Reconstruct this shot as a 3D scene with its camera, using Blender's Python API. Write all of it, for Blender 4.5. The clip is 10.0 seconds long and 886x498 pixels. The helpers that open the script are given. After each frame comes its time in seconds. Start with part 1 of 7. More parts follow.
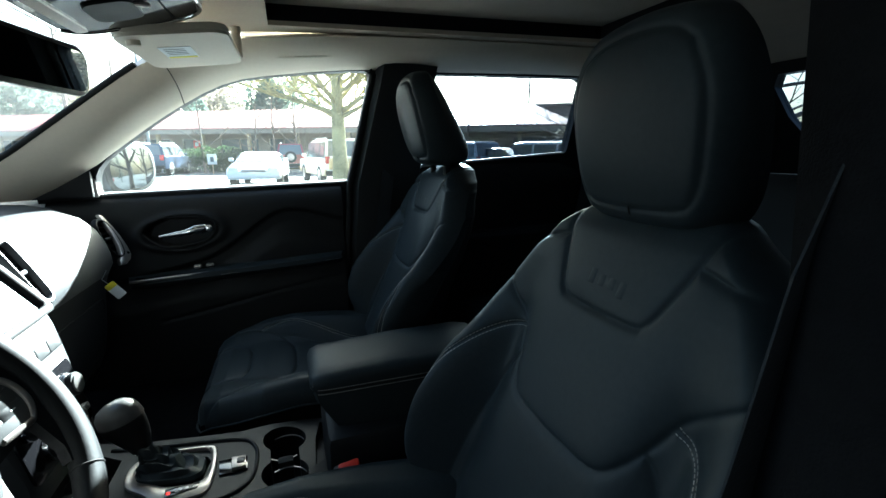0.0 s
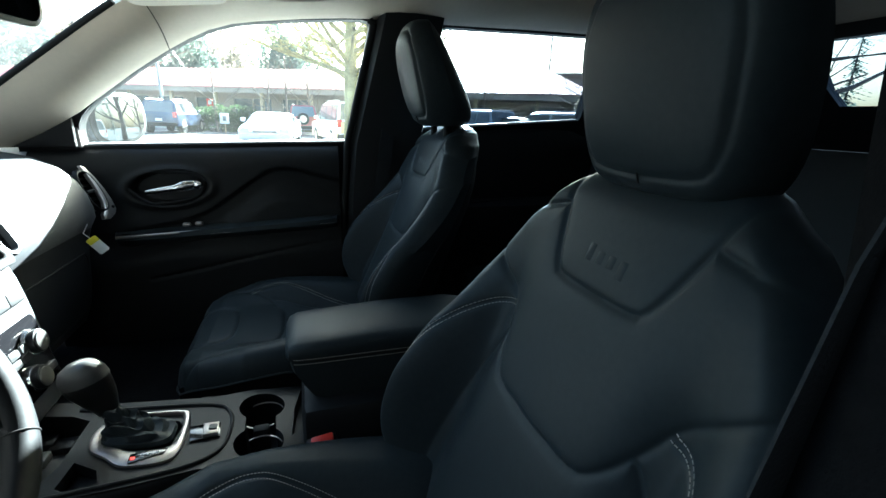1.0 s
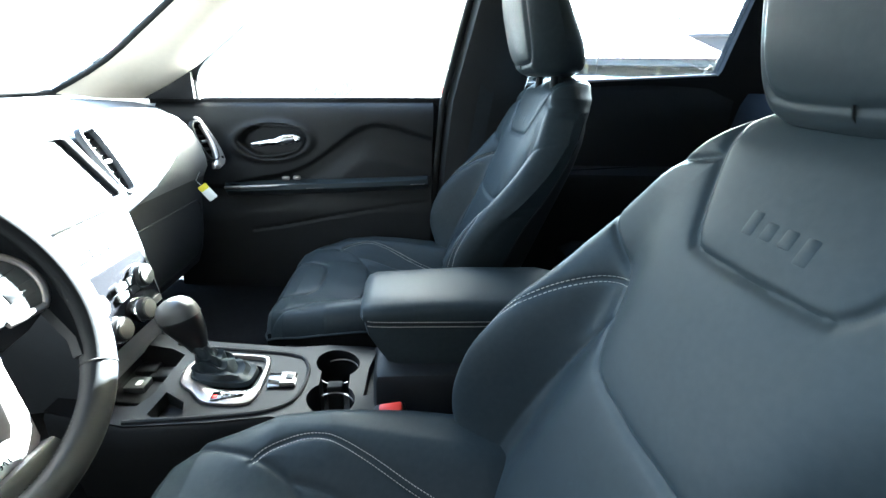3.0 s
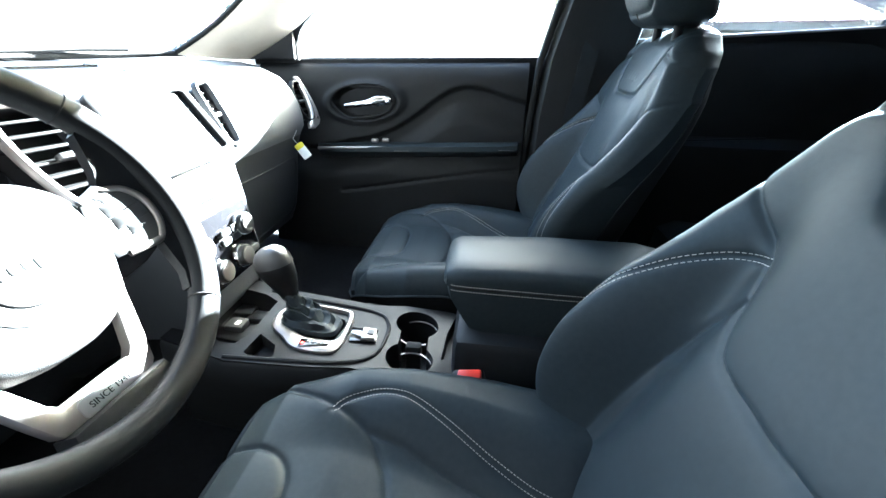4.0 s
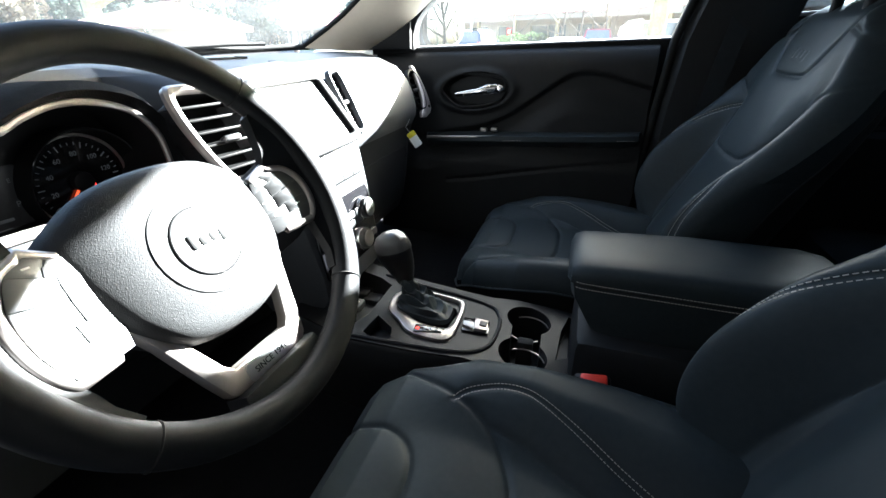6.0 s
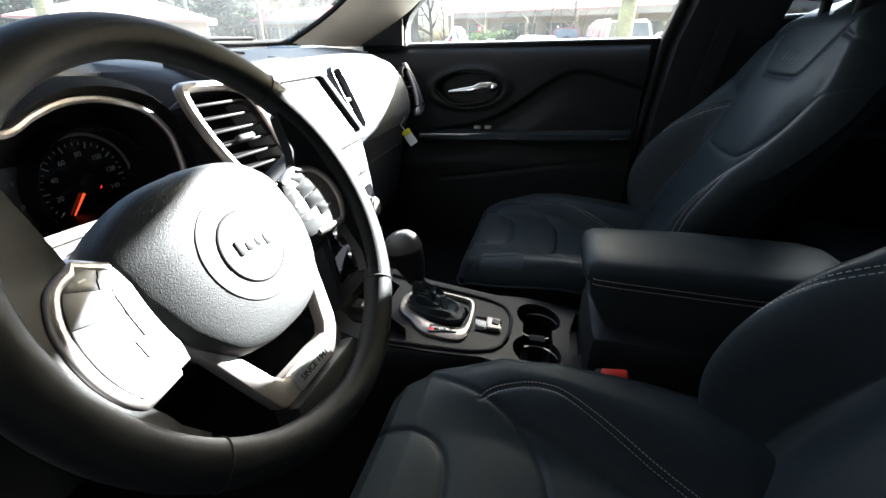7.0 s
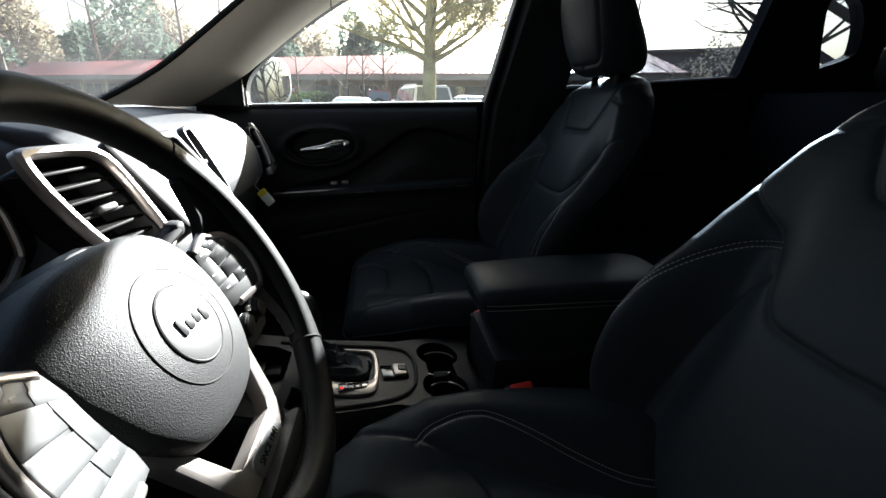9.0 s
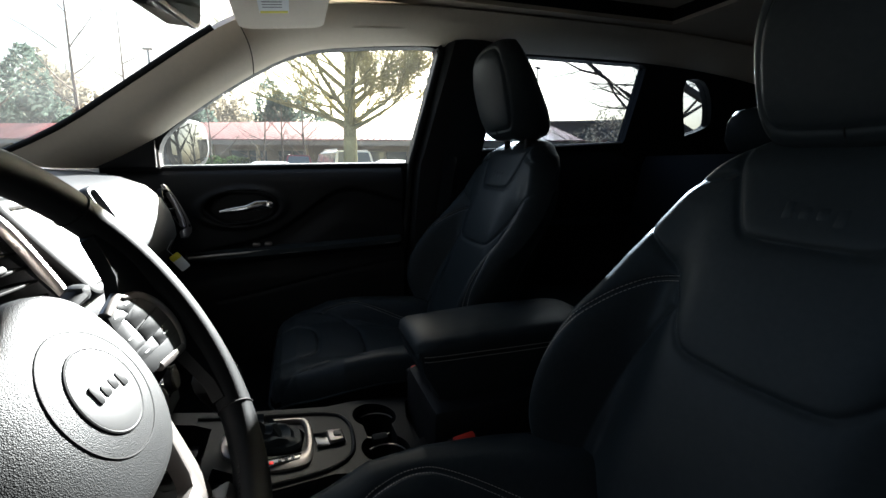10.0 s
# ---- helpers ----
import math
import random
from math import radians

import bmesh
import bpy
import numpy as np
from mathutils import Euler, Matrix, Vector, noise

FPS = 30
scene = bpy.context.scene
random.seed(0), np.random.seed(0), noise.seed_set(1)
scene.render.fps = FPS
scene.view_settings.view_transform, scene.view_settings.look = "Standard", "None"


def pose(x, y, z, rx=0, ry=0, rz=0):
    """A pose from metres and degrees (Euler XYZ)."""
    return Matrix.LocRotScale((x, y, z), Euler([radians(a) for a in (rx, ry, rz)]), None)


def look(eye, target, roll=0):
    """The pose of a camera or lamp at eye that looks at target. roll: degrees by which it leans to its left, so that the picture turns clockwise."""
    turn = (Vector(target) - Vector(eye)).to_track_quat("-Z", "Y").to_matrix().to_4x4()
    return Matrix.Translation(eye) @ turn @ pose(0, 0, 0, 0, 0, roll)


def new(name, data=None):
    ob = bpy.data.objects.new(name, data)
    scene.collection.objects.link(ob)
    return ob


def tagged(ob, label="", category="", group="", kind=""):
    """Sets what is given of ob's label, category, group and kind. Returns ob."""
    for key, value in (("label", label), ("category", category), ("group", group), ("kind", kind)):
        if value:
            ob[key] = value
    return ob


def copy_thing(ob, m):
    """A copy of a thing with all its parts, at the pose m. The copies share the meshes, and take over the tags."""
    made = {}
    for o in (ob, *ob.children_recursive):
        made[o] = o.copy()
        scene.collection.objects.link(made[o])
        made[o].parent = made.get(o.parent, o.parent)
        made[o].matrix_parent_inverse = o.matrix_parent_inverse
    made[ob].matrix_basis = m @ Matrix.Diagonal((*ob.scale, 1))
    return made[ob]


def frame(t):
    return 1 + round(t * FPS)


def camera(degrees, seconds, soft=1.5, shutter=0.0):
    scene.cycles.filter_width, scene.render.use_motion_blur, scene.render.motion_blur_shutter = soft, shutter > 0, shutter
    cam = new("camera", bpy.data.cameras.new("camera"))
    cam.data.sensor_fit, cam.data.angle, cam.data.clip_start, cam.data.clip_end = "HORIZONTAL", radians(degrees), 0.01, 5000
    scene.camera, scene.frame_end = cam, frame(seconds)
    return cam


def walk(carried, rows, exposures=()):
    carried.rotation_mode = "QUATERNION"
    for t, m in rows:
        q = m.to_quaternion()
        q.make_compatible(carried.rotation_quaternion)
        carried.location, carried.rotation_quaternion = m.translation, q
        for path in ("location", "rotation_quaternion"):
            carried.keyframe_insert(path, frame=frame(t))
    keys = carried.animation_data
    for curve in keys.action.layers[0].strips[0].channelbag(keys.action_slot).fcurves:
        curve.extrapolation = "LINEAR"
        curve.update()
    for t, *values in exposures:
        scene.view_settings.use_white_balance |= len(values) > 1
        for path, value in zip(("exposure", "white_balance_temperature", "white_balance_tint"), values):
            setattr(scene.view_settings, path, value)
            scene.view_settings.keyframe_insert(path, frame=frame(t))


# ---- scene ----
cam = camera(93.1, 10.0)
METRES, EYE, TILT, LEAN, TURN = 0.5, 1.28, -13.0, 0.0, -20.0
ROWS = [
    (0.0, 0.0, 0.0, 0.0, 0.0, 0.0, -0.0),
    (0.5, 0.043, 0.0784, 0.0015, 1.09, -2.08, -1.39),
    (1.0, 0.078, 0.1372, -0.0084, 1.48, -4.13, -2.48),
    (1.5, 0.1004, 0.1905, -0.0083, 3.2, -4.86, -3.24),
    (2.0, 0.1058, 0.2505, -0.0159, 6.14, -6.36, -3.74),
    (3.5, 0.0496, 0.3497, -0.0814, 19.68, -10.86, -6.45),
    (4.0, 0.0151, 0.3736, -0.1102, 25.32, -13.46, -7.31),
    (4.5, -0.0252, 0.3739, -0.1247, 30.09, -14.41, -7.92),
    (5.0, -0.0576, 0.3642, -0.133, 33.57, -14.77, -8.05),
    (5.5, -0.0838, 0.3568, -0.1408, 35.6, -15.6, -7.96),
    (6.0, -0.1197, 0.3427, -0.146, 36.96, -15.97, -7.74),
    (7.5, -0.3029, 0.2299, -0.1682, 30.12, -15.51, -7.91),
    (8.0, -0.3496, 0.1932, -0.1782, 26.45, -14.3, -7.55),
    (8.5, -0.3753, 0.1594, -0.1849, 19.31, -11.39, -5.09),
    (9.0, -0.3957, 0.15, -0.1861, 10.43, -6.5, -3.63),
    (9.5, -0.4082, 0.1457, -0.1927, 4.84, -2.48, -1.76),
    (10.0, -0.4158, 0.12, -0.2136, 0.3, 2.05, -1.08),
]
EXPOSURES = [(0.0, 4.5, 5350, -6), (1.0, 4.95, 5350, -6), (2.0, 6.28, 5350, -5), (3.5, 7.38, 5400, 0), (4.5, 7.03, 5450, 2), (5.5, 6.05, 5650, 4), (6.0, 5.65, 5750, 5), (7.5, 4.74, 5900, 7), (8.5, 3.82, 5900, 7), (10.0, 3.42, 5900, 6)]
walk(cam, [(t, pose(0, 0, EYE, TILT, LEAN, TURN) @ pose(METRES * x, METRES * y, METRES * z, 90 + pitch, roll, yaw)) for t, x, y, z, yaw, pitch, roll in ROWS], EXPOSURES)

# ---- light: low sun from the passenger side, clear sky ----
SUN = Vector((0.455, 1.0, 0.422)).normalized()
world = bpy.data.worlds.new("sky")
scene.world = world
world.use_nodes = True
wn = world.node_tree
sky = wn.nodes.new("ShaderNodeTexSky")
sky.sky_type = "NISHITA"
sky.sun_disc = False
sky.dust_density, sky.air_density = 6.0, 0.9
sky.sun_elevation = math.asin(SUN.z)
sky.sun_rotation = math.atan2(SUN.x, SUN.y)
wn.links.new(sky.outputs[0], wn.nodes["Background"].inputs[0])
wn.nodes["Background"].inputs[1].default_value = 0.044
sun = new("sun", bpy.data.lights.new("sun", "SUN"))
sun.data.energy, sun.data.angle, sun.data.color = 5.0, radians(0.55), (1.0, 0.95, 0.87)
sun.matrix_world = look(SUN * 50, (0, 0, 0))

# ---- materials ----


def material(name, color, rough=0.5, metal=0.0, grain=0.0, grain_scale=400.0, vary=0.0, vary_scale=6.0, coat=0.0, spec=0.5, cells=False, rough_vary=0.0):
    """A surface with a base colour that varies at two scales, and a fine relief."""
    m = bpy.data.materials.new(name)
    m.use_nodes = True
    n, l = m.node_tree.nodes, m.node_tree.links
    b = n["Principled BSDF"]
    b.inputs["Roughness"].default_value, b.inputs["Metallic"].default_value = rough, metal
    b.inputs["Base Color"].default_value = (*color, 1)
    b.inputs["Coat Weight"].default_value = coat
    b.inputs["Specular IOR Level"].default_value = spec
    tc = n.new("ShaderNodeTexCoord")
    if vary:
        big, small = n.new("ShaderNodeTexNoise"), n.new("ShaderNodeTexNoise")
        big.inputs["Scale"].default_value, small.inputs["Scale"].default_value = vary_scale, vary_scale * 14
        big.inputs["Detail"].default_value = small.inputs["Detail"].default_value = 4
        l.new(tc.outputs["Object"], big.inputs["Vector"]), l.new(tc.outputs["Object"], small.inputs["Vector"])
        add = n.new("ShaderNodeMath")
        l.new(big.outputs["Fac"], add.inputs[0]), l.new(small.outputs["Fac"], add.inputs[1])
        ramp = n.new("ShaderNodeMapRange")
        ramp.inputs["From Min"].default_value, ramp.inputs["From Max"].default_value = 0.6, 1.4
        ramp.inputs["To Min"].default_value, ramp.inputs["To Max"].default_value = 1 - vary, 1 + vary
        l.new(add.outputs[0], ramp.inputs["Value"])
        mix = n.new("ShaderNodeVectorMath")
        mix.operation = "SCALE"
        mix.inputs[0].default_value = color
        l.new(ramp.outputs[0], mix.inputs["Scale"])
        l.new(mix.outputs[0], b.inputs["Base Color"])
        if rough_vary:
            rr = n.new("ShaderNodeMapRange")
            rr.inputs["From Min"].default_value, rr.inputs["From Max"].default_value = 0.6, 1.4
            rr.inputs["To Min"].default_value, rr.inputs["To Max"].default_value = rough - rough_vary, rough + rough_vary
            l.new(add.outputs[0], rr.inputs["Value"]), l.new(rr.outputs[0], b.inputs["Roughness"])
    if grain:
        t = n.new("ShaderNodeTexVoronoi" if cells else "ShaderNodeTexNoise")
        t.inputs["Scale"].default_value = grain_scale
        l.new(tc.outputs["Object"], t.inputs["Vector"])
        bump = n.new("ShaderNodeBump")
        bump.inputs["Strength"].default_value, bump.inputs["Distance"].default_value = grain, 0.4 / grain_scale
        l.new(t.outputs[0], bump.inputs["Height"]), l.new(bump.outputs[0], b.inputs["Normal"])
    return m


def glow(name, color, strength):
    m = material(name, color, 0.5)
    b = m.node_tree.nodes["Principled BSDF"]
    b.inputs["Emission Color"].default_value, b.inputs["Emission Strength"].default_value = (*color, 1), strength
    return m


def clear(name, tint=(0.95, 0.97, 0.96), rough=0.0, dust=0.0):
    """A thin pane: clear through, with a glossy skin and, if dusty, a thin film that catches the light."""
    m = bpy.data.materials.new(name)
    m.use_nodes = True
    n, l = m.node_tree.nodes, m.node_tree.links
    n.remove(n["Principled BSDF"])
    mix, tr, gl = n.new("ShaderNodeMixShader"), n.new("ShaderNodeBsdfTransparent"), n.new("ShaderNodeBsdfGlossy")
    tr.inputs[0].default_value, gl.inputs["Roughness"].default_value, mix.inputs[0].default_value = (*tint, 1), rough, 0.05
    l.new(tr.outputs[0], mix.inputs[1]), l.new(gl.outputs[0], mix.inputs[2])
    if dust:
        film, tl, noise, amount = n.new("ShaderNodeMixShader"), n.new("ShaderNodeBsdfTranslucent"), n.new("ShaderNodeTexNoise"), n.new("ShaderNodeMapRange")
        tl.inputs[0].default_value = (0.85, 0.85, 0.82, 1)
        noise.inputs["Scale"].default_value, noise.inputs["Detail"].default_value = 7, 6
        amount.inputs["From Min"].default_value, amount.inputs["From Max"].default_value = 0.3, 0.75
        amount.inputs["To Min"].default_value, amount.inputs["To Max"].default_value = dust * 0.6, dust * 1.4
        l.new(noise.outputs["Fac"], amount.inputs["Value"]), l.new(amount.outputs[0], film.inputs[0])
        l.new(mix.outputs[0], film.inputs[1]), l.new(tl.outputs[0], film.inputs[2])
        mix = film
    l.new(mix.outputs[0], n["Material Output"].inputs[0])
    return m


def foliage(name, color, vary_scale=1.0):
    """Leaves, needles or fine twigs that let some light through."""
    m = material(name, color, 0.85, vary=0.4, vary_scale=vary_scale)
    n, l = m.node_tree.nodes, m.node_tree.links
    mix, tl = n.new("ShaderNodeMixShader"), n.new("ShaderNodeBsdfTranslucent")
    tl.inputs[0].default_value, mix.inputs[0].default_value = (*color, 1), 0.5
    l.new(n["Principled BSDF"].outputs[0], mix.inputs[1]), l.new(tl.outputs[0], mix.inputs[2])
    l.new(mix.outputs[0], n["Material Output"].inputs[0])
    return m


LEATHER = material("black_leather", (0.0242, 0.0300, 0.0330), 0.42, spec=0.12, grain=0.3, grain_scale=2200, vary=0.15, vary_scale=9, cells=True, rough_vary=0.05)
THREAD = material("tan_thread", (0.42, 0.385, 0.35), 0.8)
SOFT = material("soft_black_plastic", (0.0105, 0.0110, 0.0118), 0.55, spec=0.26, grain=0.3, grain_scale=2600, vary=0.12, vary_scale=8, cells=True)
DASH = material("dash_skin", (0.031, 0.033, 0.0365), 0.5, grain=0.4, grain_scale=2000, vary=0.1, vary_scale=7, cells=True)
# darker copy of the dash skin, with the lower dash's shade painted in
DASH_SHADED = material("shaded_lower_dash", (0.0105, 0.0115, 0.0125), 0.6, spec=0.2, grain=0.3, grain_scale=2000, vary=0.15, cells=True)
HARD = material("hard_black_plastic", (0.0075, 0.0077, 0.0085), 0.45, spec=0.2, grain=0.2, grain_scale=2600, vary=0.1)
GLOSS = material("gloss_black", (0.006, 0.006, 0.007), 0.12, coat=0.4)
SILVER = material("satin_silver_paint", (0.39, 0.357, 0.335), 0.34, metal=0.75, vary=0.04, vary_scale=20)
CHROME = material("chrome", (0.8, 0.8, 0.8), 0.07, metal=1.0)
# headliner beige, darkened because little light reaches the ceiling
BEIGE_SHADED = material("shaded_beige_cloth", (0.42, 0.36, 0.285), 0.9, grain=0.35, grain_scale=1500, vary=0.06, vary_scale=12)
BEIGE_HARD = material("beige_plastic", (0.62, 0.545, 0.44), 0.6, grain=0.25, grain_scale=900, vary=0.04)
# near-black, only for the added wall that blocks light
SHADE_WALL = material("dark_wall", (0.004, 0.004, 0.0042), 0.9, spec=0.05, grain=0.3, grain_scale=60, vary=0.2, vary_scale=1.5)
BLACK_CLOTH = material("black_felt", (0.012, 0.012, 0.013), 0.95, spec=0.06, grain=0.5, grain_scale=700, vary=0.2)
# carpet black, also painted on the driver's pillar and cushion skirts as shade
CARPET_SHADE = material("black_carpet_and_shade", (0.007, 0.007, 0.0075), 0.98, spec=0.05, grain=0.8, grain_scale=500, vary=0.3)
RUBBER = material("rubber", (0.012, 0.012, 0.012), 0.7, spec=0.2, grain=0.2)
WEBBING = material("belt_webbing", (0.018, 0.021, 0.024), 0.8, spec=0.2, grain=0.8, grain_scale=380, vary=0.15)
RED = material("red_plastic", (0.62, 0.035, 0.02), 0.4)
WHITE = material("white_print", (0.75, 0.75, 0.73), 0.5)
YELLOW = material("yellow_card", (0.75, 0.68, 0.03), 0.6)
PAPER = material("white_card", (0.8, 0.82, 0.83), 0.6)
GREYBTN = material("grey_button", (0.034, 0.0352, 0.0362), 0.45, vary=0.05)
AIRBAG = material("pebbled_airbag_skin", (0.0220, 0.0226, 0.0230), 0.5, spec=0.32, grain=0.8, grain_scale=1250, vary=0.1, cells=True)
SLAT = material("matt_black_slat", (0.0035, 0.0035, 0.0037), 0.6, spec=0.12)
RIM = material("wheel_leather", (0.0092, 0.0099, 0.0108), 0.5, spec=0.14, grain=0.3, grain_scale=2400, vary=0.1, cells=True)
KNOB_SKIN = material("satin_black_knob", (0.009, 0.009, 0.0095), 0.32, spec=0.35, grain=0.1, grain_scale=2400)
# cap colour raised above the black knobs so that the tops look sunlit
KNOB_CAP = material("knob_cap", (0.055, 0.053, 0.050), 0.35, coat=0.2)
BADGE = material("badge_grey", (0.55, 0.55, 0.55), 0.3, metal=0.9)
SCREEN = material("screen_glass", (0.055, 0.057, 0.06), 0.22, coat=0.2, vary=0.1, vary_scale=15)
GLASS = clear("window_glass", dust=0.003)
SCREENGLASS = clear("dusty_windscreen_glass", (0.78, 0.82, 0.80), dust=0.045)
DARKGLASS = clear("tinted_glass", (0.37, 0.41, 0.455))
TINTMIRROR = material("tinted_mirror", (0.13, 0.15, 0.165), 0.02, metal=1.0)
NEEDLE = glow("red_needle", (1.0, 0.10, 0.03), 0.035)
AMBER = glow("amber_lamp", (1.0, 0.4, 0.02), 0.06)
DIAL = glow("dial_print", (0.12, 0.125, 0.13), 0.003)
REDLAMP = glow("red_lamp", (1.0, 0.03, 0.02), 0.06)

# ---- helpers of this scene ----


def mesh_data(name, verts, faces, mat, smooth=True):
    me = bpy.data.meshes.new(name)
    me.from_pydata([tuple(map(float, v)) for v in verts], [], faces)
    me.materials.append(mat)
    if smooth:
        me.polygons.foreach_set("use_smooth", [True] * len(me.polygons))
    me.update()
    return me


def solid(name, verts, faces, mat, parent=None, label="", smooth=True):
    ob = new(name, mesh_data(name, verts, faces, mat, smooth))
    ob.parent = parent
    return tagged(ob, label)


def part(name, bm, mat, parent=None, label="", smooth=True):
    me = bpy.data.meshes.new(name)
    bmesh.ops.recalc_face_normals(bm, faces=bm.faces)
    bm.to_mesh(me)
    bm.free()
    me.materials.append(mat)
    if smooth:
        me.polygons.foreach_set("use_smooth", [True] * len(me.polygons))
        me.set_sharp_from_angle(angle=radians(40))
    ob = new(name, me)
    ob.parent = parent
    return tagged(ob, label)


def thing(name, label, category, group="", kind=""):
    return tagged(new(name), label, category, group, kind)


def rbox(name, c, size, r, mat, parent=None, label="", rot=None, seg=2):
    """A box with rounded edges round c; rot is a matrix."""
    bm = bmesh.new()
    bmesh.ops.create_cube(bm, size=1)
    bmesh.ops.scale(bm, vec=size, verts=bm.verts)
    if r:
        bmesh.ops.bevel(bm, geom=list(bm.edges), offset=min(r, min(size) * 0.49), segments=seg, profile=0.5, affect="EDGES", clamp_overlap=True)
    m = Matrix.Translation(c) @ (rot.to_4x4() if rot else Matrix())
    bmesh.ops.transform(bm, matrix=m, verts=bm.verts)
    return part(name, bm, mat, parent, label)


def loft(name, rings, mat, parent=None, label="", cap=True, closed=True):
    """A skin over rings of equal length."""
    rings = [list(r) for r in rings]
    n = len(rings[0])
    verts = [p for r in rings for p in r]
    faces = []
    for i in range(len(rings) - 1):
        for j in range(n if closed else n - 1):
            k = (j + 1) % n
            faces.append((i * n + j, i * n + k, (i + 1) * n + k, (i + 1) * n + j))
    if cap and closed:
        faces.append(tuple(range(n))[::-1])
        faces.append(tuple(range((len(rings) - 1) * n, len(rings) * n)))
    bm = bmesh.new()
    vs = [bm.verts.new(tuple(map(float, v))) for v in verts]
    for f in faces:
        bm.faces.new([vs[i] for i in f])
    return part(name, bm, mat, parent, label)


def smooth_line(pts, step=0.006, closed=False):
    """A Catmull-Rom line through points of any size, sampled about every step."""
    p = [np.array(q, float) for q in pts]
    if closed:
        p = [p[-1]] + p + [p[0], p[1]]
    else:
        p = [2 * p[0] - p[1]] + p + [2 * p[-1] - p[-2]]
    out = []
    for i in range(1, len(p) - 2):
        k = max(2, int(np.linalg.norm(p[i + 1] - p[i]) / step))
        for t in np.arange(k) / k:
            a, b, c, d = p[i - 1:i + 3]
            out.append(0.5 * (2 * b + (c - a) * t + (2 * a - 5 * b + 4 * c - d) * t * t + (3 * b - a - 3 * c + d) * t ** 3))
    if not closed:
        out.append(p[-2])
    return np.array(out)


def tube(name, pts, radius, mat, parent=None, label="", closed=False, sides=10, flat=1.0, up=None):
    """A round or flattened rod along points. radius: one number or one a point; flat squeezes it across up."""
    p = [Vector(q) for q in pts]
    n = len(p)
    rad = [radius] * n if isinstance(radius, (int, float)) else list(radius)
    rings = []
    side0 = None
    for i in range(n):
        t = (p[(i + 1) % n] - p[i - 1]) if closed else (p[min(i + 1, n - 1)] - p[max(i - 1, 0)])
        t.normalize()
        ref = Vector(up) if up else (side0 if side0 else (Vector((0, 0, 1)) if abs(t.z) < 0.9 else Vector((1, 0, 0))))
        a = t.cross(ref).normalized() if up or side0 is None else (ref - t * ref.dot(t)).normalized()
        if not up:
            side0 = a
        b = a.cross(t).normalized()
        rings.append([p[i] + a * math.cos(2 * math.pi * k / sides) * rad[i] + b * math.sin(2 * math.pi * k / sides) * rad[i] * flat for k in range(sides)])
    if closed:
        rings.append(rings[0])
    return loft(name, rings, mat, parent, label, cap=not closed)


def slab(name, pts, depth, mat, origin, ax, ay, parent=None, label="", bevel=0.0, seg=2):
    """A flat shape of outline pts (a, b) in the plane of ax, ay at origin, depth thick towards ax x ay, with rounded edges."""
    ax, ay, o = Vector(ax).normalized(), Vector(ay).normalized(), Vector(origin)
    az = ax.cross(ay).normalized()
    bm = bmesh.new()
    lo = [bm.verts.new(o + ax * a + ay * b) for a, b in pts]
    f = bm.faces.new(lo)
    up = bmesh.ops.extrude_face_region(bm, geom=[f])
    top = [v for v in up["geom"] if isinstance(v, bmesh.types.BMVert)]
    bmesh.ops.translate(bm, vec=az * depth, verts=top)
    if bevel:
        tf = [g for g in up["geom"] if isinstance(g, bmesh.types.BMFace)][0]
        bmesh.ops.bevel(bm, geom=list(tf.edges), offset=bevel, segments=seg, profile=0.5, affect="EDGES", clamp_overlap=True)
    return part(name, bm, mat, parent, label)


def frame_slab(name, outer, inner, depth, mat, origin, ax, ay, parent=None, label="", bevel=0.0):
    """A flat ring between two outlines with as many points."""
    ax, ay, o = Vector(ax).normalized(), Vector(ay).normalized(), Vector(origin)
    az = ax.cross(ay).normalized()

    def at(p, h):
        return o + ax * p[0] + ay * p[1] + az * h
    rings = [[at(p, 0) for p in outer], [at(p, depth - bevel) for p in outer]]
    mid = [(q[0] + (i[0] - q[0]) * 0.3, q[1] + (i[1] - q[1]) * 0.3) for q, i in zip(outer, inner)]
    mid2 = [(q[0] + (i[0] - q[0]) * 0.75, q[1] + (i[1] - q[1]) * 0.75) for q, i in zip(outer, inner)]
    rings += [[at(p, depth) for p in mid], [at(p, depth) for p in mid2], [at(p, depth - bevel) for p in inner], [at(p, 0) for p in inner]]
    rings.append(rings[0])
    return loft(name, rings, mat, parent, label, cap=False)


def round_poly(w, h, r, n=5, cx=0.0, cy=0.0):
    """A rectangle with rounded corners, w by h round (cx, cy)."""
    out = []
    for k, (sx, sy) in enumerate(((1, 1), (-1, 1), (-1, -1), (1, -1))):
        for i in range(n):
            a = math.pi / 2 * (k + i / (n - 1))
            out.append((cx + sx * (w / 2 - r) + r * math.cos(a), cy + sy * (h / 2 - r) + r * math.sin(a)))
    return out


def ellipse(rx, ry, n=32, cx=0.0, cy=0.0):
    return [(cx + rx * math.cos(2 * math.pi * i / n), cy + ry * math.sin(2 * math.pi * i / n)) for i in range(n)]


def disc(name, c, axis, r, depth, mat, parent=None, label="", n=28, bevel=0.0):
    axis = Vector(axis).normalized()
    ax = axis.orthogonal().normalized()
    return slab(name, ellipse(r, r, n), depth, mat, c, ax, axis.cross(ax), parent, label, bevel)


def smoothstep(a, b, x):
    t = np.clip((x - a) / (b - a), 0, 1)
    return t * t * (3 - 2 * t)


def soft(z, zs, vs):
    """A smooth curve through points, read at z."""
    p = smooth_line(list(zip(zs, vs)), 0.001)
    return np.interp(z, p[:, 0], p[:, 1])


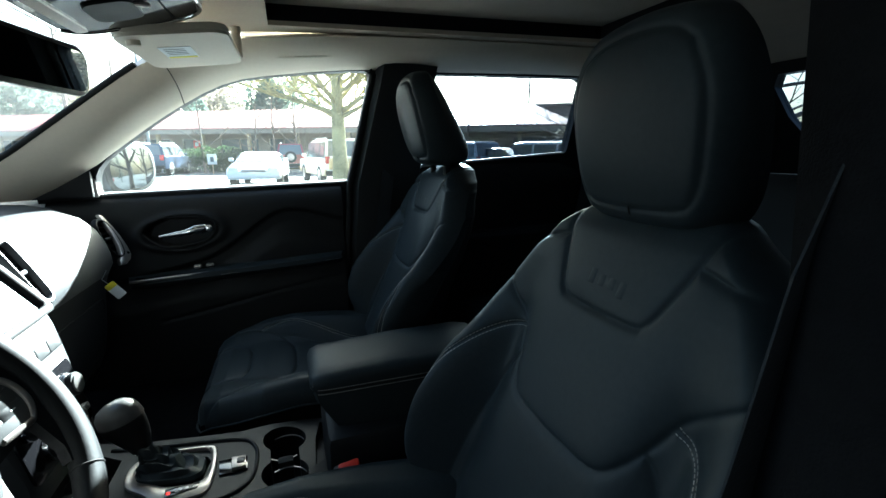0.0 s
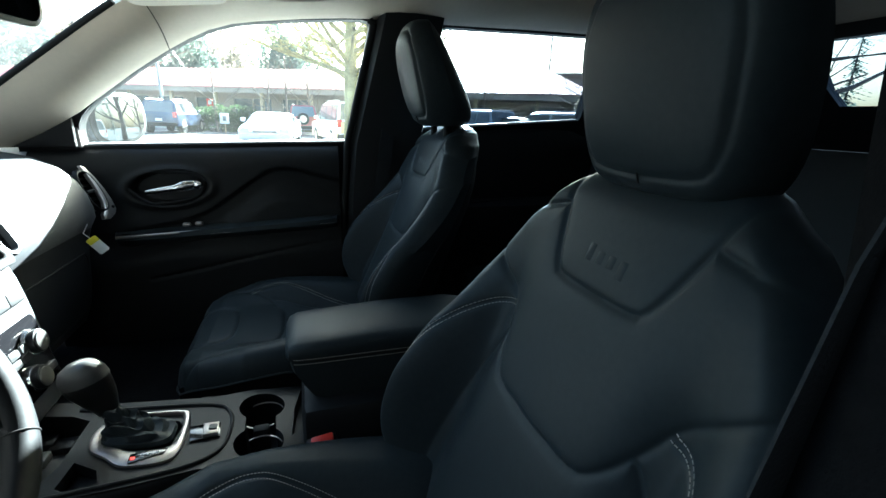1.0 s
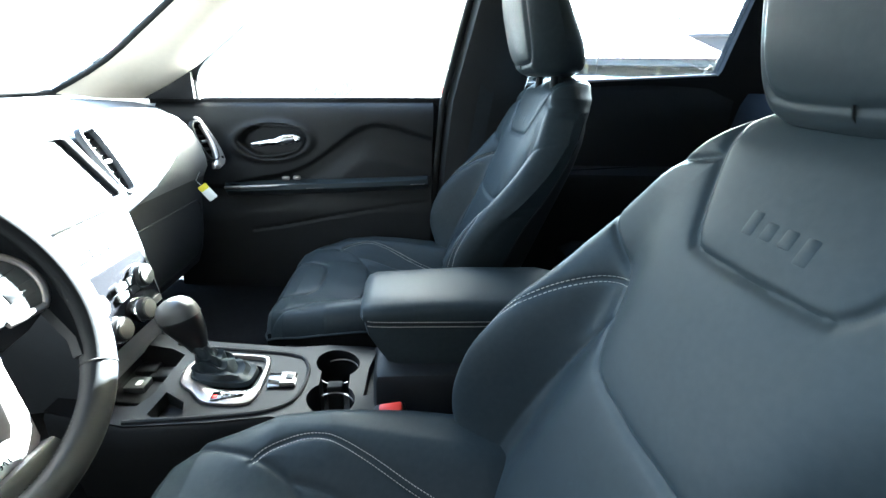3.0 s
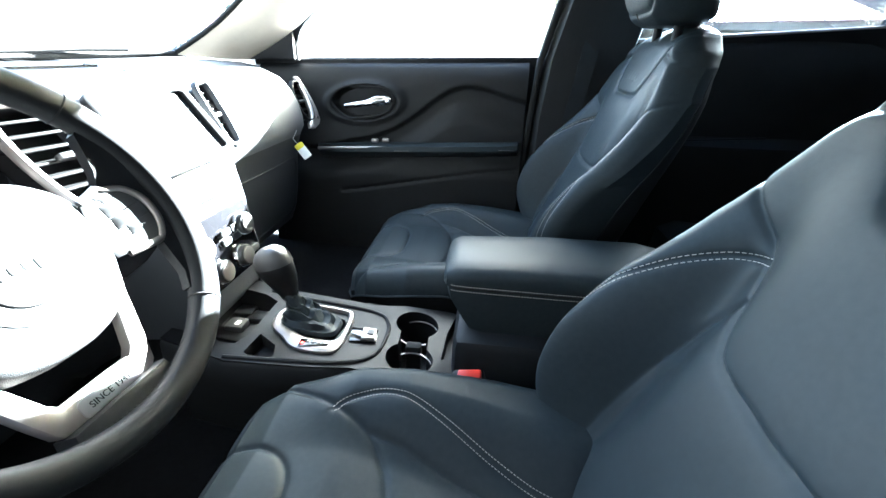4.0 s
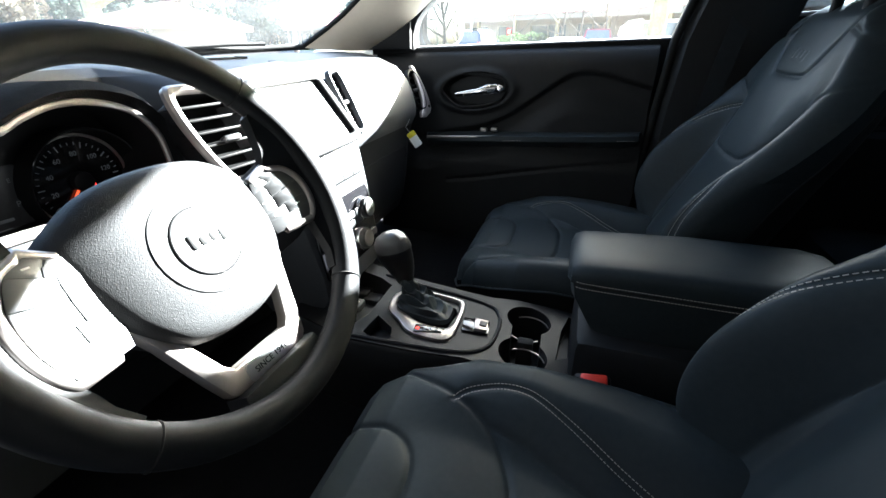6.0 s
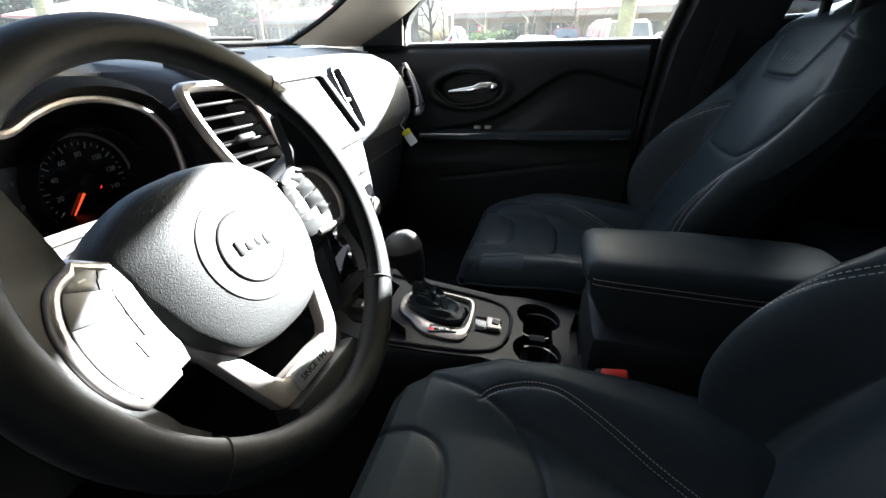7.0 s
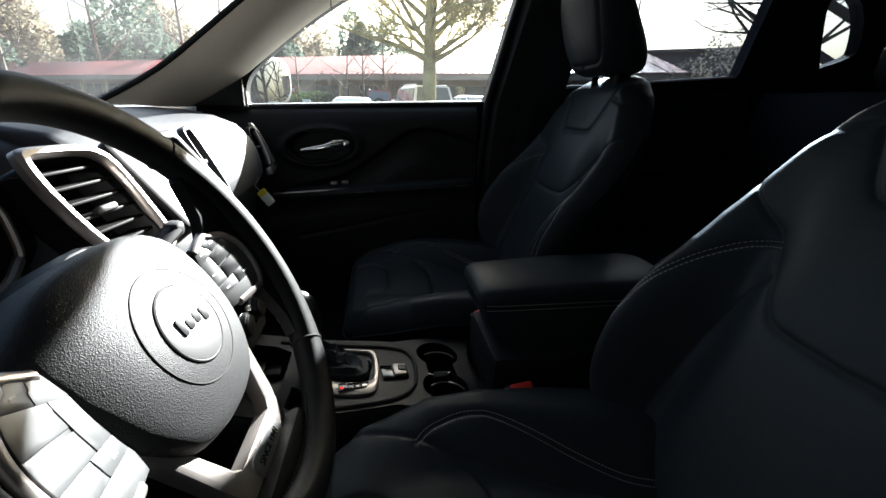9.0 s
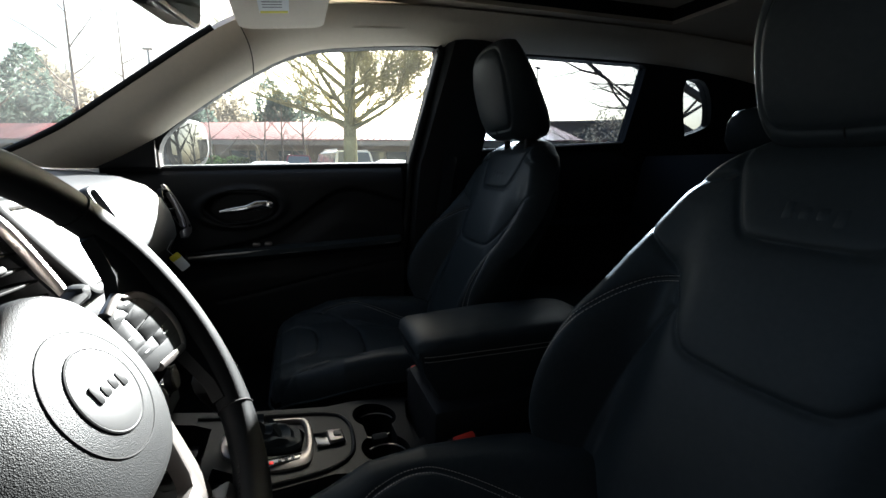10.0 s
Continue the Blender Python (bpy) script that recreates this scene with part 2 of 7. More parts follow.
def line_distance(px, py, lines):
    """The distance of each place (px, py) to the nearest of the lines."""
    best = np.full(px.shape, 9.0)
    for ln in lines:
        for (ax, ay), (bx, by) in zip(ln[:-1], ln[1:]):
            dx, dy = bx - ax, by - ay
            k = np.clip(((px - ax) * dx + (py - ay) * dy) / (dx * dx + dy * dy + 1e-12), 0, 1)
            best = np.minimum(best, np.hypot(px - ax - k * dx, py - ay - k * dy))
    return best


def both(line):
    """A line and its mirror about the seat's middle (first value mirrored)."""
    return [np.array(line), np.array([(-a, b) for a, b in line])]


def thin(line):
    """Every second point of a line, with its end kept."""
    return np.vstack([line[::2], line[-1:]])


def grid_skin(name, front, back_, mat, parent=None, label=""):
    """Rows of closed rings: a front row and a back row for each height, closed at both ends."""
    return loft(name, [list(f) + list(b) for f, b in zip(front, back_)], mat, parent, label)


def stitches(name, line, place, mat, parent, gap=0.0046, size=0.0032, r=0.00068):
    """Short raised threads along a line (a, b), put on a surface by place(a, b)."""
    bm = bmesh.new()
    p = smooth_line(line, gap)
    for q0, q1 in zip(p[:-1], p[1:]):
        a = Vector(place(*q0))
        b = Vector(place(*(q0 + (q1 - q0) * (size / gap))))
        d = b - a
        if d.length < 1e-5:
            continue
        s = d.orthogonal().normalized() * r
        u = d.cross(s).normalized() * r
        ring0 = [bm.verts.new(a + o) for o in (s, u, -s, -u)]
        ring1 = [bm.verts.new(b + o) for o in (s, u, -s, -u)]
        for k in range(4):
            bm.faces.new((ring0[k], ring0[(k + 1) % 4], ring1[(k + 1) % 4], ring1[k]))
        bm.faces.new(ring0[::-1]), bm.faces.new(ring1)
    return tagged(part(name, bm, mat, parent, "pale contrast stitching"), kind="stuff")


def offset_line(line, d):
    p = np.array(line, float)
    t = np.gradient(p, axis=0)
    t /= np.linalg.norm(t, axis=1)[:, None] + 1e-9
    return p + d * np.stack([-t[:, 1], t[:, 0]], 1)

# ---- seats ----
BACK_Z = [0.68, 0.75, 0.85, 0.95, 1.03, 1.08, 1.13, 1.17, 1.195, 1.21, 1.218]
BACK_W = [0.235, 0.25, 0.262, 0.265, 0.247, 0.226, 0.196, 0.16, 0.128, 0.10, 0.055]
BOLSTER = ([0.68, 0.71, 0.74, 0.767, 0.80, 0.84, 0.88, 0.93, 0.97, 1.02, 1.08, 1.2], [0.012, 0.034, 0.057, 0.073, 0.085, 0.090, 0.086, 0.067, 0.042, 0.018, 0.004, 0.0])
VALLEY = ([0.68, 0.8, 0.95, 1.01, 1.06, 1.12], [0.012, 0.018, 0.024, 0.018, 0.007, 0.0])
bib = smooth_line([(0.118, 1.215), (0.108, 1.165), (0.092, 1.122), (0.077, 1.092), (0.06, 1.082), (0.0, 1.080)])
shield = smooth_line([(0.222, 1.082), (0.176, 1.043), (0.147, 1.016), (0.131, 0.985), (0.114, 0.955), (0.097, 0.936), (0.074, 0.926), (0.0, 0.922)])
shoulder = smooth_line([(0.108, 1.162), (0.157, 1.15), (0.195, 1.14)])
bolster_seam = smooth_line([(0.143, 1.008), (0.178, 0.998), (0.21, 0.970), (0.232, 0.93), (0.242, 0.88), (0.242, 0.8), (0.236, 0.70)])
bolster_in = smooth_line([(0.126, 0.972), (0.145, 0.945), (0.160, 0.90), (0.168, 0.84), (0.170, 0.75), (0.165, 0.69)])
BACK_SEAMS = [s for l in (bib, shield, shoulder, bolster_seam, bolster_in) for s in both(thin(l))]


def back_front(u, z):
    """x of the front of a seat's backrest."""
    w = np.interp(z, BACK_Z, BACK_W)
    un = np.clip(np.abs(u) / w, 0, 1)
    bol, dip = soft(z, *BOLSTER), soft(z, *VALLEY)
    e = np.clip((un - 0.84) / 0.16, 0, 1)
    x = 0.373 + 0.41 * (z - 1.115) - bol * smoothstep(0.60, 0.90, un) + dip * np.exp(-((np.abs(u) - 0.155) / 0.038) ** 2) + 0.06 * (1 - 0.7 * np.clip((z - 1.165) / 0.053, 0, 1)) * (1 - np.sqrt(1 - e * e * 0.999))
    x = x + np.clip((z - 1.165) / 0.053, 0, 1) ** 2.5 * 0.045
    d = line_distance(u, z, BACK_SEAMS)
    return x - 0.0038 * (1 - np.exp(-d / 0.011)) + 0.0026 * np.exp(-(d / 0.0042) ** 2)


CUSH_X = [-0.262, -0.25, -0.235, -0.2, -0.1, 0.1, 0.24]
CUSH_W = [0.165, 0.19, 0.207, 0.235, 0.262, 0.262, 0.25]
pad_small = smooth_line([(-0.255, 0.10), (-0.2, 0.105), (-0.165, 0.092), (-0.147, 0.06), (-0.143, 0.0)])
pad_big = smooth_line([(-0.235, 0.205), (-0.2, 0.2), (-0.13, 0.176), (-0.072, 0.146), (-0.040, 0.108), (-0.025, 0.065), (-0.022, 0.0)])
bol_in = smooth_line([(-0.07, 0.144), (-0.02, 0.132), (0.05, 0.105), (0.12, 0.085), (0.2, 0.072)])
bol_stitch = smooth_line([(-0.122, 0.168), (-0.10, 0.182), (-0.06, 0.192), (-0.02, 0.187), (0.03, 0.164), (0.10, 0.126), (0.16, 0.098), (0.215, 0.085)])
CUSH_SEAMS = [q for l in (pad_small, pad_big, bol_in, bol_stitch) for q in (thin(l), thin(l) * np.array([1, -1]))]


def cushion_top(x, u):
    w = np.interp(x, CUSH_X, CUSH_W)
    un = np.clip(np.abs(u) / w, 0, 1)
    z = np.interp(x, [-0.262, -0.258, -0.25, -0.235, -0.2, -0.1, 0.05, 0.24], [0.63, 0.662, 0.686, 0.702, 0.712, 0.708, 0.69, 0.672])
    bol = np.interp(x, [-0.262, -0.22, -0.16, -0.10, -0.02, 0.06, 0.24], [0.0, 0.004, 0.017, 0.036, 0.053, 0.058, 0.060])
    e = np.clip((un - 0.84) / 0.16, 0, 1)
    z = z + bol * smoothstep(np.interp(x, [-0.08, 0.2], [0.42, 0.22]), np.interp(x, [-0.08, 0.2], [0.82, 0.66]), un) - 0.06 * (1 - np.sqrt(1 - e * e * 0.999))
    d = line_distance(x, u, CUSH_SEAMS)
    return z + 0.0038 * (1 - np.exp(-d / 0.012)) - 0.0026 * np.exp(-(d / 0.0042) ** 2)


def car_seat(label, group):
    """The driver's seat round y = 0; its place along the car is the true one."""
    seat = thing("car_seat", label, "car seat", group)
    m, k = 251, 20
    zs = np.concatenate([np.linspace(0.68, 1.17, 240), np.linspace(1.172, 1.218, 24)])
    front, rear = [], []
    for z in zs:
        w = np.interp(z, BACK_Z, BACK_W)
        u = np.linspace(-1, 1, m) * w
        x = back_front(u, np.full(m, z))
        front.append([(a, b, z) for a, b in zip(x, u)])
        s = np.linspace(1, -1, k + 2)[1:-1]
        xb = 0.373 + 0.41 * (z - 1.115) + np.interp(z, [0.68, 1.0, 1.12, 1.17, 1.2, 1.218], [0.14, 0.12, 0.114, 0.112, 0.102, 0.078])
        rear.append([(x[0] + (xb - x[0]) * (1 - abs(q) ** 5), q * w, z) for q in s])
    grid_skin("backrest", front, rear, LEATHER, seat, "black leather backrest with stitched panels")
    # hard shell on the back of the backrest
    shell = []
    for z in np.linspace(0.69, 1.13, 18):
        w = np.interp(z, BACK_Z, BACK_W)
        x0 = float(back_front(np.array([-w]), np.array([z]))[0])
        xb = 0.373 + 0.41 * (z - 1.115) + np.interp(z, [0.68, 1.0, 1.12, 1.17], [0.14, 0.12, 0.114, 0.112])
        proud = 0.016 * (1 - ((z - 0.91) / 0.225) ** 6) - 0.004
        qs = np.linspace(-0.86, 0.86, 21)
        line = [(x0 + (xb - x0) * (1 - abs(q) ** 5) + proud * (1 - (q / 0.87) ** 6), q * w, z) for q in qs]
        shell.append(line + [(x - 0.03, y * 0.98, z) for x, y, z in line[::-1]])
    loft("seat_back_shell", shell, SOFT, seat, "black plastic shell")
    # cushion
    front, rear = [], []
    xs = np.concatenate([np.linspace(-0.262, -0.23, 22), np.linspace(-0.228, 0.24, 220)])
    for x in xs:
        w = np.interp(x, CUSH_X, CUSH_W)
        u = np.linspace(-1, 1, m) * w
        z = cushion_top(np.full(m, x), u)
        front.append([(x, b, a) for a, b in zip(z, u)])
        rear.append([(x + 0.012, q * w * 0.97, min(z[0] - 0.02, 0.625) - 0.02) for q in np.linspace(1, -1, 10)])
    pad_ob = grid_skin("cushion", front, rear, LEATHER, seat, "black leather cushion with stitched panels")
    # skirt below the piping coloured near-black: dark base with shade painted in
    pad_ob.data.materials.append(CARPET_SHADE)
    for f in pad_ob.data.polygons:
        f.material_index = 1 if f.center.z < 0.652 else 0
    for s in (1, -1):
        px = np.concatenate([[-0.2615, -0.258, -0.25, -0.235], np.linspace(-0.215, 0.2, 24)])
        pw = np.interp(px, CUSH_X, CUSH_W)
        pz = cushion_top(px, pw * 0.999) - 0.002
        nose = [(-0.263, t * 0.165, 0.634) for t in np.linspace(0.0, 0.92, 8)]
        tube("cushion_piping", [(a, s * b, c) for a, b, c in nose] + [(a, s * (b + 0.0005), max(c, 0.634)) for a, b, c in zip(px, pw, pz)], 0.0028, LEATHER, seat, "leather piping along the cushion's edge", sides=6)
        for o in (0.0036, -0.0036):
            ln = offset_line(bol_stitch[::3], o) * np.array([1, s])
            stitches("cushion_stitching", ln, lambda a, b: (a, b, float(cushion_top(np.array([a]), np.array([b]))[0]) + 0.0002), THREAD, seat, gap=0.0042, size=0.0028, r=0.00055)
            ln = offset_line(bolster_seam[::3], o) * np.array([s, 1])
            stitches("bolster_stitching", ln, lambda a, b: (float(back_front(np.array([a]), np.array([b]))[0]) - 0.0002, a, b), THREAD, seat, gap=0.0042, size=0.0028, r=0.00055)
    # headrest: a rounded block, fuller at the top, with a piped front pad
    rings = []
    pad = smooth_line([(0.080, 1.388), (0.098, 1.34), (0.096, 1.27), (0.086, 1.232), (0.066, 1.216), (0.0, 1.212)])
    seams = both(thin(pad)) + [smooth_line([(0.080, 1.388), (0.05, 1.405), (0.0, 1.41), (-0.05, 1.405), (-0.080, 1.388)])]
    for z in np.concatenate([np.linspace(1.192, 1.24, 60), np.linspace(1.2415, 1.37, 70), np.linspace(1.3715, 1.437, 60)]):
        v = (z - 1.192) / 0.245
        w = soft(z, [1.192, 1.2, 1.215, 1.25, 1.31, 1.35, 1.385, 1.41, 1.426, 1.437], [0.075, 0.094, 0.108, 0.120, 0.127, 0.125, 0.115, 0.098, 0.076, 0.03])
        xf = soft(z, [1.192, 1.2, 1.215, 1.25, 1.3, 1.35, 1.39, 1.415, 1.43, 1.437], [0.414, 0.402, 0.392, 0.382, 0.374, 0.369, 0.370, 0.379, 0.393, 0.410])
        xr = soft(z, [1.192, 1.21, 1.25, 1.32, 1.4, 1.437], [0.485, 0.508, 0.508, 0.480, 0.445, 0.425])
        u = np.linspace(-1, 1, 141) * w
        un = np.abs(u) / w
        e = np.clip((un - 0.7) / 0.3, 0, 1)
        d = line_distance(u, np.full(141, z), seams)
        x = xf - 0.002 * (1 - np.exp(-d / 0.010)) + 0.0026 * np.exp(-(d / 0.0045) ** 2) + (xr - xf) * 0.5 * (1 - np.sqrt(1 - e * e * 0.999)) + 0.012 * un ** 2
        s = np.linspace(1, -1, 20)[1:-1]
        rings.append([(a, b, z) for a, b in zip(x, u)] + [(x[0] + (xr - x[0]) * (1 - abs(q) ** 4), q * w, z) for q in s])
    loft("headrest", rings, LEATHER, seat, "padded black leather headrest")
    tube("headrest_seam", [(0.3925, 0, 1.214), (0.3955, 0, 1.206), (0.404, 0, 1.199)], 0.0012, RUBBER, seat, "short dark seam under the headrest pad", sides=6)
    for s in (-1, 1):
        tube("headrest_post", [(0.445, s * 0.06, 1.15), (0.452, s * 0.06, 1.24)], 0.008, HARD, seat, "black headrest post")
    # embossed mark on the bib: a row of low rounded bars
    for i, (w, h) in enumerate(((0.012, 0.022), (0.012, 0.016), (0.012, 0.016), (0.012, 0.022))):
        z = 1.118 + (0.0 if i else 0.002) - (0.003 if i == 3 else 0)
        u = 0.0275 - i * 0.018
        x = float(back_front(np.array([u]), np.array([z]))[0])
        rbox("embossed_mark", (x + 0.0016, u, z), (0.004, w, h), 0.0018, LEATHER, seat, "embossed mark pressed into the leather", Matrix.Rotation(radians(22), 3, "Y"))
    # base, side trim and slide rails
    loft("seat_base", [[(x, y, z) for y, z in ((-0.22, 0.5), (0.22, 0.5), (0.235, 0.60), (-0.235, 0.60))] for x in (-0.2, 0.0, 0.24)], HARD, seat, "black plastic seat base")
    for s in (-1, 1):
        slab("side_trim", [(-0.2, 0.52), (0.2, 0.5), (0.31, 0.56), (0.30, 0.68), (0.18, 0.67), (0.0, 0.625), (-0.2, 0.61)], 0.018, HARD, (0, s * 0.245 + (0.009 if s > 0 else 0.009), 0), (1, 0, 0), (0, 0, 1), seat, "black plastic side trim", 0.006)
        rbox("slide_rail", (0.0, s * 0.17, 0.475), (0.5, 0.04, 0.05), 0.005, RUBBER, seat)
    return seat


driver_seat = car_seat("black leather driver's seat with pale stitching on the carpet", "front seats")
driver_seat.location = (0, 0.409, 0)
passenger_seat = copy_thing(driver_seat, pose(0.010, 1.22, 0.028))
tagged(passenger_seat, "black leather passenger seat with pale stitching on the carpet")
for ob in passenger_seat.children:
    if ob.name.startswith("cushion"):
        ob.location = (-0.005, 0, -0.040)
    if ob.name.startswith("headrest"):
        # raised, deeper and tipped forward
        ob.data = ob.data.copy()
        ob.data.transform(Matrix(((1.25, 0, -0.18, -0.066 - 0.25 * 0.385 + 0.18 * 1.25), (0, 1, 0, 0), (0, 0, 1, 0.004), (0, 0, 0, 1))))
        mid = Vector((0.375, 0, 1.317))
        ob.data.transform(Matrix.Translation(mid + Vector((0.015, -0.026, 0.023))) @ Matrix(((0.951, 0, 0.064, 0), (0, 0.96, 0, 0), (0, 0, 1.03, 0), (0, 0, 0, 1))) @ Matrix.Translation(-mid))

# ---- the car's shell ----
MID = 0.8125


def flip(y, side):
    """y on the passenger side (1), or mirrored to the driver's side (-1)."""
    return y if side > 0 else 2 * MID - y


def plate(name, outer, holes, place, depth, mat, parent=None, label="", extra=()):
    """A sheet with holes, drawn in (a, b), put in space by place(a, b, h) and depth thick."""
    bm = bmesh.new()
    edges = []
    for loop in (outer, *holes):
        vs = [bm.verts.new((a, b, 0)) for a, b in loop]
        edges += [bm.edges.new((vs[i], vs[(i + 1) % len(vs)])) for i in range(len(vs))]
    bmesh.ops.triangle_fill(bm, use_beauty=True, use_dissolve=False, edges=edges)
    ext = bmesh.ops.extrude_face_region(bm, geom=list(bm.faces))
    for v in ext["geom"]:
        if isinstance(v, bmesh.types.BMVert):
            v.co.z = 1
    for v in bm.verts:
        v.co = Vector(place(v.co.x, v.co.y, v.co.z * depth))
    return part(name, bm, mat, parent, label)


def side_y(z):
    return 1.56 - 0.23 * max(z - 1.15, 0)


FRONT_WINDOW = smooth_line([(-0.55, 1.148), (-0.547, 1.19), (-0.53, 1.232), (-0.47, 1.288), (-0.316, 1.396), (-0.152, 1.484), (0.008, 1.515), (0.15, 1.532), (0.255, 1.541), (0.278, 1.53), (0.272, 1.49), (0.235, 1.32), (0.205, 1.185), (0.2, 1.175)], 0.04).tolist()
REAR_WINDOW = [(0.46, 1.222), (0.495, 1.45), (0.505, 1.53), (0.52, 1.546), (0.8, 1.556), (1.11, 1.566), (1.135, 1.556), (1.132, 1.5), (1.118, 1.29), (1.11, 1.275)]
QUARTER = smooth_line([(1.352, 1.50), (1.375, 1.536), (1.45, 1.533), (1.515, 1.475), (1.556, 1.388), (1.543, 1.358), (1.45, 1.322), (1.425, 1.335)], 0.03, closed=True).tolist()
RAIL_L = smooth_line([(-0.69, 1.55, 1.145), (-0.62, 1.55, 1.19), (-0.545, 1.547, 1.232), (-0.47, 1.535, 1.287), (-0.316, 1.51, 1.395), (-0.152, 1.49, 1.484), (0.008, 1.48, 1.515), (0.15, 1.475, 1.533), (0.28, 1.472, 1.544), (0.5, 1.47, 1.549), (1.13, 1.465, 1.57), (1.6, 1.45, 1.55), (2.0, 1.43, 1.50)], 0.05)
RAIL_U = smooth_line([(-0.915, 1.50, 1.152), (-0.82, 1.487, 1.197), (-0.72, 1.47, 1.25), (-0.58, 1.445, 1.347), (-0.333, 1.395, 1.514), (-0.20, 1.365, 1.565), (-0.06, 1.345, 1.583), (0.1, 1.335, 1.598), (0.25, 1.335, 1.61), (0.5, 1.335, 1.622), (1.13, 1.33, 1.64), (1.6, 1.31, 1.62), (2.0, 1.29, 1.57)], 0.05)


def resample(p, n):
    d = np.concatenate([[0], np.cumsum(np.linalg.norm(np.diff(p, axis=0), axis=1))])
    s = np.linspace(0, d[-1], n)
    return np.stack([np.interp(s, d, p[:, k]) for k in range(p.shape[1])], 1)


for side in (1, -1):
    tail = "passenger" if side > 0 else "driver"
    # inner skin of the side, with its window openings
    outer = [(-0.70, 1.13), (-0.70, 1.16), (-0.60, 1.235), (-0.47, 1.31), (-0.3, 1.43), (-0.152, 1.50), (0.15, 1.56), (0.5, 1.575), (1.13, 1.59), (1.6, 1.57), (2.0, 1.52), (2.05, 1.13), (2.05, 0.45), (1.15, 0.45), (1.15, 1.13)]
    holes = [FRONT_WINDOW, REAR_WINDOW, QUARTER]
    if side < 0:
        outer = [(0.33, 0.45), (0.30, 1.13), (0.31, 1.35), (0.33, 1.565), (0.5, 1.575), (1.13, 1.59), (1.6, 1.57), (2.0, 1.52), (2.05, 0.45)]
        holes = [REAR_WINDOW, QUARTER]
    wall = plate("wall_" + tail, outer, holes, lambda a, b, h: (a, flip(side_y(b) + 0.012 + h, side), b), 0.045, HARD, None, "black inner body side with window openings")
    tagged(wall, category="car body side", kind="structure")
    n = 46
    lo, up = resample(RAIL_L, n), resample(RAIL_U, n)
    rings = []
    for a, b in zip(lo, up):
        ring = []
        for t in np.linspace(0, 1, 9):
            p = a + (b - a) * t
            bulge = math.sin(math.pi * t)
            ring.append((p[0] + 0.012 * bulge, flip(p[1] - 0.022 * bulge, side), p[2] - 0.004 * bulge))
        ring += [(b[0], flip(b[1] + 0.05, side), b[2] + 0.03), (a[0], flip(a[1] + 0.045, side), a[2] + 0.012)]
        rings.append(ring)
    rail = loft("trim_pillar_" + tail, rings, BEIGE_HARD, None, "beige pillar and roof rail trim beside the windscreen")
    tagged(rail, category="pillar trim", kind="structure")
    a, b = np.array((-0.275, 1.505, 1.4172)), np.array((-0.298, 1.387, 1.526))
    joint = []
    for t in np.linspace(0.02, 0.98, 12):
        p, bulge = a + (b - a) * t, math.sin(math.pi * t)
        joint.append((p[0] + 0.0125 * bulge, flip(p[1] - 0.0225 * bulge, side), p[2] - 0.004 * bulge))
    tagged(tube("trim_joint", joint, 0.0013, RUBBER, None, "fine joint across the pillar trim", sides=6), category="trim joint", kind="structure")
    seal = tube("windscreen_seal", [(p[0] - 0.012, flip(p[1] + 0.004, side), p[2] + 0.002) for p in up if p[0] < -0.31], 0.008, RUBBER, None, "black windscreen edge seal")
    tagged(seal, category="window seal", kind="structure")
    # black trim of the middle pillar
    bp = []
    for z, x0, x1 in ((0.45, 0.20, 0.50), (0.75, 0.19, 0.49), (1.0, 0.20, 0.49), (1.17, 0.215, 0.47), (1.35, 0.255, 0.495), (1.5, 0.288, 0.51), (1.56, 0.30, 0.52)):
        y = side_y(z) - 0.028
        if side < 0:
            x0, y = x0 + 0.03, y - 0.035
        bp.append([(x0, flip(y + 0.05, side), z), (x0 + 0.004, flip(y + 0.01, side), z), (x0 + 0.02, flip(y - 0.012, side), z), ((x0 + x1) / 2, flip(y - 0.03, side), z), (x1 - 0.02, flip(y - 0.012, side), z), (x1, flip(y + 0.05, side), z)])
    # driver's pillar gets a darker black than its twin, standing in for shade
    pil = loft("trim_middle_pillar_" + tail, bp, SOFT if side > 0 else CARPET_SHADE, None, "black plastic middle pillar trim")
    tagged(pil, category="pillar trim", kind="structure")
    # rubber door seal up the middle pillar
    if side > 0:
        gs = tube("door_seal", [(0.178, 1.545, 0.5), (0.18, 1.548, 0.8), (0.205, 1.54, 1.165), (0.242, 1.507, 1.33), (0.28, 1.478, 1.49), (0.286, 1.466, 1.528), (0.275, 1.463, 1.54)], 0.011, RUBBER, None, "black rubber door seal")
        tagged(gs, category="door seal", kind="structure")
    # panes
    for i, (name, poly) in enumerate((("window_front", FRONT_WINDOW), ("window_rear", REAR_WINDOW), ("window_quarter", QUARTER))):
        if side < 0 and i == 0:
            continue
        m = GLASS if i == 0 else DARKGLASS
        w = plate(name + "_" + tail, poly, [], lambda a, b, h: (a, flip(side_y(b) + 0.03 + h, side), b), 0.004, m, None, "clear side window pane, closed" if i == 0 else "tinted side window pane, closed")
        w.visible_shadow = i > 0
        tagged(w, category="car window", kind="structure")

# windscreen
rings = []
for s in np.linspace(0, 1, 12):
    row = []
    e = RAIL_U[0] * (1 - s) + np.array([-0.333, 1.395, 1.525]) * s
    for t in np.linspace(-1, 1, 17):
        half = e[1] - MID + 0.02
        bow = 0.17 * (1 - s) + 0.10 * s
        row.append((e[0] - bow * (1 - t * t) - 0.01, MID + half * t, e[2] + (0.065 * s - 0.012 * (1 - s)) * (1 - t * t)))
    rings.append(row)
shield_glass = loft("windscreen", rings, SCREENGLASS, None, "clear curved windscreen", cap=False, closed=False)
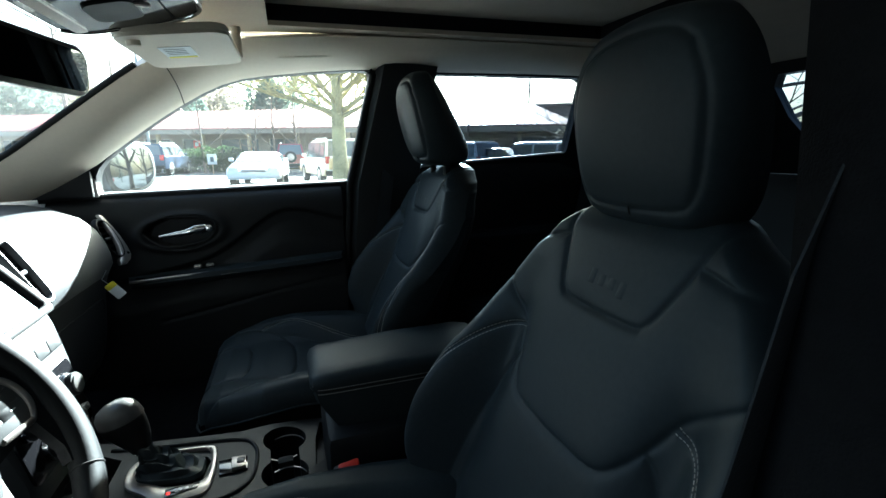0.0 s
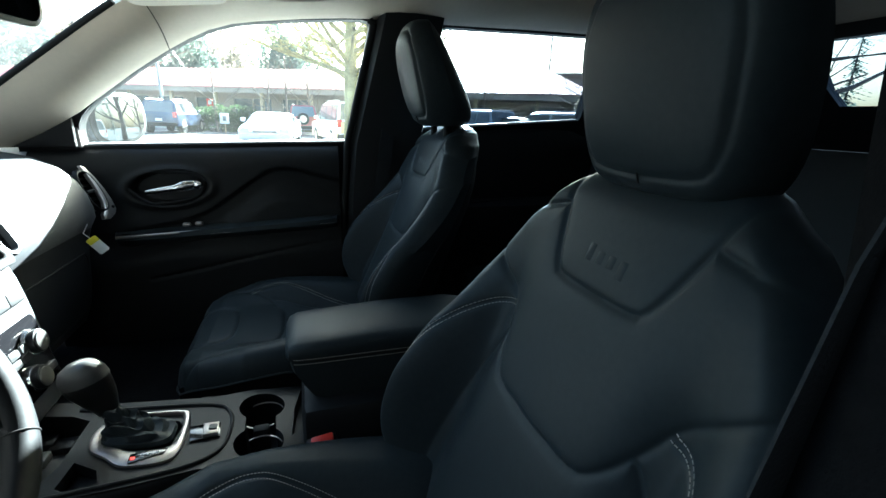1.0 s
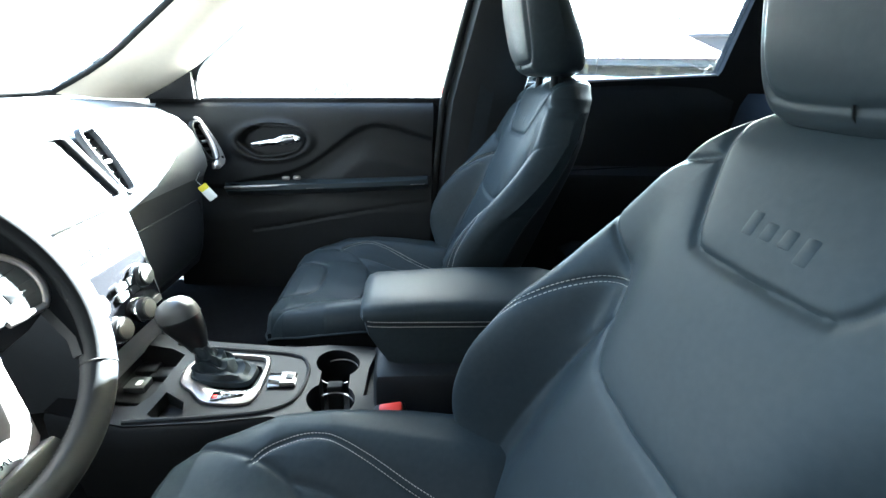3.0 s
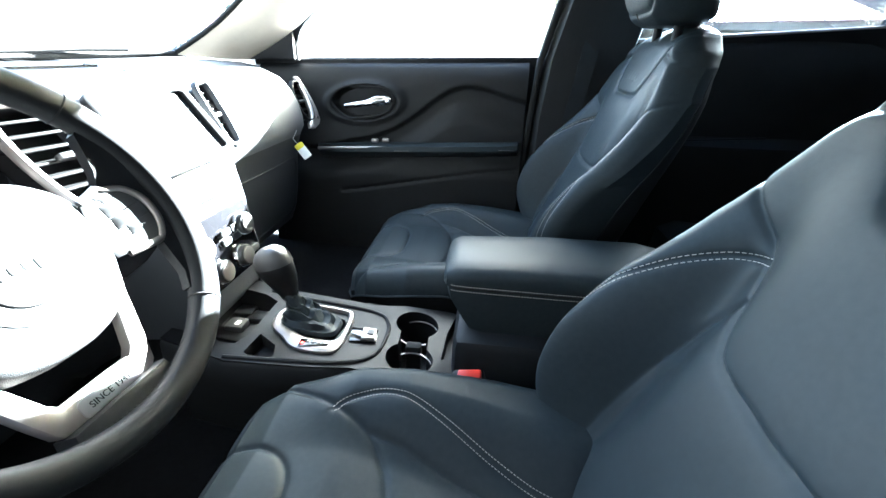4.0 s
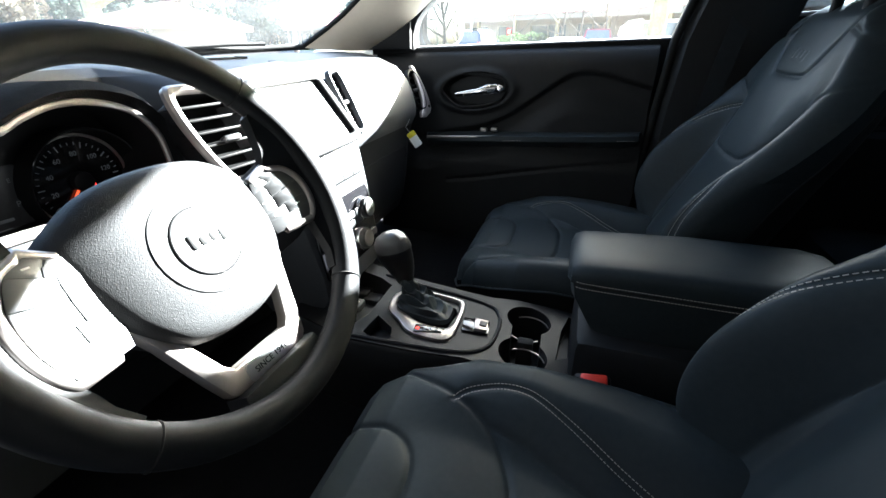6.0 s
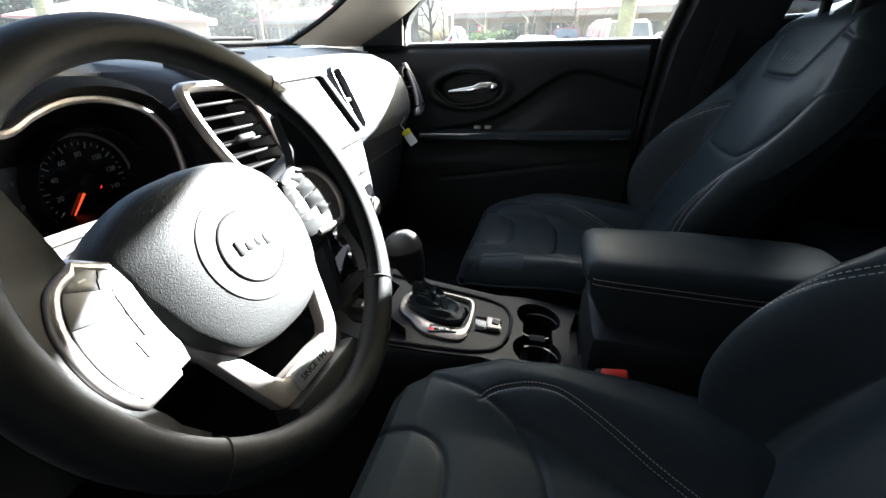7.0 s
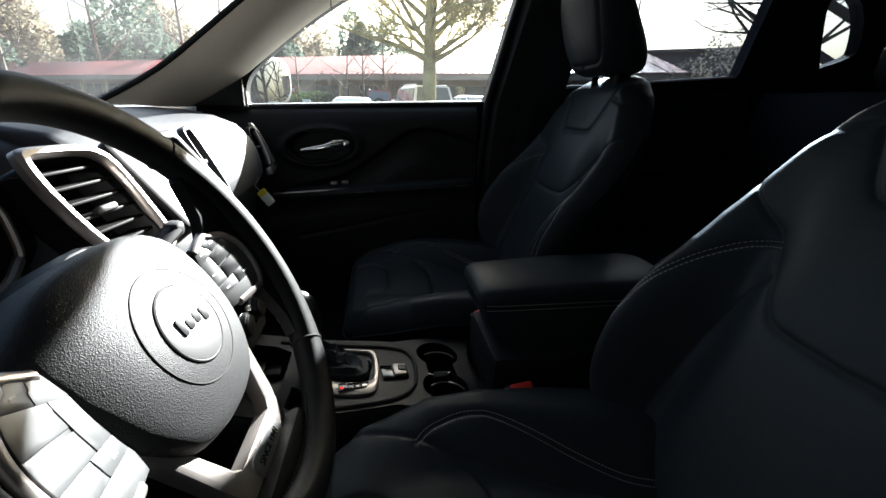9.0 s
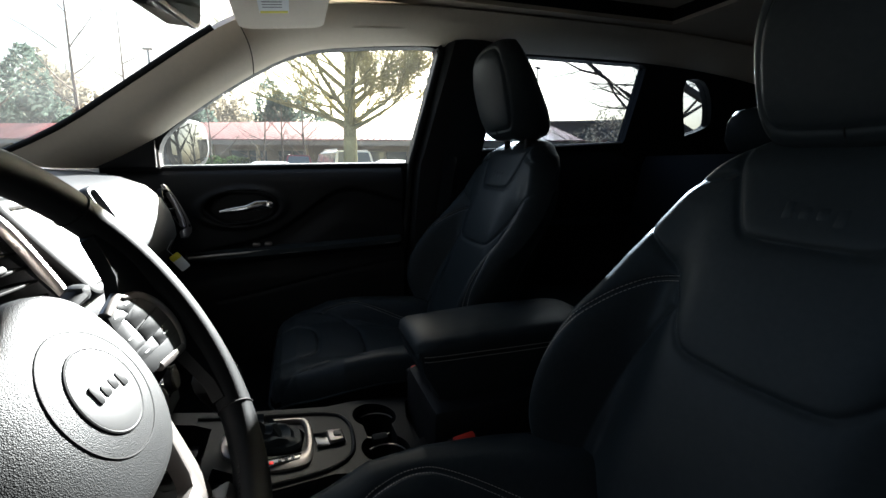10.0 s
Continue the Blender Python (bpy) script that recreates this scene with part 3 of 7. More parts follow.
shield_glass.visible_shadow = False
tagged(shield_glass, category="windscreen", kind="structure")
# dark band along the lower edge of the windscreen
band = tube("windscreen_lower_band", [(p[0] + 0.012, p[1], p[2] + 0.004) for p in rings[0]], 0.010, RUBBER, None, "black lower windscreen band")
tagged(band, category="window seal", kind="structure")

# headliner with the recess of a closed sunroof blind
def roof_z(x, y):
    return np.interp(x, [-0.42, -0.2, 0.1, 0.5, 1.13, 1.6, 2.0], [1.562, 1.592, 1.612, 1.63, 1.648, 1.645, 1.62]) + 0.012 * (1 - ((y - MID) / 0.55) ** 2)


recess = [(-0.02, 0.33), (-0.02, 1.295), (1.05, 1.295), (1.05, 0.33)]
xs = np.linspace(-0.36, 2.0, 20)
outer = [(x, 0.27) for x in xs] + [(x, 1.355) for x in xs[::-1]]
outer = [(-0.40, 0.5), (-0.36, 0.29)] + [(x, 0.27) for x in xs[2:]] + [(x, 1.355) for x in xs[:1:-1]] + [(-0.36, 1.335), (-0.40, 1.13), (-0.41, MID)]
head = plate("ceiling", outer, [recess], lambda a, b, h: (a, b, roof_z(a, b) + h), 0.012, BEIGE_SHADED, None, "beige cloth headliner")
tagged(head, category="headliner", kind="structure")
rw = plate("ceiling_recess", [(-0.03, 0.32), (-0.03, 1.305), (1.06, 1.305), (1.06, 0.32)], [recess], lambda a, b, h: (a, b, roof_z(a, b) + 0.012 + h), 0.04, BLACK_CLOTH, None, "dark edge of the sunroof opening")
tagged(rw, category="sunroof frame", kind="structure")
bl = plate("ceiling_blind", [(-0.03, 0.32), (-0.03, 1.305), (1.06, 1.305), (1.06, 0.32)], [], lambda a, b, h: (a, b, roof_z(a, b) + 0.053 + h), 0.01, BEIGE_SHADED, None, "closed beige sunroof blind")
tagged(bl, category="sunroof blind", kind="structure")
# outer roof skin, so that no sun comes through
sk = plate("roof_skin", [(-0.46, 0.26), (-0.5, MID), (-0.46, 1.365), (0.3, 1.50), (1.5, 1.49), (2.1, 1.40), (2.1, 0.22), (1.5, 0.13), (0.3, 0.12)], [], lambda a, b, h: (a, b, roof_z(min(a, 2.0), b) + 0.072 + h), 0.01, HARD, None, "outer roof panel")
tagged(sk, category="car roof", kind="structure")
# tailgate with its window
tg = plate("wall_tailgate", [(0.05, 0.45), (1.57, 0.45), (1.57, 1.2), (1.42, 1.68), (0.20, 1.68), (0.05, 1.2)], [[(0.47, 1.36), (1.155, 1.36), (1.20, 1.42), (1.25, 1.54), (1.23, 1.585), (0.395, 1.585), (0.375, 1.54), (0.425, 1.42)]], lambda a, b, h: (2.05 - 0.35 * max(b - 1.1, 0) + h, a, b), 0.05, HARD, None, "black tailgate trim with rear window opening")
tagged(tg, category="tailgate", kind="structure")
tgw = plate("window_tailgate", [(0.42, 1.34), (1.20, 1.34), (1.28, 1.54), (1.25, 1.60), (0.37, 1.60), (0.34, 1.54)], [], lambda a, b, h: (2.07 - 0.35 * max(b - 1.1, 0) + h, a, b), 0.004, DARKGLASS, None, "tinted rear window")
tgw.visible_shadow = False
tagged(tgw, category="car window", kind="structure")
# floor pan and lower sides, firewall, bonnet
fl = plate("floor", [(-1.05, 0.08), (2.05, 0.08), (2.05, 1.55), (-1.05, 1.55)], [], lambda a, b, h: (a, b, 0.40 + h + 0.10 * smoothstep(-0.55, -0.95, a)), 0.05, CARPET_SHADE, None, "black carpeted car floor")
tagged(fl, category="car floor", kind="structure")
fw = rbox("wall_firewall", (-1.06, MID, 0.78), (0.06, 1.5, 0.72), 0.02, CARPET_SHADE, None, "black carpeted bulkhead under the dashboard")
tagged(fw, category="bulkhead", kind="structure")
BODY = material("white_car_paint", (0.72, 0.73, 0.74), 0.25, coat=0.6, vary=0.02)
rings = []
for x, z0, w in ((-1.16, 1.115, 0.68), (-1.35, 1.11, 0.74), (-1.6, 1.085, 0.76), (-1.8, 1.05, 0.75), (-1.95, 0.98, 0.70), (-2.0, 0.85, 0.66)):
    rings.append([(x, MID + w * t, z0 - 0.05 * abs(t) ** 3 + 0.018 * smoothstep(0.45, 0.6, abs(t)) * (1 - smoothstep(0.8, 1.0, abs(t)))) for t in np.linspace(-1, 1, 25)] + [(x, MID + w, 0.55), (x, MID - w, 0.55)])
bonnet = loft("bonnet", rings, BODY, None, "pale painted bonnet ahead of the windscreen")
tagged(bonnet, category="car bonnet", kind="structure")
cowl = loft("cowl", [[(x, y, z) for x, z in ((-1.17, 1.115), (-1.07, 1.118), (-1.05, 1.09), (-1.17, 1.06))] for y in (0.15, MID, 1.47)], RUBBER, None, "black plastic cowl under the windscreen")
tagged(cowl, category="cowl", kind="structure")
wiper = thing("windscreen_wiper", "black wiper lying along the windscreen's foot", "wiper")
tube("wiper_arm", [(-1.09, 0.70, 1.13), (-1.06, 1.0, 1.155), (-0.985, 1.25, 1.165)], 0.007, RUBBER, wiper)
tube("wiper_blade", [(-1.10, 0.85, 1.15), (-1.075, 1.05, 1.162), (-0.96, 1.36, 1.165)], 0.006, RUBBER, wiper)

# ---- front passenger door ----
door = tagged(new("door_1"), "closed front passenger door with black trim", "car door", kind="structure")
s_curve = smooth_line([(-0.50, 0.885), (-0.42, 0.905), (-0.32, 0.925), (-0.24, 0.955), (-0.17, 1.0), (-0.10, 1.052), (-0.05, 1.082), (-0.005, 1.092), (0.05, 1.086), (0.12, 1.066), (0.19, 1.047)])
pocket = smooth_line([(-0.42, 0.74), (-0.3, 0.76), (-0.1, 0.80), (0.08, 0.83), (0.16, 0.84)])


def door_y(x, z):
    """How far the door's skin stands towards the cabin, as y."""
    belt = 1.152 + 0.036 * (x + 0.55)
    q = np.clip((belt - z) / 0.085, 0, 1)
    y = 1.578 - 0.044 * q * (2 - q)
    below = np.interp(x, s_curve[:, 0], s_curve[:, 1]) - z
    y = y + 0.014 * smoothstep(-0.004, 0.012, below) - 0.02 * smoothstep(0.04, 0.12, below)
    r = np.sqrt(((x + 0.335) / 0.105) ** 2 + ((z - 1.03 - 0.06 * (x + 0.335)) / 0.052) ** 2)
    y = y - 0.010 * np.exp(-((r - 1.12) / 0.16) ** 2) + 0.032 * smoothstep(1.03, 0.86, r)
    d = line_distance(x, z, [pocket[::2]])
    return y - 0.012 * smoothstep(0.86, 0.80, z) + 0.004 * np.exp(-(d / 0.005) ** 2)


nx, nz = 170, 130
gx = np.linspace(-0.68, 0.175, nx)
rows = []
for f in np.linspace(0, 1, nz):
    top = 1.150 + 0.034 * (gx + 0.55)
    zz = 0.45 + (top - 0.45) * f
    yy = door_y(gx, zz)
    if f > 0.965:
        yy = yy + (f - 0.965) / 0.035 * 0.02 * ((f - 0.965) / 0.035)
    rows.append(list(zip(gx, yy, zz)) + [(0.183, yy[-1] + 0.012, zz[-1]), (0.215, yy[-1] + 0.05, zz[-1])])
top = [(x, 1.63, z) for x, _, z in rows[-1]]
bot = [(x, 1.63, z) for x, _, z in rows[0]]
loft("door_trim", [bot] + rows + [top], SOFT, door, "black soft-touch door trim", cap=False, closed=False)
# sill strip in the paler dash skin, imitating a lit sheen
loft("window_sill", [[(x, y, 1.150 + 0.034 * (x + 0.55) + z) for y, z in ((1.572, -0.004), (1.577, 0.003), (1.585, 0.005), (1.60, 0.0), (1.60, -0.02), (1.575, -0.02))] for x in np.linspace(-0.66, 0.2, 14)], DASH, door)
loft("outer_sill", [[(x, y, 1.150 + 0.034 * (x + 0.55) + z) for y, z in ((1.603, -0.03), (1.603, 0.002), (1.62, 0.006), (1.68, -0.012), (1.70, -0.2), (1.70, -0.6), (1.64, -0.6))] for x in np.linspace(-0.95, 0.3, 14)], BODY, door, "pale outer door skin")
# armrest shelf
arm = []
for x, w in ((-0.50, 0.02), (-0.49, 0.045), (-0.44, 0.06), (-0.24, 0.068), (-0.1, 0.072), (0.1, 0.07), (0.16, 0.055), (0.168, 0.03)):
    z = 0.893 + 0.055 * (x + 0.45)
    arm.append([(x, 1.56, z + 0.004), (x, 1.555 - w * 0.8, z + 0.004), (x, 1.555 - w, z - 0.002), (x, 1.552 - w, z - 0.016), (x, 1.558 - w * 0.8, z - 0.034), (x, 1.57, z - 0.055)])
loft("armrest", arm, LEATHER, door, "padded door armrest")
slab("switch_panel", [(-0.49, -0.0), (-0.235, -0.0), (-0.235, 0.045), (-0.47, 0.045)], 0.005, GLOSS, (0, 1.545, 0.9205), (1, 0, 0.055), (0, -1, 0), door, "gloss black window switch panel", 0.002).matrix_basis = Matrix()
for x in (-0.30, -0.265):
    rbox("window_switch", (x, 1.52, 0.907 + 0.055 * (x + 0.45)), (0.022, 0.016, 0.012), 0.004, SILVER, door, "small bright window switch")
tube("armrest_trim", [(x, 1.556 - 0.062, 0.889 + 0.055 * (x + 0.45)) for x in np.linspace(-0.485, -0.24, 12)], 0.0045, SILVER, door, "satin silver trim strip")
stitches("armrest_stitching", [(-0.23, 0), (-0.1, 0), (0.15, 0)], lambda a, b: (a, 1.552 - 0.069, 0.893 + 0.055 * (a + 0.45) - 0.014), THREAD, door)
# handle
cup = smooth_line([(-0.338 + a, 1.032 + b) for a, b in ((-0.108, 0.004), (-0.070, 0.043), (0.010, 0.047), (0.078, 0.040), (0.100, 0.020), (0.094, -0.012), (0.060, -0.036), (-0.015, -0.050), (-0.062, -0.044))], 0.01, closed=True)
tube("handle_bezel", [(x, 1.534, z) for x, z in cup], 0.0055, SOFT, door, "black ring round the door handle", closed=True, sides=8)
tube("door_handle", [(-0.395, 1.520, 1.018), (-0.36, 1.514, 1.024), (-0.32, 1.513, 1.031), (-0.29, 1.515, 1.037), (-0.262, 1.524, 1.040)], [0.007, 0.0095, 0.010, 0.016, 0.014], CHROME, door, "chrome inner door handle", sides=14, flat=0.55, up=(0, 1, 0))
disc("lock_knob", (-0.255, 1.528, 1.04), (0, -1, 0), 0.013, 0.012, CHROME, door, "chrome lock knob", bevel=0.003)
slab("sail_trim", [(-0.70, 1.145), (-0.55, 1.150), (-0.549, 1.225), (-0.62, 1.185)], 0.012, HARD, (0, 1.545, 0), (1, 0, 0), (0, 0, 1), door, "black triangle behind the mirror", 0.002)
rbox("quarter_post", (-0.552, 1.575, 1.19), (0.010, 0.03, 0.09), 0.003, SILVER, door, "bright window post")

# rear passenger door
door2 = tagged(new("door_2"), "closed rear passenger door with black trim", "car door", kind="structure")
loft("door_trim", [[(x, 1.56 - 0.02 * math.sin(3.14 * (x - 0.45) / 0.75) + yo, z + 0.07 * (x - 0.45) * smoothstep(0.9, 1.2, z)) for x in np.linspace(0.44, 1.2, 14)] for z, yo in ((0.45, 0.0), (0.8, -0.02), (0.93, -0.06), (0.95, -0.055), (0.97, 0.0), (1.1, -0.005), (1.19, 0.0), (1.21, 0.012), (1.215, 0.04))], SOFT, door2, "black door trim", cap=False, closed=False)
tube("window_trim", [(0.43, 1.566, 1.222), (0.7, 1.562, 1.243), (0.95, 1.558, 1.262), (1.11, 1.556, 1.274)], 0.008, SILVER, door2, "bright window sill strip")
tube("armrest_trim", [(0.62, 1.487, 0.965), (0.86, 1.482, 0.983)], 0.003, HARD, door2, "thin trim strip")

# door mirror outside
SHELL = material("dark_mirror_paint", (0.03, 0.036, 0.045), 0.25, coat=0.6)
mir = thing("door_mirror", "dark painted door mirror on the passenger door", "door mirror")
mm = Matrix(((0.336, 0, 0.942, -0.512), (0.942, 0, -0.336, 1.757), (0, 1, 0, 1.225), (0, 0, 0, 1))) @ Matrix.Rotation(radians(-3), 4, "X")


def oval(w, h, k=1.0):
    return [(w * k * math.copysign(abs(math.cos(a)) ** 0.72, math.cos(a)), h * k * math.copysign(abs(math.sin(a)) ** 0.72, math.sin(a)) + 0.014 * math.cos(a)) for a in np.linspace(0, 2 * math.pi, 36, endpoint=False)]


loft("mirror_shell", [[mm @ Vector((a, b, d)) for a, b in oval(0.122, 0.082, k)] for d, k in ((-0.15, 0.3), (-0.135, 0.65), (-0.10, 0.88), (-0.05, 0.98), (0.0, 1.0), (0.004, 0.985))], SHELL, mir, "dark painted mirror housing")
slab("mirror_rim", oval(0.121, 0.081), 0.005, SLAT, mm @ Vector((0, 0, 0.004)), mm.col[0].xyz, mm.col[1].xyz, mir, "black mirror rim", 0.002)
loft("mirror_glass", [[mm @ Vector((a, b, 0.0165 - (a * a + b * b) / 2.6)) for a, b in oval(0.105, 0.068, k)] for k in (1.0, 0.85, 0.7, 0.55, 0.4, 0.25, 0.1, 0.02)], TINTMIRROR, mir, "slightly domed mirror glass")
tube("mirror_arm", [(-0.60, 1.60, 1.165), (-0.60, 1.68, 1.17), (-0.60, 1.74, 1.19)], [0.035, 0.03, 0.03], HARD, mir, "black mirror foot", flat=0.7, up=(0, 0, 1))

# driver's door, swung open
od = tagged(new("door_3"), "driver's door swung wide open", "car door", kind="structure")
om = pose(-0.76, 0.03, 0, 0, 0, -66)
rings = []
for x in (0.0, 0.04, 0.5, 0.93, 0.98):
    rings.append([om @ Vector((x, y, z)) for y, z in ((0.0, 0.45), (0.03, 0.6), (0.02, 0.85), (0.06, 0.92), (0.02, 0.95), (0.0, 1.14), (-0.03, 1.15), (-0.10, 1.10), (-0.13, 0.8), (-0.10, 0.42))])
loft("door_trim", rings, SOFT, od, "black door trim")
tube("window_frame", [om @ Vector(q) for q in ((0.02, -0.02, 1.14), (0.45, 0.03, 1.42), (0.7, 0.06, 1.53), (0.98, 0.07, 1.54), (0.99, 0.05, 1.4), (0.93, 0.0, 1.14))], 0.022, HARD, od, "black window frame")

# added wall, out of view, that keeps light off the open driver's side
shade_block = rbox("wall_beside", (-5.0, -1.22, 3.0), (22.0, 0.2, 6.0), 0.02, SHADE_WALL, None, "plain dark wall beyond the open driver's side")
tagged(shade_block, category="wall", kind="structure")

# ---- dashboard ----
dash = thing("dashboard", "black soft-skinned dashboard below the windscreen", "dashboard")


def dash_ring(y):
    """The dashboard's outline across the car at y."""
    drv = smoothstep(0.70, 0.62, y)
    p = [(-1.10, 1.10), (-1.05, 1.128), (-0.95, 1.138), (-0.80, 1.142), (-0.68, 1.138), (-0.60, 1.126), (-0.545, 1.104), (-0.512, 1.07), (-0.496, 1.035), (-0.487, 1.0), (-0.486, 0.972), (-0.500, 0.945), (-0.512, 0.91), (-0.518, 0.87), (-0.522, 0.83), (-0.528, 0.78), (-0.54, 0.72), (-0.56, 0.67), (-0.63, 0.63), (-0.9, 0.60), (-1.10, 0.62)]
    out = []
    for i, (x, z) in enumerate(p):
        if 5 <= i <= 10:
            x = x + (-0.67 - x) * drv
        elif 11 <= i <= 17:
            x = x + (-0.63 - x) * drv
        edge = smoothstep(1.40, 1.475, y)
        if i < 18 and x > -0.9:
            x = x - 0.05 * edge * smoothstep(-0.8, -0.5, x)
        out.append((x, y, z))
    return out


body = loft("dash_body", [dash_ring(y) for y in np.concatenate([np.linspace(0.13, 0.72, 14), np.linspace(0.74, 1.38, 14), np.linspace(1.40, 1.485, 9)])], DASH, dash, "black grained dash skin")
# low faces take the darker copy in place of shade
body.data.materials.append(DASH_SHADED)
for f in body.data.polygons:
    f.material_index = 1 if f.center.z < (0.945 if f.center.y > 0.9 else 0.80) else 0
slab("top_pad_seam", [(-0.75, 0.70), (-0.70, 0.72), (-0.69, 0.96), (-0.74, 0.99), (-0.745, 0.985), (-0.697, 0.955), (-0.705, 0.725), (-0.752, 0.705)], 0.004, RUBBER, (0, 0, 1.139), (1, 0, 0), (0, 1, 0), dash, "dark joint in the dash top")
slab("light_sensor", round_poly(0.05, 0.07, 0.01, cx=-0.83, cy=0.86), 0.006, HARD, (0, 0, 1.140), (1, 0, 0), (0, 1, 0), dash, "small dark panel on the dash top", 0.002)
# glovebox lid
tube("glovebox_joint", [(np.interp(z, [0.67, 0.72, 0.78, 0.83, 0.87, 0.90], [-0.56, -0.54, -0.528, -0.522, -0.518, -0.513]), y, z) for y, z in round_poly(0.40, 0.18, 0.03, cx=1.19, cy=0.79)], 0.0012, RUBBER, dash, "dark joint round the glovebox lid", closed=True, sides=6)

# passenger side air vent
def air_vent(c, ax, ay, outer, label, slats, tilt, rimmat):
    """A vent: a dark well, slats across it, a tab, and a rim."""
    v = thing("air_vent", label, "air vent", "dashboard vents")
    ax, ay = Vector(ax).normalized(), Vector(ay).normalized()
    az = ax.cross(ay)
    c = Vector(c)
    for _ in range(2 if len(outer) < 20 else 0):
        outer = [(p[0] + (q[0] - p[0]) * f, p[1] + (q[1] - p[1]) * f) for p, q in zip(outer, outer[1:] + outer[:1]) for f in (0.22, 0.78)]
    inner = [(a * 0.82, b * 0.86) for a, b in outer]
    frame_slab("rim", outer, inner, 0.012, rimmat, c, ax, ay, v, "satin silver vent rim", 0.004)
    slab("well", inner, 0.004, HARD, c - az * 0.045, ax, ay, v, "dark vent well")
    well = [[c + ax * a + ay * b + az * h for a, b in inner] for h in (0.0, -0.045)]
    loft("duct", well, HARD, v, "", cap=False)
    lo, hi = min(b for a, b in inner), max(b for a, b in inner)
    for i in range(slats):
        b = lo + (hi - lo) * (i + 0.7) / (slats + 0.4)
        cross = sorted(p[0] + (q[0] - p[0]) * (b - p[1]) / (q[1] - p[1]) for p, q in zip(inner, inner[1:] + inner[:1]) if (p[1] - b) * (q[1] - b) < 0)
        if len(cross) < 2:
            continue
        a0, a1 = cross[0], cross[-1]
        rot = Matrix((ax, ay, az)).transposed()
        rbox("slat", c + ax * (a0 + a1) / 2 + ay * b - az * 0.012, (a1 - a0 + 0.004, 0.0035, 0.024), 0.0012, SLAT, v, "", rot @ Matrix.Rotation(tilt, 3, "X"))
    rbox("tab", c + ay * (lo + hi) / 2 - az * 0.0, (0.028, 0.009, 0.014), 0.003, HARD, v, "dark vent tab", Matrix((ax, ay, az)).transposed())
    return v


air_vent((-0.505, 1.445, 1.035), (0.25, 0.97, 0), (-0.30, 0.06, 0.95), [(0.032 * math.copysign(abs(math.cos(a)) ** 0.8, math.cos(a)) - 0.008 * math.sin(a), 0.062 * math.sin(a)) for a in np.linspace(0, 2 * math.pi, 24, endpoint=False)], "side air vent with a pale fin at the dash's end", 5, 0.4, HARD)
side_vent = bpy.data.objects["air_vent"]
fin_o, fin_x, fin_y = Vector((-0.503, 1.447, 1.035)), Vector((0.25, 0.97, 0)).normalized(), Vector((-0.30, 0.06, 0.95)).normalized()
fin = [(0.0, 0.072), (0.014, 0.066), (0.030, 0.035), (0.041, 0.0), (0.047, -0.035), (0.045, -0.062), (0.034, -0.074), (0.008, -0.084), (-0.016, -0.080), (-0.012, -0.066), (0.004, -0.056), (0.011, -0.03), (0.012, 0.01), (0.005, 0.045)]
slab("vent_fin", fin[::-1] if fin_x.cross(fin_y).x < 0 else fin, 0.010, SILVER, fin_o, fin_x, fin_y, side_vent, "satin silver fin beside the slats", 0.003)
disc("fin_stud", fin_o + fin_x * 0.034 + fin_y * -0.054 + fin_x.cross(fin_y) * 0.009, fin_x.cross(fin_y), 0.0045, 0.003, HARD, side_vent, "small dark stud", n=14, bevel=0.001)
air_vent((-0.480, 0.652, 1.045), (0.10, 0.99, 0.0), (-0.45, 0.05, 0.89), [(-0.066, 0.075), (-0.058, 0.082), (0.03, 0.078), (0.055, 0.06), (0.062, 0.02), (0.066, -0.05), (0.06, -0.072), (0.02, -0.078), (-0.022, -0.074), (-0.04, -0.06), (-0.058, -0.01), (-0.067, 0.04)], "silver-rimmed centre air vent beside the screen", 7, 0.35, SILVER)
air_vent((-0.497, 1.005, 1.05), (-0.10, 0.99, 0.0), (-0.45, -0.05, 0.89), [(0.030, 0.07), (0.025, 0.075), (-0.014, 0.072), (-0.024, 0.06), (-0.028, 0.02), (-0.031, -0.05), (-0.028, -0.066), (-0.010, -0.072), (0.008, -0.068), (0.016, -0.058), (0.026, -0.01), (0.031, 0.04)], "silver-rimmed centre air vent beside the screen", 7, 0.35, DASH)

# centre stack with screen and knobs
stack = thing("centre_stack", "black centre stack with touch screen and climate knobs", "centre stack")
prof = [(-0.60, 1.136), (-0.555, 1.128), (-0.529, 1.112), (-0.516, 1.10), (-0.478, 1.049), (-0.440, 0.999), (-0.430, 0.965), (-0.424, 0.93), (-0.408, 0.85), (-0.397, 0.79), (-0.395, 0.745), (-0.42, 0.71), (-0.50, 0.70), (-0.60, 0.9)]
rings = []
for y, k in ((0.695, 0.03), (0.70, 0.006), (0.71, 0.0), (0.82, 0.0), (0.93, 0.0), (0.942, 0.006), (0.948, 0.03)):
    rings.append([(x - k, y + (0.0 if z > 0.95 else (MID - 0.0 - y) * 0.12 * smoothstep(0.95, 0.75, z)), z) for x, z in prof])
loft("stack_body", rings, DASH, stack, "black stack body")
su, sv = Vector((-0.03, 1, 0)).normalized(), Vector((-0.60, 0, 0.80)).normalized()
sc = Vector((-0.4775, 0.835, 1.051))
# surround in darker plastic than the stack, painting in its inner shadow
frame_slab("screen_bezel", round_poly(0.222, 0.152, 0.016), round_poly(0.190, 0.122, 0.006), 0.013, HARD, sc, su, sv, stack, "screen surround, darkened for its shadowed inner edge", 0.003)
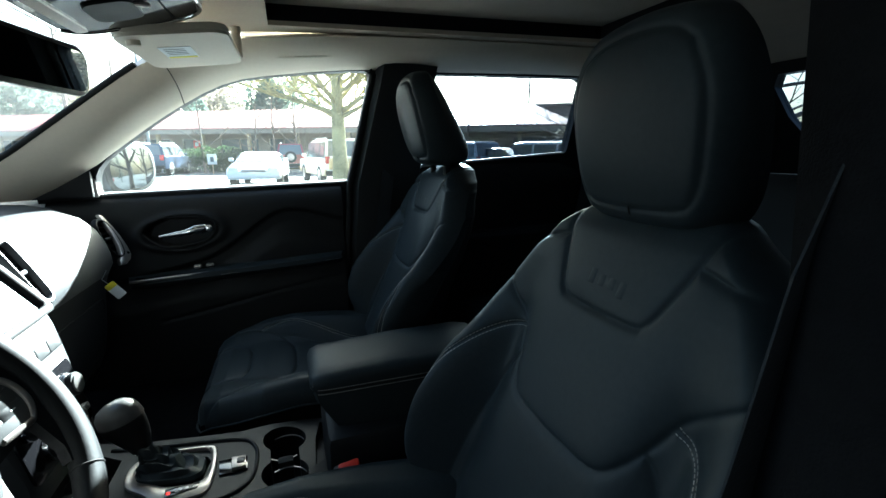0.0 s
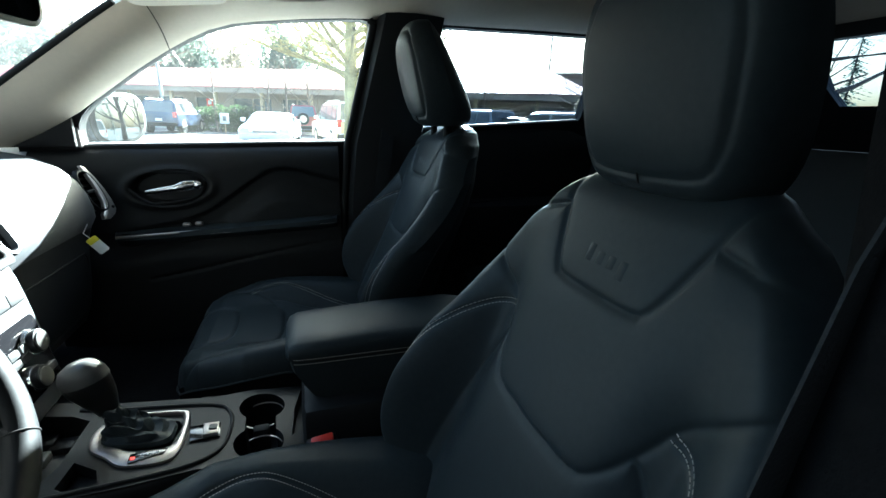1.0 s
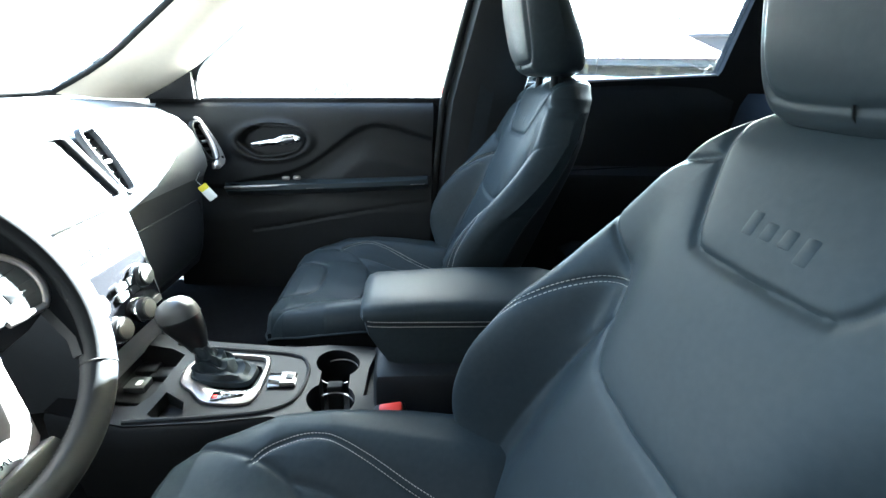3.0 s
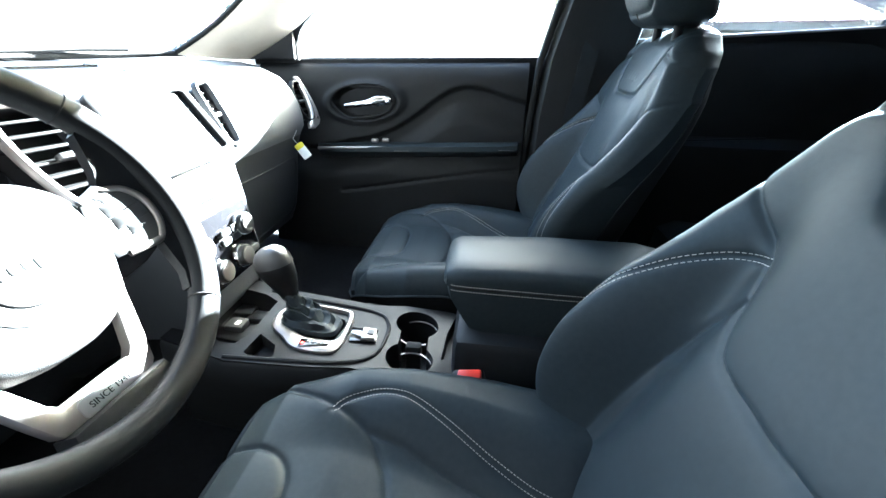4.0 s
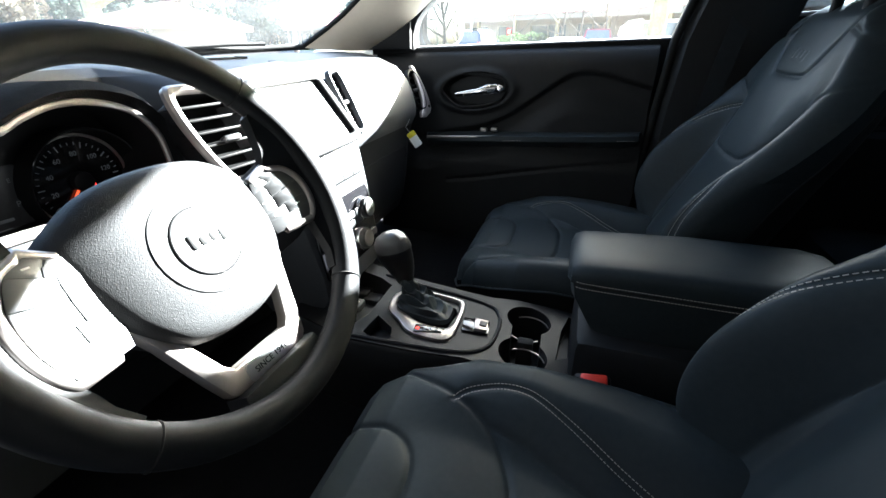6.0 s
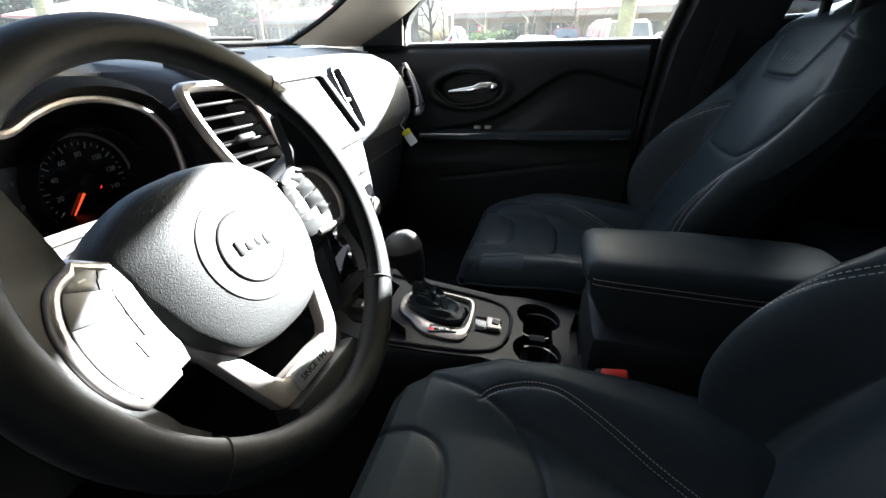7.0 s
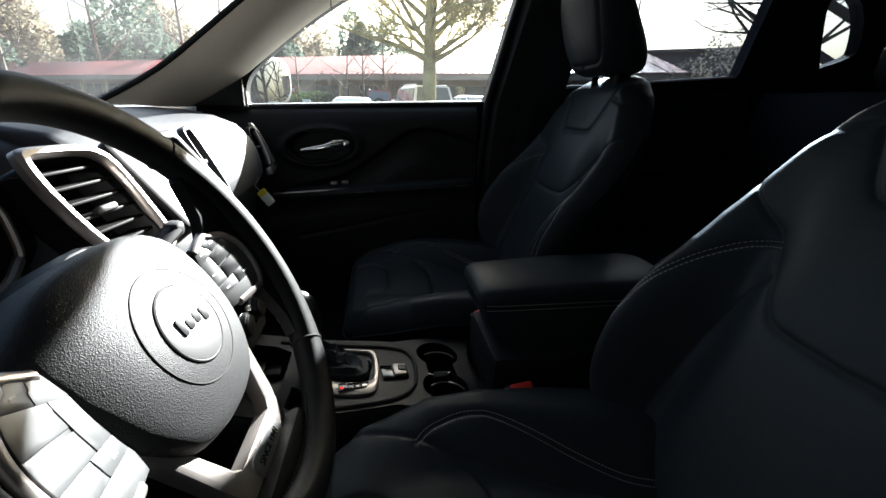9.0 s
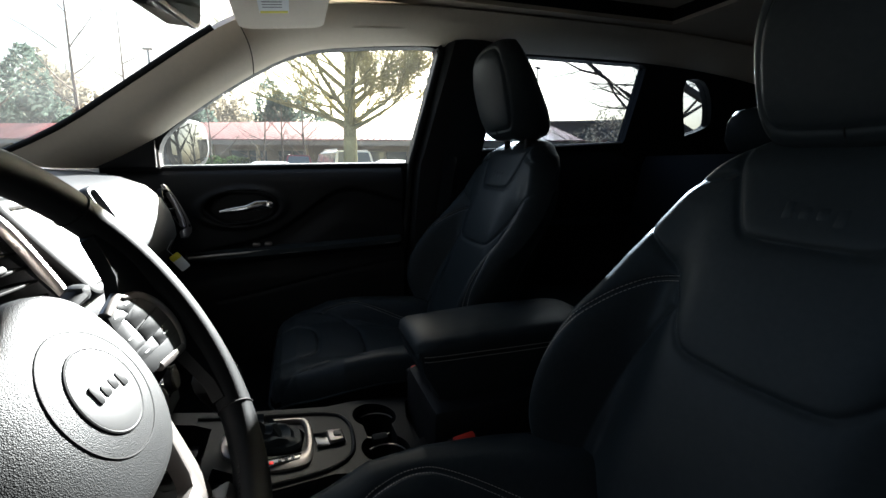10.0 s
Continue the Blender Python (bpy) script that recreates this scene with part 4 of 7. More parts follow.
slab("touch_screen", round_poly(0.192, 0.124, 0.005), 0.0015, SCREEN, sc + su.cross(sv) * 0.001, su, sv, stack, "dusty dark glass touch screen, switched off")
pn = Vector((0.98, 0, 0.17)).normalized()
pv = Vector((-0.17, 0, 0.98)).normalized()
slab("button_panel", round_poly(0.205, 0.028, 0.006), 0.004, HARD, (-0.4255, 0.82, 0.945), (0, 1, 0), pv, stack, "row of dark buttons", 0.0015)
for i in range(5):
    slab("button", round_poly(0.036, 0.021, 0.003), 0.0018, GREYBTN, (-0.4212, 0.745 + i * 0.038, 0.945), (0, 1, 0), pv, stack, "", 0.0015)
slab("climate_panel", round_poly(0.20, 0.13, 0.012), 0.004, GLOSS, (-0.4065, 0.815, 0.845), (0, 1, 0), pv, stack, "gloss black climate panel", 0.0015)
for y, z, r in ((0.876, 0.868, 0.021), (0.848, 0.813, 0.021), (0.750, 0.868, 0.021), (0.778, 0.813, 0.021)):
    x = -0.402 - 0.15 * (z - 0.845)
    disc("knob", (x, y, z), pn, r, 0.017, HARD, stack, "black rubber climate knob", bevel=0.003)
    disc("knob_ring", Vector((x, y, z)) + pn * 0.0, pn, r * 1.12, 0.008, CHROME, stack, "bright ring round a knob", bevel=0.002)
    disc("knob_cap", Vector((x, y, z)) + pn * 0.0165, pn, r * 0.80, 0.003, KNOB_CAP, stack, "", bevel=0.001)
for i in range(3):
    for j in range(2):
        slab("climate_button", round_poly(0.024, 0.013, 0.003), 0.004, GREYBTN, (-0.397, 0.898 + 0.0 * i, 0.79 + 0.018 * j) if i == 0 else (-0.4015, 0.79 + 0.03 * i, 0.872 - 0.018 * j), (0, 1, 0), pv, stack, "", 0.001)

# hanging card
tag = thing("hanging_tag", "small white card with yellow top hanging from the dash", "tag")
tn = Vector((0.45, -0.85, 0.25)).normalized()
tv = (Vector((0, 0, 1)) - tn * tn.z).normalized()
tu = tv.cross(tn)
tr = Matrix.Rotation(radians(32), 3, tn)
tu, tv = tr @ tu, tr @ tv
tc_ = Vector((-0.474, 1.352, 0.907))
slab("card", round_poly(0.026, 0.048, 0.004), 0.0012, PAPER, tc_, tu, tv, tag, "white card", 0.0004)
slab("card_top", round_poly(0.026, 0.016, 0.004), 0.0014, YELLOW, tc_ + tv * 0.0165 + tn * 0.0012, tu, tv, tag, "yellow card top", 0.0004)
tube("string", [tc_ + tv * 0.023, tc_ + tv * 0.035 + Vector((-0.006, 0, 0.005)), (-0.487, 1.352, 0.965)], 0.0008, PAPER, tag)

# ---- instrument cluster ----
CY = 0.425
cl = thing("instrument_cluster", "hooded instrument cluster with lit speedometer", "instrument cluster")
half = [(0.0, 1.09), (0.035, 1.10), (0.075, 1.108), (0.115, 1.106), (0.148, 1.092), (0.164, 1.065), (0.168, 1.03), (0.165, 1.006), (0.15, 0.986), (0.11, 0.975), (0.05, 0.973)]
loop = [(CY + a, b) for a, b in half] + [(CY, 0.973)] + [(CY - a, b) for a, b in half[:0:-1]]
lp = smooth_line(loop, 0.008, closed=True)


def rim_x(z):
    return float(np.interp(z, [0.972, 1.014, 1.06, 1.09, 1.108], [-0.552, -0.536, -0.540, -0.552, -0.570]))


tube("bezel", [(rim_x(b), a, b) for a, b in lp], 0.0042, SILVER, cl, "satin silver bezel", closed=True, sides=8)
rings = []
for k, dx in ((1.0, 0.0), (0.985, -0.03), (0.97, -0.085)):
    rings.append([(rim_x(b) * (1 if dx == 0 else 1) + dx, CY + (a - CY) * k, 1.035 + (b - 1.035) * k) for a, b in lp])
loft("well", rings, HARD, cl, "black cluster well", cap=False)
slab("face", [(CY + (a - CY) * 0.985, 1.03 + (b - 1.03) * 1.03) for a, b in lp[::3]], 0.004, HARD, (-0.634, 0, 0), (0, 1, 0), (0, 0, 1), cl, "black cluster face")
rings = []
for k, dx, dz in ((1.03, 0.0, 0.0), (1.10, 0.006, 0.002), (1.15, -0.015, 0.006), (1.16, -0.09, 0.002), (1.12, -0.20, -0.02), (1.1, -0.32, -0.05)):
    rings.append([(rim_x(b) + dx, CY + (a - CY) * k, 1.0 + (b - 1.0) * k + dz) for a, b in lp])
loft("hood", rings, CARPET_SHADE, cl, "black cluster hood", cap=False)
for s, nm in ((1, "speedometer"), (-1, "tachometer")):
    c = Vector((-0.626, CY + s * 0.103, 1.006))
    g = disc(nm, c, (1, 0, 0), 0.060, 0.003, GLOSS, cl, "black round gauge with pale numerals", n=40)
    tube("gauge_ring", [c + Vector((0.006, 0.060 * math.cos(a), 0.060 * math.sin(a))) for a in np.linspace(0, 2 * math.pi, 40, endpoint=False)], 0.0022, SILVER, cl, "thin silver gauge ring", closed=True, sides=6)
    cowl_r = [[c + Vector((h, r * math.cos(a), r * math.sin(a))) for a in np.linspace(0, 2 * math.pi, 40, endpoint=False)] for h, r in ((0.004, 0.062), (0.03, 0.068), (0.031, 0.070), (0.002, 0.071))]
    loft("gauge_cowl", cowl_r, HARD, cl, "", cap=False)
    for i in range(29):
        a = radians(215 - 250 * i / 28)
        big = i % 4 == 0
        r1, r0 = 0.0505, 0.043 if big else 0.047
        m = (r0 + r1) / 2
        rbox("tick", c + Vector((0.0035, -m * math.cos(a) * -1, m * math.sin(a))), (0.0008, r1 - r0, 0.0012 if big else 0.0007), 0, DIAL, g, "", Matrix.Rotation(a, 3, "X"))
    for i in range(7):
        a = radians(215 - 250 * i / 7)
        cu = bpy.data.curves.new("numeral", "FONT")
        cu.body = str(20 * (i + 1)) if s > 0 else str(i + 1)
        cu.size, cu.align_x, cu.align_y, cu.extrude = 0.0085, "CENTER", "CENTER", 0.0001
        a = radians(215 - 250 * (i + 0.6) / 7)
        ob = new("numeral", cu)
        ob.matrix_world = Matrix.Translation(c + Vector((0.004, 0.036 * math.cos(a), 0.036 * math.sin(a)))) @ Matrix(((0, 0, 1, 0), (1, 0, 0, 0), (0, 1, 0, 0), (0, 0, 0, 1)))
        cu.materials.append(DIAL)
        ob.parent = g
    a = radians(228)
    tube("needle", [c + Vector((0.006, 0.012 * math.cos(a), 0.012 * math.sin(a))), c + Vector((0.006, 0.042 * math.cos(a), 0.042 * math.sin(a)))], [0.0016, 0.0008], NEEDLE, g, "glowing red needle")
    disc("warning_lamp", c + Vector((0.0035, 0.014, -0.008)), (1, 0, 0), 0.0022, 0.001, REDLAMP, g, "small red lamp", n=12)
    disc("hub", c + Vector((0.003, 0, 0)), (1, 0, 0), 0.013, 0.008, HARD, g, "", bevel=0.002)
slab("display", round_poly(0.085, 0.10, 0.004, cx=CY, cy=0.995), 0.002, SCREEN, (-0.626, 0, 0), (0, 1, 0), (0, 0, 1), cl, "dark driver display")


def lettering(text, at, size, mat, parent):
    """Raised letters that face the rear of the car."""
    cu = bpy.data.curves.new("lettering", "FONT")
    cu.body, cu.size, cu.align_x, cu.align_y, cu.extrude = text, size, "CENTER", "CENTER", 0.0001
    cu.materials.append(mat)
    ob = new("lettering", cu)
    ob.matrix_world = Matrix.Translation(at) @ Matrix(((0, 0, 1, 0), (1, 0, 0, 0), (0, 1, 0, 0), (0, 0, 0, 1)))
    ob.parent = parent
    return ob


lettering("P", (-0.622, CY + 0.03, 1.0), 0.010, DIAL, cl)
lettering("E", (-0.622, CY + 0.03, 1.028), 0.007, DIAL, cl)
for i, (w, z) in enumerate(((0.05, 0.985), (0.04, 0.974), (0.055, 0.964), (0.03, 0.955))):
    slab("display_line", round_poly(w, 0.0035, 0.001, cx=CY - 0.005, cy=z), 0.0006, DIAL, (-0.6235, 0, 0), (0, 1, 0), (0, 0, 1), cl, "pale line on the display")
slab("fuel_lamp", round_poly(0.008, 0.008, 0.001, cx=CY + 0.036, cy=0.962), 0.0006, AMBER, (-0.6235, 0, 0), (0, 1, 0), (0, 0, 1), cl, "amber warning lamp")

lip = smooth_line([(-0.536, 0.588, 1.008), (-0.524, 0.55, 0.994), (-0.511, 0.50, 0.994), (-0.505, 0.46, 0.998), (-0.503, 0.42, 1.001), (-0.503, 0.36, 1.003), (-0.507, 0.30, 0.999), (-0.53, 0.262, 1.006)], 0.01)
tube("lower_trim", lip, 0.0055, SILVER, cl, "pale trim below the gauges", sides=8)
tube("lower_trim_ledge", [(x + 0.016, y, z - 0.016) for x, y, z in lip[4:-4]], 0.0045, SILVER, cl, "second pale ledge below the gauges", sides=8)
loft("cluster_shelf", [[(x - 0.05, y, z - 0.03), (x - 0.002, y, z - 0.003), (x + 0.014, y, z - 0.016), (x + 0.018, y, z - 0.03), (x + 0.004, y, 0.93), (-0.56, y, 0.92)] for x, y, z in lip], SOFT, cl, "dark shelf below the gauges")

# ---- steering wheel ----
TILT_W = radians(29)
wheel_m = pose(-0.345, 0.445, 1.004, 0, 0, -2.5) @ Matrix(((0, -math.sin(TILT_W), math.cos(TILT_W), 0), (1, 0, 0, 0), (0, math.cos(TILT_W), math.sin(TILT_W), 0), (0, 0, 0, 1)))
wheel = thing("steering_wheel", "leather-wrapped steering wheel with silver spokes, straight ahead", "steering wheel")
X3, Y3 = (1, 0, 0), (0, 1, 0)
R = 0.173
LIFT, WX = 0.037, -0.023
EM = Matrix.Translation((-0.022, -0.011, 0.0))
ang = np.linspace(0, 2 * math.pi, 96, endpoint=False)


def rim_ring(a, grow=0.0):
    """The rim's section at a bearing: flat towards the driver and wider at the grips."""
    half = 0.0155 + 0.0015 * abs(math.cos(a)) ** 1.5
    mid_r = R + 0.0155 - half
    ring = []
    for b in np.linspace(0, 2 * math.pi, 20, endpoint=False):
        r = mid_r + (half + grow) * math.copysign(abs(math.cos(b)) ** 0.92, math.cos(b))
        ring.append((WX + r * math.cos(a), r * math.sin(a) - 0.003, LIFT + (0.0152 + grow) * math.copysign(abs(math.sin(b)) ** 0.92, math.sin(b))))
    return ring


loft("rim", [rim_ring(a) for a in [*ang, ang[0]]], RIM, wheel, "black leather rim", cap=False)
for a in (43, 137, 223, 317):
    a = radians(a)
    tube("rim_joint", rim_ring(a, 0.0002), 0.0010, RUBBER, wheel, "sewn joint in the leather", closed=True, sides=6)
for a0, a1 in ((200, 340),):
    stitches("rim_stitching", [(a, 0) for a in np.linspace(a0, a1, 40)], lambda a, b: (WX + (R - 0.0155) * math.cos(radians(a)), (R - 0.0155) * math.sin(radians(a)) - 0.003, LIFT - 0.003), RUBBER, wheel, gap=1.6, size=1.0, r=0.0012)


def dome(x, y):
    """The height of the airbag cover over its middle's plane."""
    return 0.0397 - 1.7 * x * x - 110 * x ** 4 - 2.6 * y * y


ab_half = [(0.0, 0.080), (0.05, 0.075), (0.085, 0.057), (0.107, 0.038), (0.112, 0.027), (0.102, -0.003), (0.083, -0.040), (0.058, -0.069), (0.028, -0.080)]
ab = smooth_line(ab_half + [(0, -0.082)] + [(-a, b) for a, b in ab_half[:0:-1]], 0.006, closed=True)
rings = []
for k, h in ((0.95, 0.060), (0.985, 0.040), (1.0, 0.020), (1.0, 0.013), (0.99, 0.0065), (0.97, 0.003), (0.94, 0.001), (0.88, 0.0), (0.8, 0.0), (0.7, 0.0), (0.6, 0.0), (0.5, 0.0), (0.4, 0.0), (0.3, 0.0), (0.2, 0.0), (0.1, 0.0), (0.02, 0.0)):
    rings.append([(a * k, b * k, dome(a * k, b * k) - h) for a, b in ab])
cover = loft("airbag_cover", rings, AIRBAG, wheel, "pebbled black airbag cover")

turn = np.linspace(0, 2 * math.pi, 60, endpoint=False)
tube("emblem_groove", [(0.047 * math.cos(a), 0.047 * math.sin(a), dome(0.047 * math.cos(a), 0.047 * math.sin(a)) - 0.0003) for a in turn], 0.0009, RUBBER, cover, "round groove", closed=True, sides=6)
loft("emblem_plate", [[(r * math.cos(a), r * math.sin(a), dome(r * math.cos(a), r * math.sin(a)) + h) for a in turn] for r, h in ((0.0305, -0.004), (0.0305, 0.0004), (0.029, 0.0008), (0.015, 0.0008), (0.002, 0.0008))], BADGE, cover, "round silver emblem plate")
tube("emblem_ring", [(0.0312 * math.cos(a), 0.0312 * math.sin(a), dome(0.0312 * math.cos(a), 0.0312 * math.sin(a)) - 0.0004) for a in turn], 0.0014, SLAT, cover, "dark emblem ring", closed=True, sides=8)
for i, (w, h, dy) in enumerate(((0.0055, 0.014, 0.001), (0.0075, 0.009, -0.001), (0.0075, 0.009, -0.001), (0.0070, 0.012, -0.003))):
    slab("emblem_mark", round_poly(w, h, 0.0026, cx=-0.0150 + i * 0.0100, cy=0.002 + dy), 0.0016, SLAT, (0, 0, 0.0394), X3, Y3, cover, "dark emblem mark", 0.0002)
OUT = smooth_line([(0.116, 0.042), (0.134, 0.033), (0.145, 0.012), (0.147, -0.014), (0.143, -0.034), (0.136, -0.048)], 0.004)
INN = smooth_line([(0.094, 0.034), (0.091, 0.020), (0.088, 0.002), (0.087, -0.016), (0.088, -0.032), (0.091, -0.046)], 0.004)



def pod_at(s, u, v):
    """A place on the switch pod: u outwards, v from top to bottom."""
    o, i = OUT[int(round(v * (len(OUT) - 1)))], INN[int(round(v * (len(INN) - 1)))]
    q = i + (o - i) * u
    return s * q[0], q[1] if s < 0 else 0.036 + 0.76 * (q[1] - 0.036)


def pod_place(s):
    """Where a switch pod sits: its outer edge lifted towards the rim."""
    return EM @ Matrix.Translation((s * 0.09, 0, 0.009)) @ Matrix.Rotation(radians(-17 if s > 0 else 17), 4, "Y") @ Matrix.Translation((-s * 0.09, 0, 0))


def pod_cell(s, u0, u1, v0, v1, gap):
    us, vs = np.linspace(u0 + gap, u1 - gap, 4), np.linspace(v0 + gap * 0.45, v1 - gap * 0.45, 6)
    line = [pod_at(s, u, vs[0]) for u in us] + [pod_at(s, us[-1], v) for v in vs[1:]] + [pod_at(s, u, vs[-1]) for u in us[::-1][1:]] + [pod_at(s, us[0], v) for v in vs[::-1][1:-1]]
    return line[::-1] if s > 0 else line


for s in (-1, 1):
    arm_rings = []
    for d, y0, y1, z in ((0.055, -0.050, 0.034, -0.014), (0.10, -0.060, 0.030, -0.008), (0.125, -0.055, 0.024, 0.000), (0.142, -0.046, 0.018, 0.010)):
        ym, yh = (y0 + y1) / 2, (y1 - y0) / 2
        arm_rings.append([(WX + s * d, ym + yh * math.copysign(abs(math.cos(a)) ** 0.6, math.cos(a)), z + 0.009 * math.copysign(abs(math.sin(a)) ** 0.6, math.sin(a))) for a in np.linspace(0, 2 * math.pi, 20, endpoint=False)])
    loft("spoke", arm_rings, HARD, wheel, "black side spoke")
    # the leather runs in from the rim to the edge of the switches
    inside = [EM @ Vector((s * x, y, z)) for x, y, z in ((0.122, 0.098, 0.036), (0.120, 0.080, 0.034), (0.118, 0.060, 0.031))]
    inside += [pod_place(s) @ Vector((*pod_at(s, 1.04, v), 0.006)) for v in np.linspace(0, 1, 14)]
    inside += [EM @ Vector((s * x, y, z)) for x, y, z in ((0.130, -0.060, 0.033), (0.128, -0.072, 0.035), (0.118, -0.090, 0.036))]
    web = []
    for q in inside:
        a = math.atan2(q.y + 0.003, q.x - WX)
        c = Vector((WX + R * math.cos(a), R * math.sin(a) - 0.003, LIFT))
        run = [(q.lerp(c, f), f) for f in (0.0, 0.2, 0.45, 0.7, 1.0)]
        web.append([m + Vector((0, 0, 0.002 + 0.011 * f * f)) for m, f in run] + [m - Vector((0, 0, 0.010 + 0.004 * f)) for m, f in run[::-1]])
    loft("spoke_leather", web, RIM, wheel, "black leather between the rim and the switches")
    edge = [pod_at(s, 1.07, v) for v in np.linspace(0, 1, 24)]
    edge = [pod_at(s, 0.1, 0)] + [(a, b + 0.003) for a, b in edge[:1]] + edge[1:] + [pod_at(s, 0.3, 1.0)]
    tube("pod_trim", [(a, b, 0.006) for a, b in edge], 0.0052, SILVER, wheel, "silver trim round the switches", sides=10)
    podp = slab("switch_pod", pod_cell(s, 0.0, 1.0, 0.0, 1.0, 0.0), 0.006, HARD, (0, 0, 0.003), X3, Y3, wheel, "dark switch panel", 0.001)
    for u0, u1, v0, v1 in ((0, 0.52, 0, 0.22), (0.52, 1, 0, 0.22), (0, 0.36, 0.22, 0.62), (0.36, 1, 0.22, 0.42), (0.36, 1, 0.42, 0.62), (0, 0.5, 0.62, 0.80), (0.5, 1, 0.62, 0.80), (0, 1, 0.80, 1.0)):
        slab("button", pod_cell(s, u0, u1, v0, v1, 0.011), 0.0011, GREYBTN, (0, 0, 0.009), X3, Y3, podp, "grey switch", 0.0004)
        if u1 - u0 < 0.6:
            cx, cy = pod_at(s, (u0 + u1) / 2, (v0 + v1) / 2)
            slab("button_print", round_poly(0.006, 0.0014, 0.0004, cx=cx, cy=cy), 0.0003, WHITE, (0, 0, 0.0100), X3, Y3, podp, "small pale print")
bezel_half = [(0.092, -0.022), (0.076, -0.058), (0.060, -0.108), (0.052, -0.130), (0.038, -0.143)]
inner_half = [(0.034, -0.112), (0.041, -0.104), (0.059, -0.060), (0.076, -0.026)]
outer = [(-a, b) for a, b in bezel_half] + bezel_half[::-1]
inner = inner_half[::-1] + [(-a, b) for a, b in inner_half]
slab("lower_spoke", outer + inner, 0.014, SILVER, (0, 0, 0.001), X3, Y3, wheel, "satin silver lower spoke", 0.004)
badge = slab("spoke_badge", round_poly(0.058, 0.019, 0.006, cx=0.0, cy=-0.126), 0.002, BADGE, (0, 0, 0.015), X3, Y3, wheel, "small grey engraved plate", 0.0006)
cu = bpy.data.curves.new("badge_print", "FONT")
cu.body, cu.size, cu.align_x, cu.align_y, cu.extrude = "SINCE 1941", 0.0085, "CENTER", "CENTER", 0.0003
cu.materials.append(SLAT)
print_ob = new("badge_print", cu)
print_ob.matrix_world = Matrix.Translation((0, -0.126, 0.0173))
print_ob.parent = badge
slab("lower_spoke_foot", [(WX - 0.055, -0.166), (WX + 0.055, -0.166), (WX + 0.05, -0.145), (WX - 0.05, -0.145)], 0.03, RIM, (0, 0, 0.0), X3, Y3, wheel, "black leather foot of the lower spoke", 0.004)
for ob in list(wheel.children):
    kind = ob.name.split(".")[0]
    if kind in ("switch_pod", "pod_trim"):
        s = 1 if sum(v.co.x for v in ob.data.vertices) > 0 else -1
        ob.matrix_basis = pod_place(s)
    elif kind == "airbag_cover":
        ob.matrix_basis = EM
    elif kind in ("lower_spoke", "spoke_badge"):
        ob.matrix_basis = EM
disc("hub", (0, 0, -0.055), (0, 0, 1), 0.075, 0.05, HARD, wheel, "black wheel hub", bevel=0.01)
wheel.matrix_world = wheel_m
# column, stalks
col = thing("steering_column", "black plastic steering column with stalks", "steering column")
rings = []
for d, w, h in ((-0.045, 0.058, 0.052), (-0.06, 0.075, 0.066), (-0.12, 0.082, 0.075), (-0.26, 0.085, 0.085)):
    rings.append([wheel_m @ Vector((w * math.copysign(abs(math.cos(a)) ** 0.7, math.cos(a)), h * math.copysign(abs(math.sin(a)) ** 0.7, math.sin(a)) - 0.012, d)) for a in np.linspace(0, 2 * math.pi, 28, endpoint=False)])
loft("shroud", rings, HARD, col, "black column shroud")
for s in (1, -1):
    pts = [wheel_m @ Vector(q) for q in ((s * 0.07, 0.01, -0.075), (s * 0.12, 0.03, -0.07), (s * 0.165, 0.045, -0.055), (s * 0.185, 0.05, -0.05))]
    tube("stalk", pts, [0.009, 0.009, 0.011, 0.012], HARD, col, "black control stalk", flat=0.7, up=(0, 0, 1))
    rbox("stalk_tip", wheel_m @ Vector((s * 0.188, 0.051, -0.049)), (0.02, 0.02, 0.018), 0.006, GREYBTN, col, "grey stalk end")
disc("ignition_switch", wheel_m @ Vector((-0.135, -0.05, -0.13)), (0.95, 0, 0.3), 0.016, 0.02, GREYBTN, col, "round ignition switch", bevel=0.003)

# ---- centre console ----
con = thing("centre_console", "black centre console with two cup holders between the seats", "centre console")


def con_z(x):
    return 0.69 - 0.15 * (x + 0.17)


# the two cups and the channel between them are one opening
CA, CB, CR = (-0.051, 0.868), (-0.049, 0.762), 0.0435
cups = []
for i in range(25):
    a = radians(-50 + 280 * i / 24)
    cups.append((CA[0] + CR * math.cos(a), CA[1] + CR * math.sin(a)))
for i in range(25):
    a = radians(130 + 280 * i / 24)
    cups.append((CB[0] + CR * math.cos(a), CB[1] + CR * math.sin(a)))
SLOT = [(0.008, 0.775), (0.030, 0.79), (0.036, 0.85), (0.034, 0.915), (0.024, 0.918), (0.012, 0.86)]
SHIFT = [(-0.297, 0.773), (-0.300, 0.816), (-0.272, 0.838), (-0.192, 0.832), (-0.184, 0.819), (-0.191, 0.768), (-0.216, 0.757), (-0.246, 0.758)]
TRAY = [(-0.318, 0.742), (-0.282, 0.722), (-0.272, 0.696), (-0.276, 0.690), (-0.312, 0.684), (-0.322, 0.69)]
USB = [(-0.43, 0.865), (-0.365, 0.86), (-0.335, 0.845), (-0.335, 0.735), (-0.345, 0.705), (-0.37, 0.70), (-0.43, 0.735)]
outer = [(-0.46, 0.68), (-0.34, 0.662), (-0.225, 0.684), (-0.143, 0.706), (-0.086, 0.705), (-0.02, 0.702), (0.03, 0.735), (0.052, 0.76), (0.056, 0.90), (0.045, 0.935), (0.0, 0.935), (-0.08, 0.925), (-0.142, 0.905), (-0.30, 0.895), (-0.46, 0.905)]
